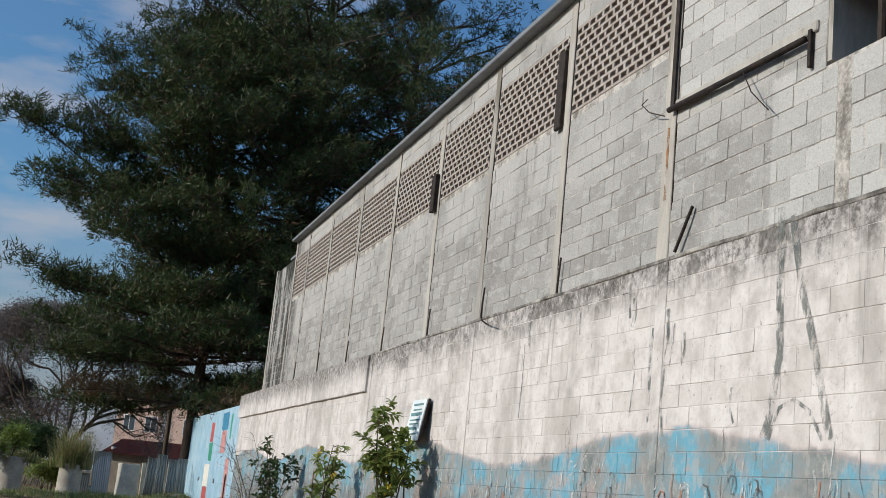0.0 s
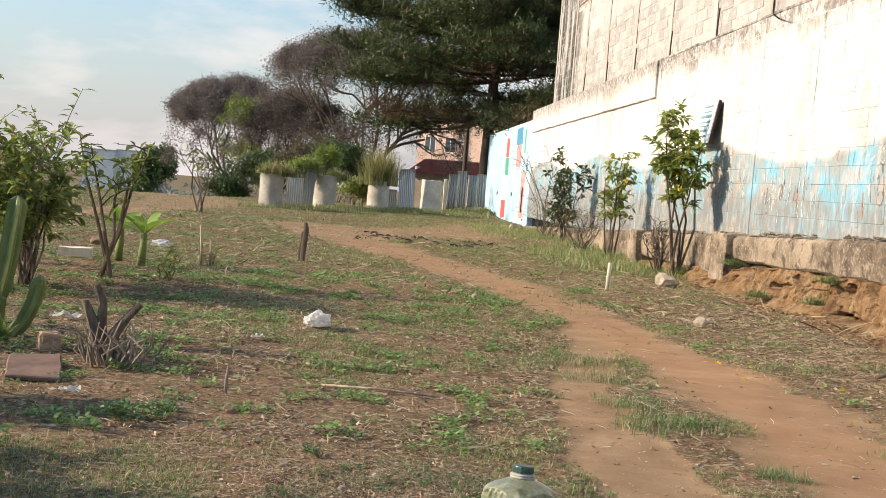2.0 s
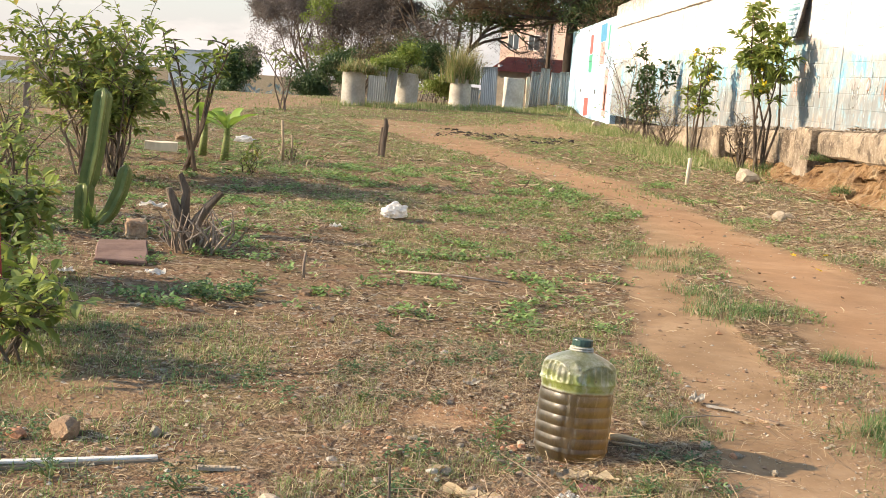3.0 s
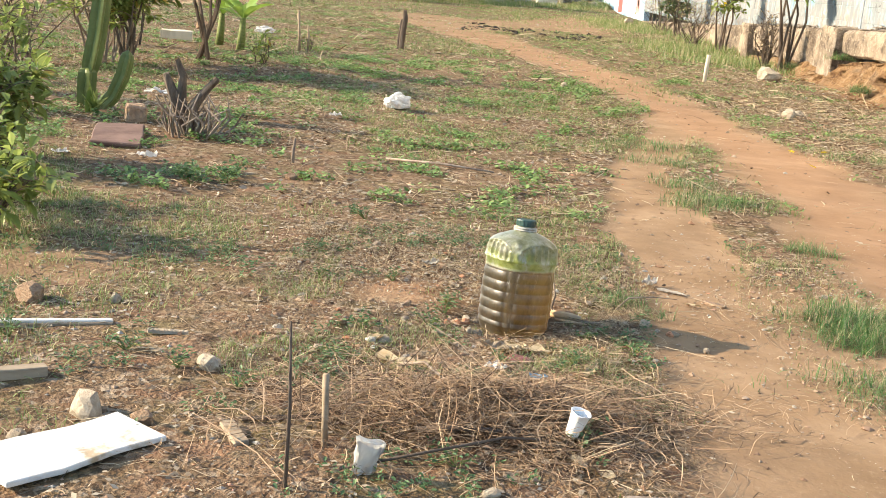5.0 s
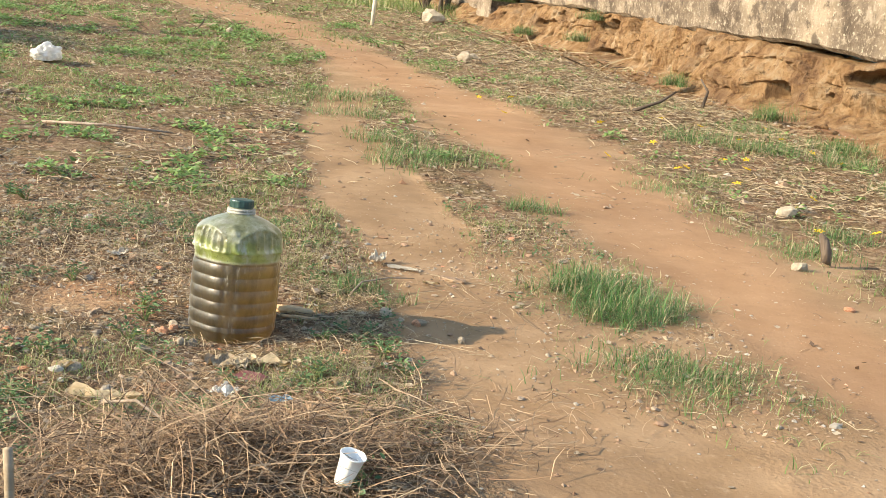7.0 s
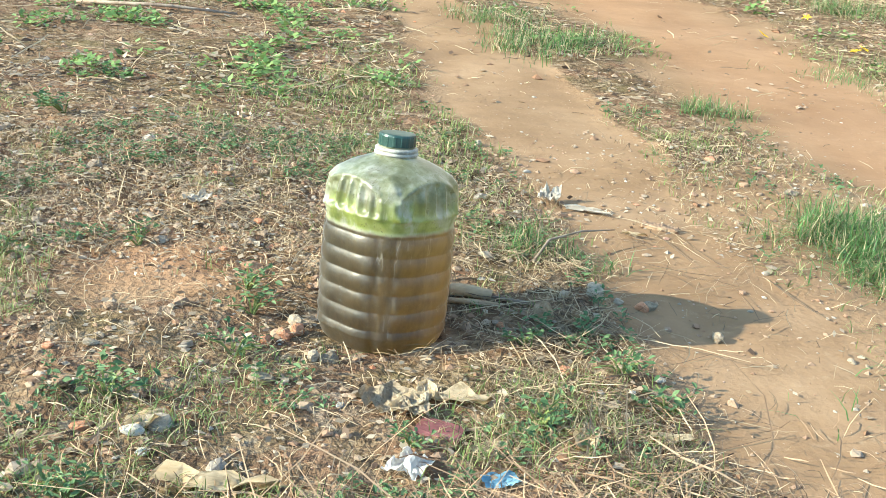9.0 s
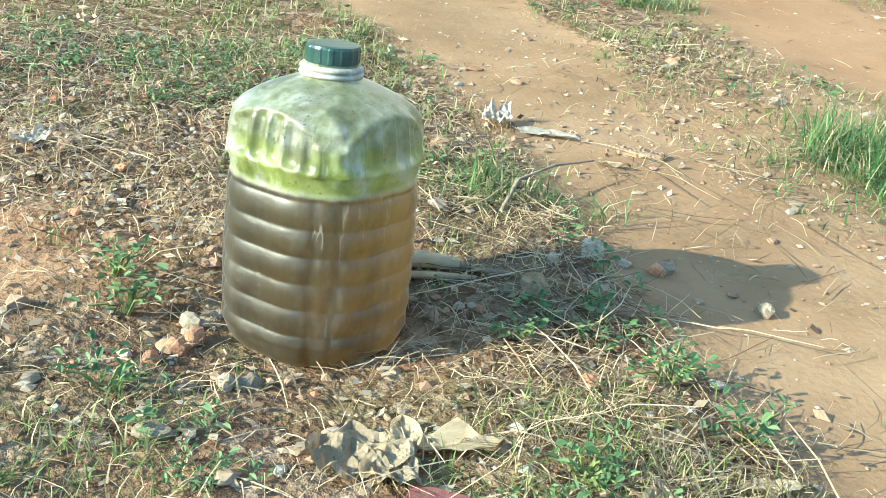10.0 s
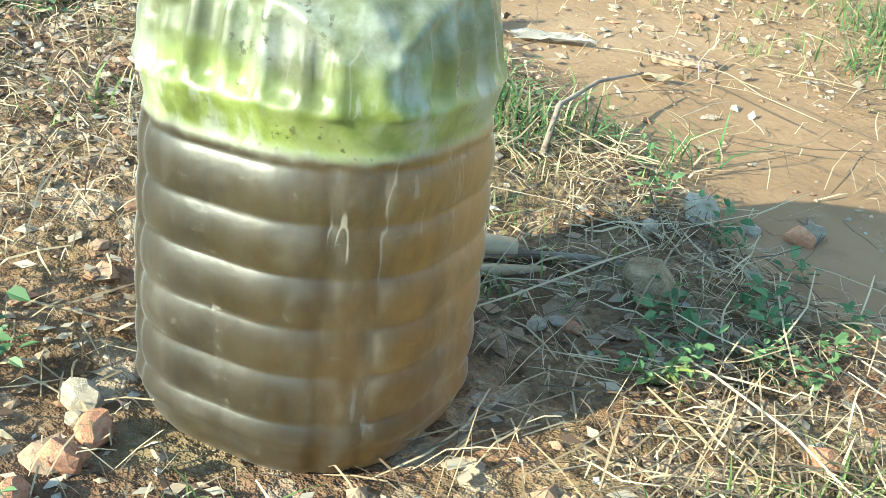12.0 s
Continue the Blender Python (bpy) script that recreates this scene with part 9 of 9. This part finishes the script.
fitting("steel_pipe", tube_bm([(5.24, 8.12, 5.11), (5.24, 9.2, 5.13), (5.24, 10.42, 5.16)], [0.03, 0.03, 0.03], 10), M_STEEL, "dark steel pipe fixed along the block wall", "pipe", smooth=True)
fitting("concrete_lip", roughen(box_bm(5.275, 8.0, 5.15, 5.34, 10.36, 5.25, 0.01), 0.02, 6), M_COLUMN, "rough cement lip above the pipe", "ledge")
fitting("rusty_strip", roughen(box_bm(5.262, 10.37, 5.2, 5.285, 10.44, 7.4), 0.004, 3), M_STEEL, "rusty vertical steel angle on the wall", "steel angle")
fitting("pipe_end", roughen(box_bm(5.25, 8.06, 4.86, 5.295, 8.10, 5.19, 0.006), 0.006, 9), M_STEEL, "rusty bracket at the pipe's end", "bracket")
fitting("rusty_cabinet", roughen(box_bm(5.235, 13.28, 5.76, 5.285, 13.47, 6.78, 0.008), 0.008, 4), M_STEEL, "narrow dark rusty metal panel on a column", "metal panel")
fitting("rusty_bracket", roughen(box_bm(5.21, 18.42, 5.72, 5.28, 18.62, 6.35, 0.006), 0.006, 4), M_STEEL, "rusty metal bracket on a column", "bracket")
fitting("slanted_bar", tube_bm([(5.24, 10.12, 3.66), (5.26, 9.86, 4.06)], [0.017, 0.017], 6), M_STEEL, "black bar leaning against the wall", "bar")
fitting("wire", tube_bm([(5.21, 9.0, 5.1), (5.18, 8.8, 4.85), (5.20, 8.55, 4.62)], [0.006, 0.006, 0.006], 5), M_STEEL, "thin rusty wire hanging from the pipe", "wire")
fitting("wire", tube_bm([(5.24, 10.5, 5.12), (5.19, 10.75, 5.22), (5.20, 10.95, 5.36), (5.24, 10.9, 5.42)], [0.006] * 4, 5), M_STEEL, "curled wire end on the wall", "wire")
for y in (12.98, 15.62, 18.15, 20.95, 23.7, 26.5, 29.2):
    fitting("rebar_stub", tube_bm([(5.255, y, LEDGE_Z + 0.02), (5.25, y - 0.03, LEDGE_Z + 0.25), (5.255, y - 0.05, LEDGE_Z + 0.46)], [0.014, 0.013, 0.012], 6), M_STEEL, "rusty reinforcing bar end above the ledge", "rebar")
fitting("rebar_stub", tube_bm([(5.2, 15.2, 3.5), (5.05, 15.0, 3.52), (4.95, 14.7, 3.5)], [0.010, 0.009, 0.008], 6), M_STEEL, "thin rusty rod sticking out of the wall", "rebar")
# rough plaster patch, white infill and rust run near the building's corner
fitting("render_patch", roughen(box_bm(5.175, 6.2, 3.3, 5.21, 6.95, 4.15, 0.015), 0.03, 3.5), M_CONC, "ragged cement render over the blocks", "render")
fitting("rust_run", box_bm(5.2835, 10.46, 4.25, 5.2868, 10.50, 5.0), M_RUSTRUN, "orange rust run down the column", "stain")
window_box = thing("upper_window", pose(0, 0, 0), "unglazed window opening backed by a dark panel for its shade", "window", kind="structure")
part("reveal", box_bm(5.31, 7.84, 4.86, 5.9, 7.92, 5.5), M_COLUMN, window_box)
# a dark panel set back here stands for the room's shade
part("inside", box_bm(5.9, 6.2, 4.7, 5.95, 7.92, 5.7), M_BLUESHADE, window_box)
part("post", tube_bm([(5.4, 7.35, 4.8), (5.4, 7.35, 5.6)], [0.035, 0.035], 8), M_STEEL, window_box)


# ---- block courses ----
lay_blocks(wall_upper, UPPER_X, upper_rows, M_BLOCK, 11.5)
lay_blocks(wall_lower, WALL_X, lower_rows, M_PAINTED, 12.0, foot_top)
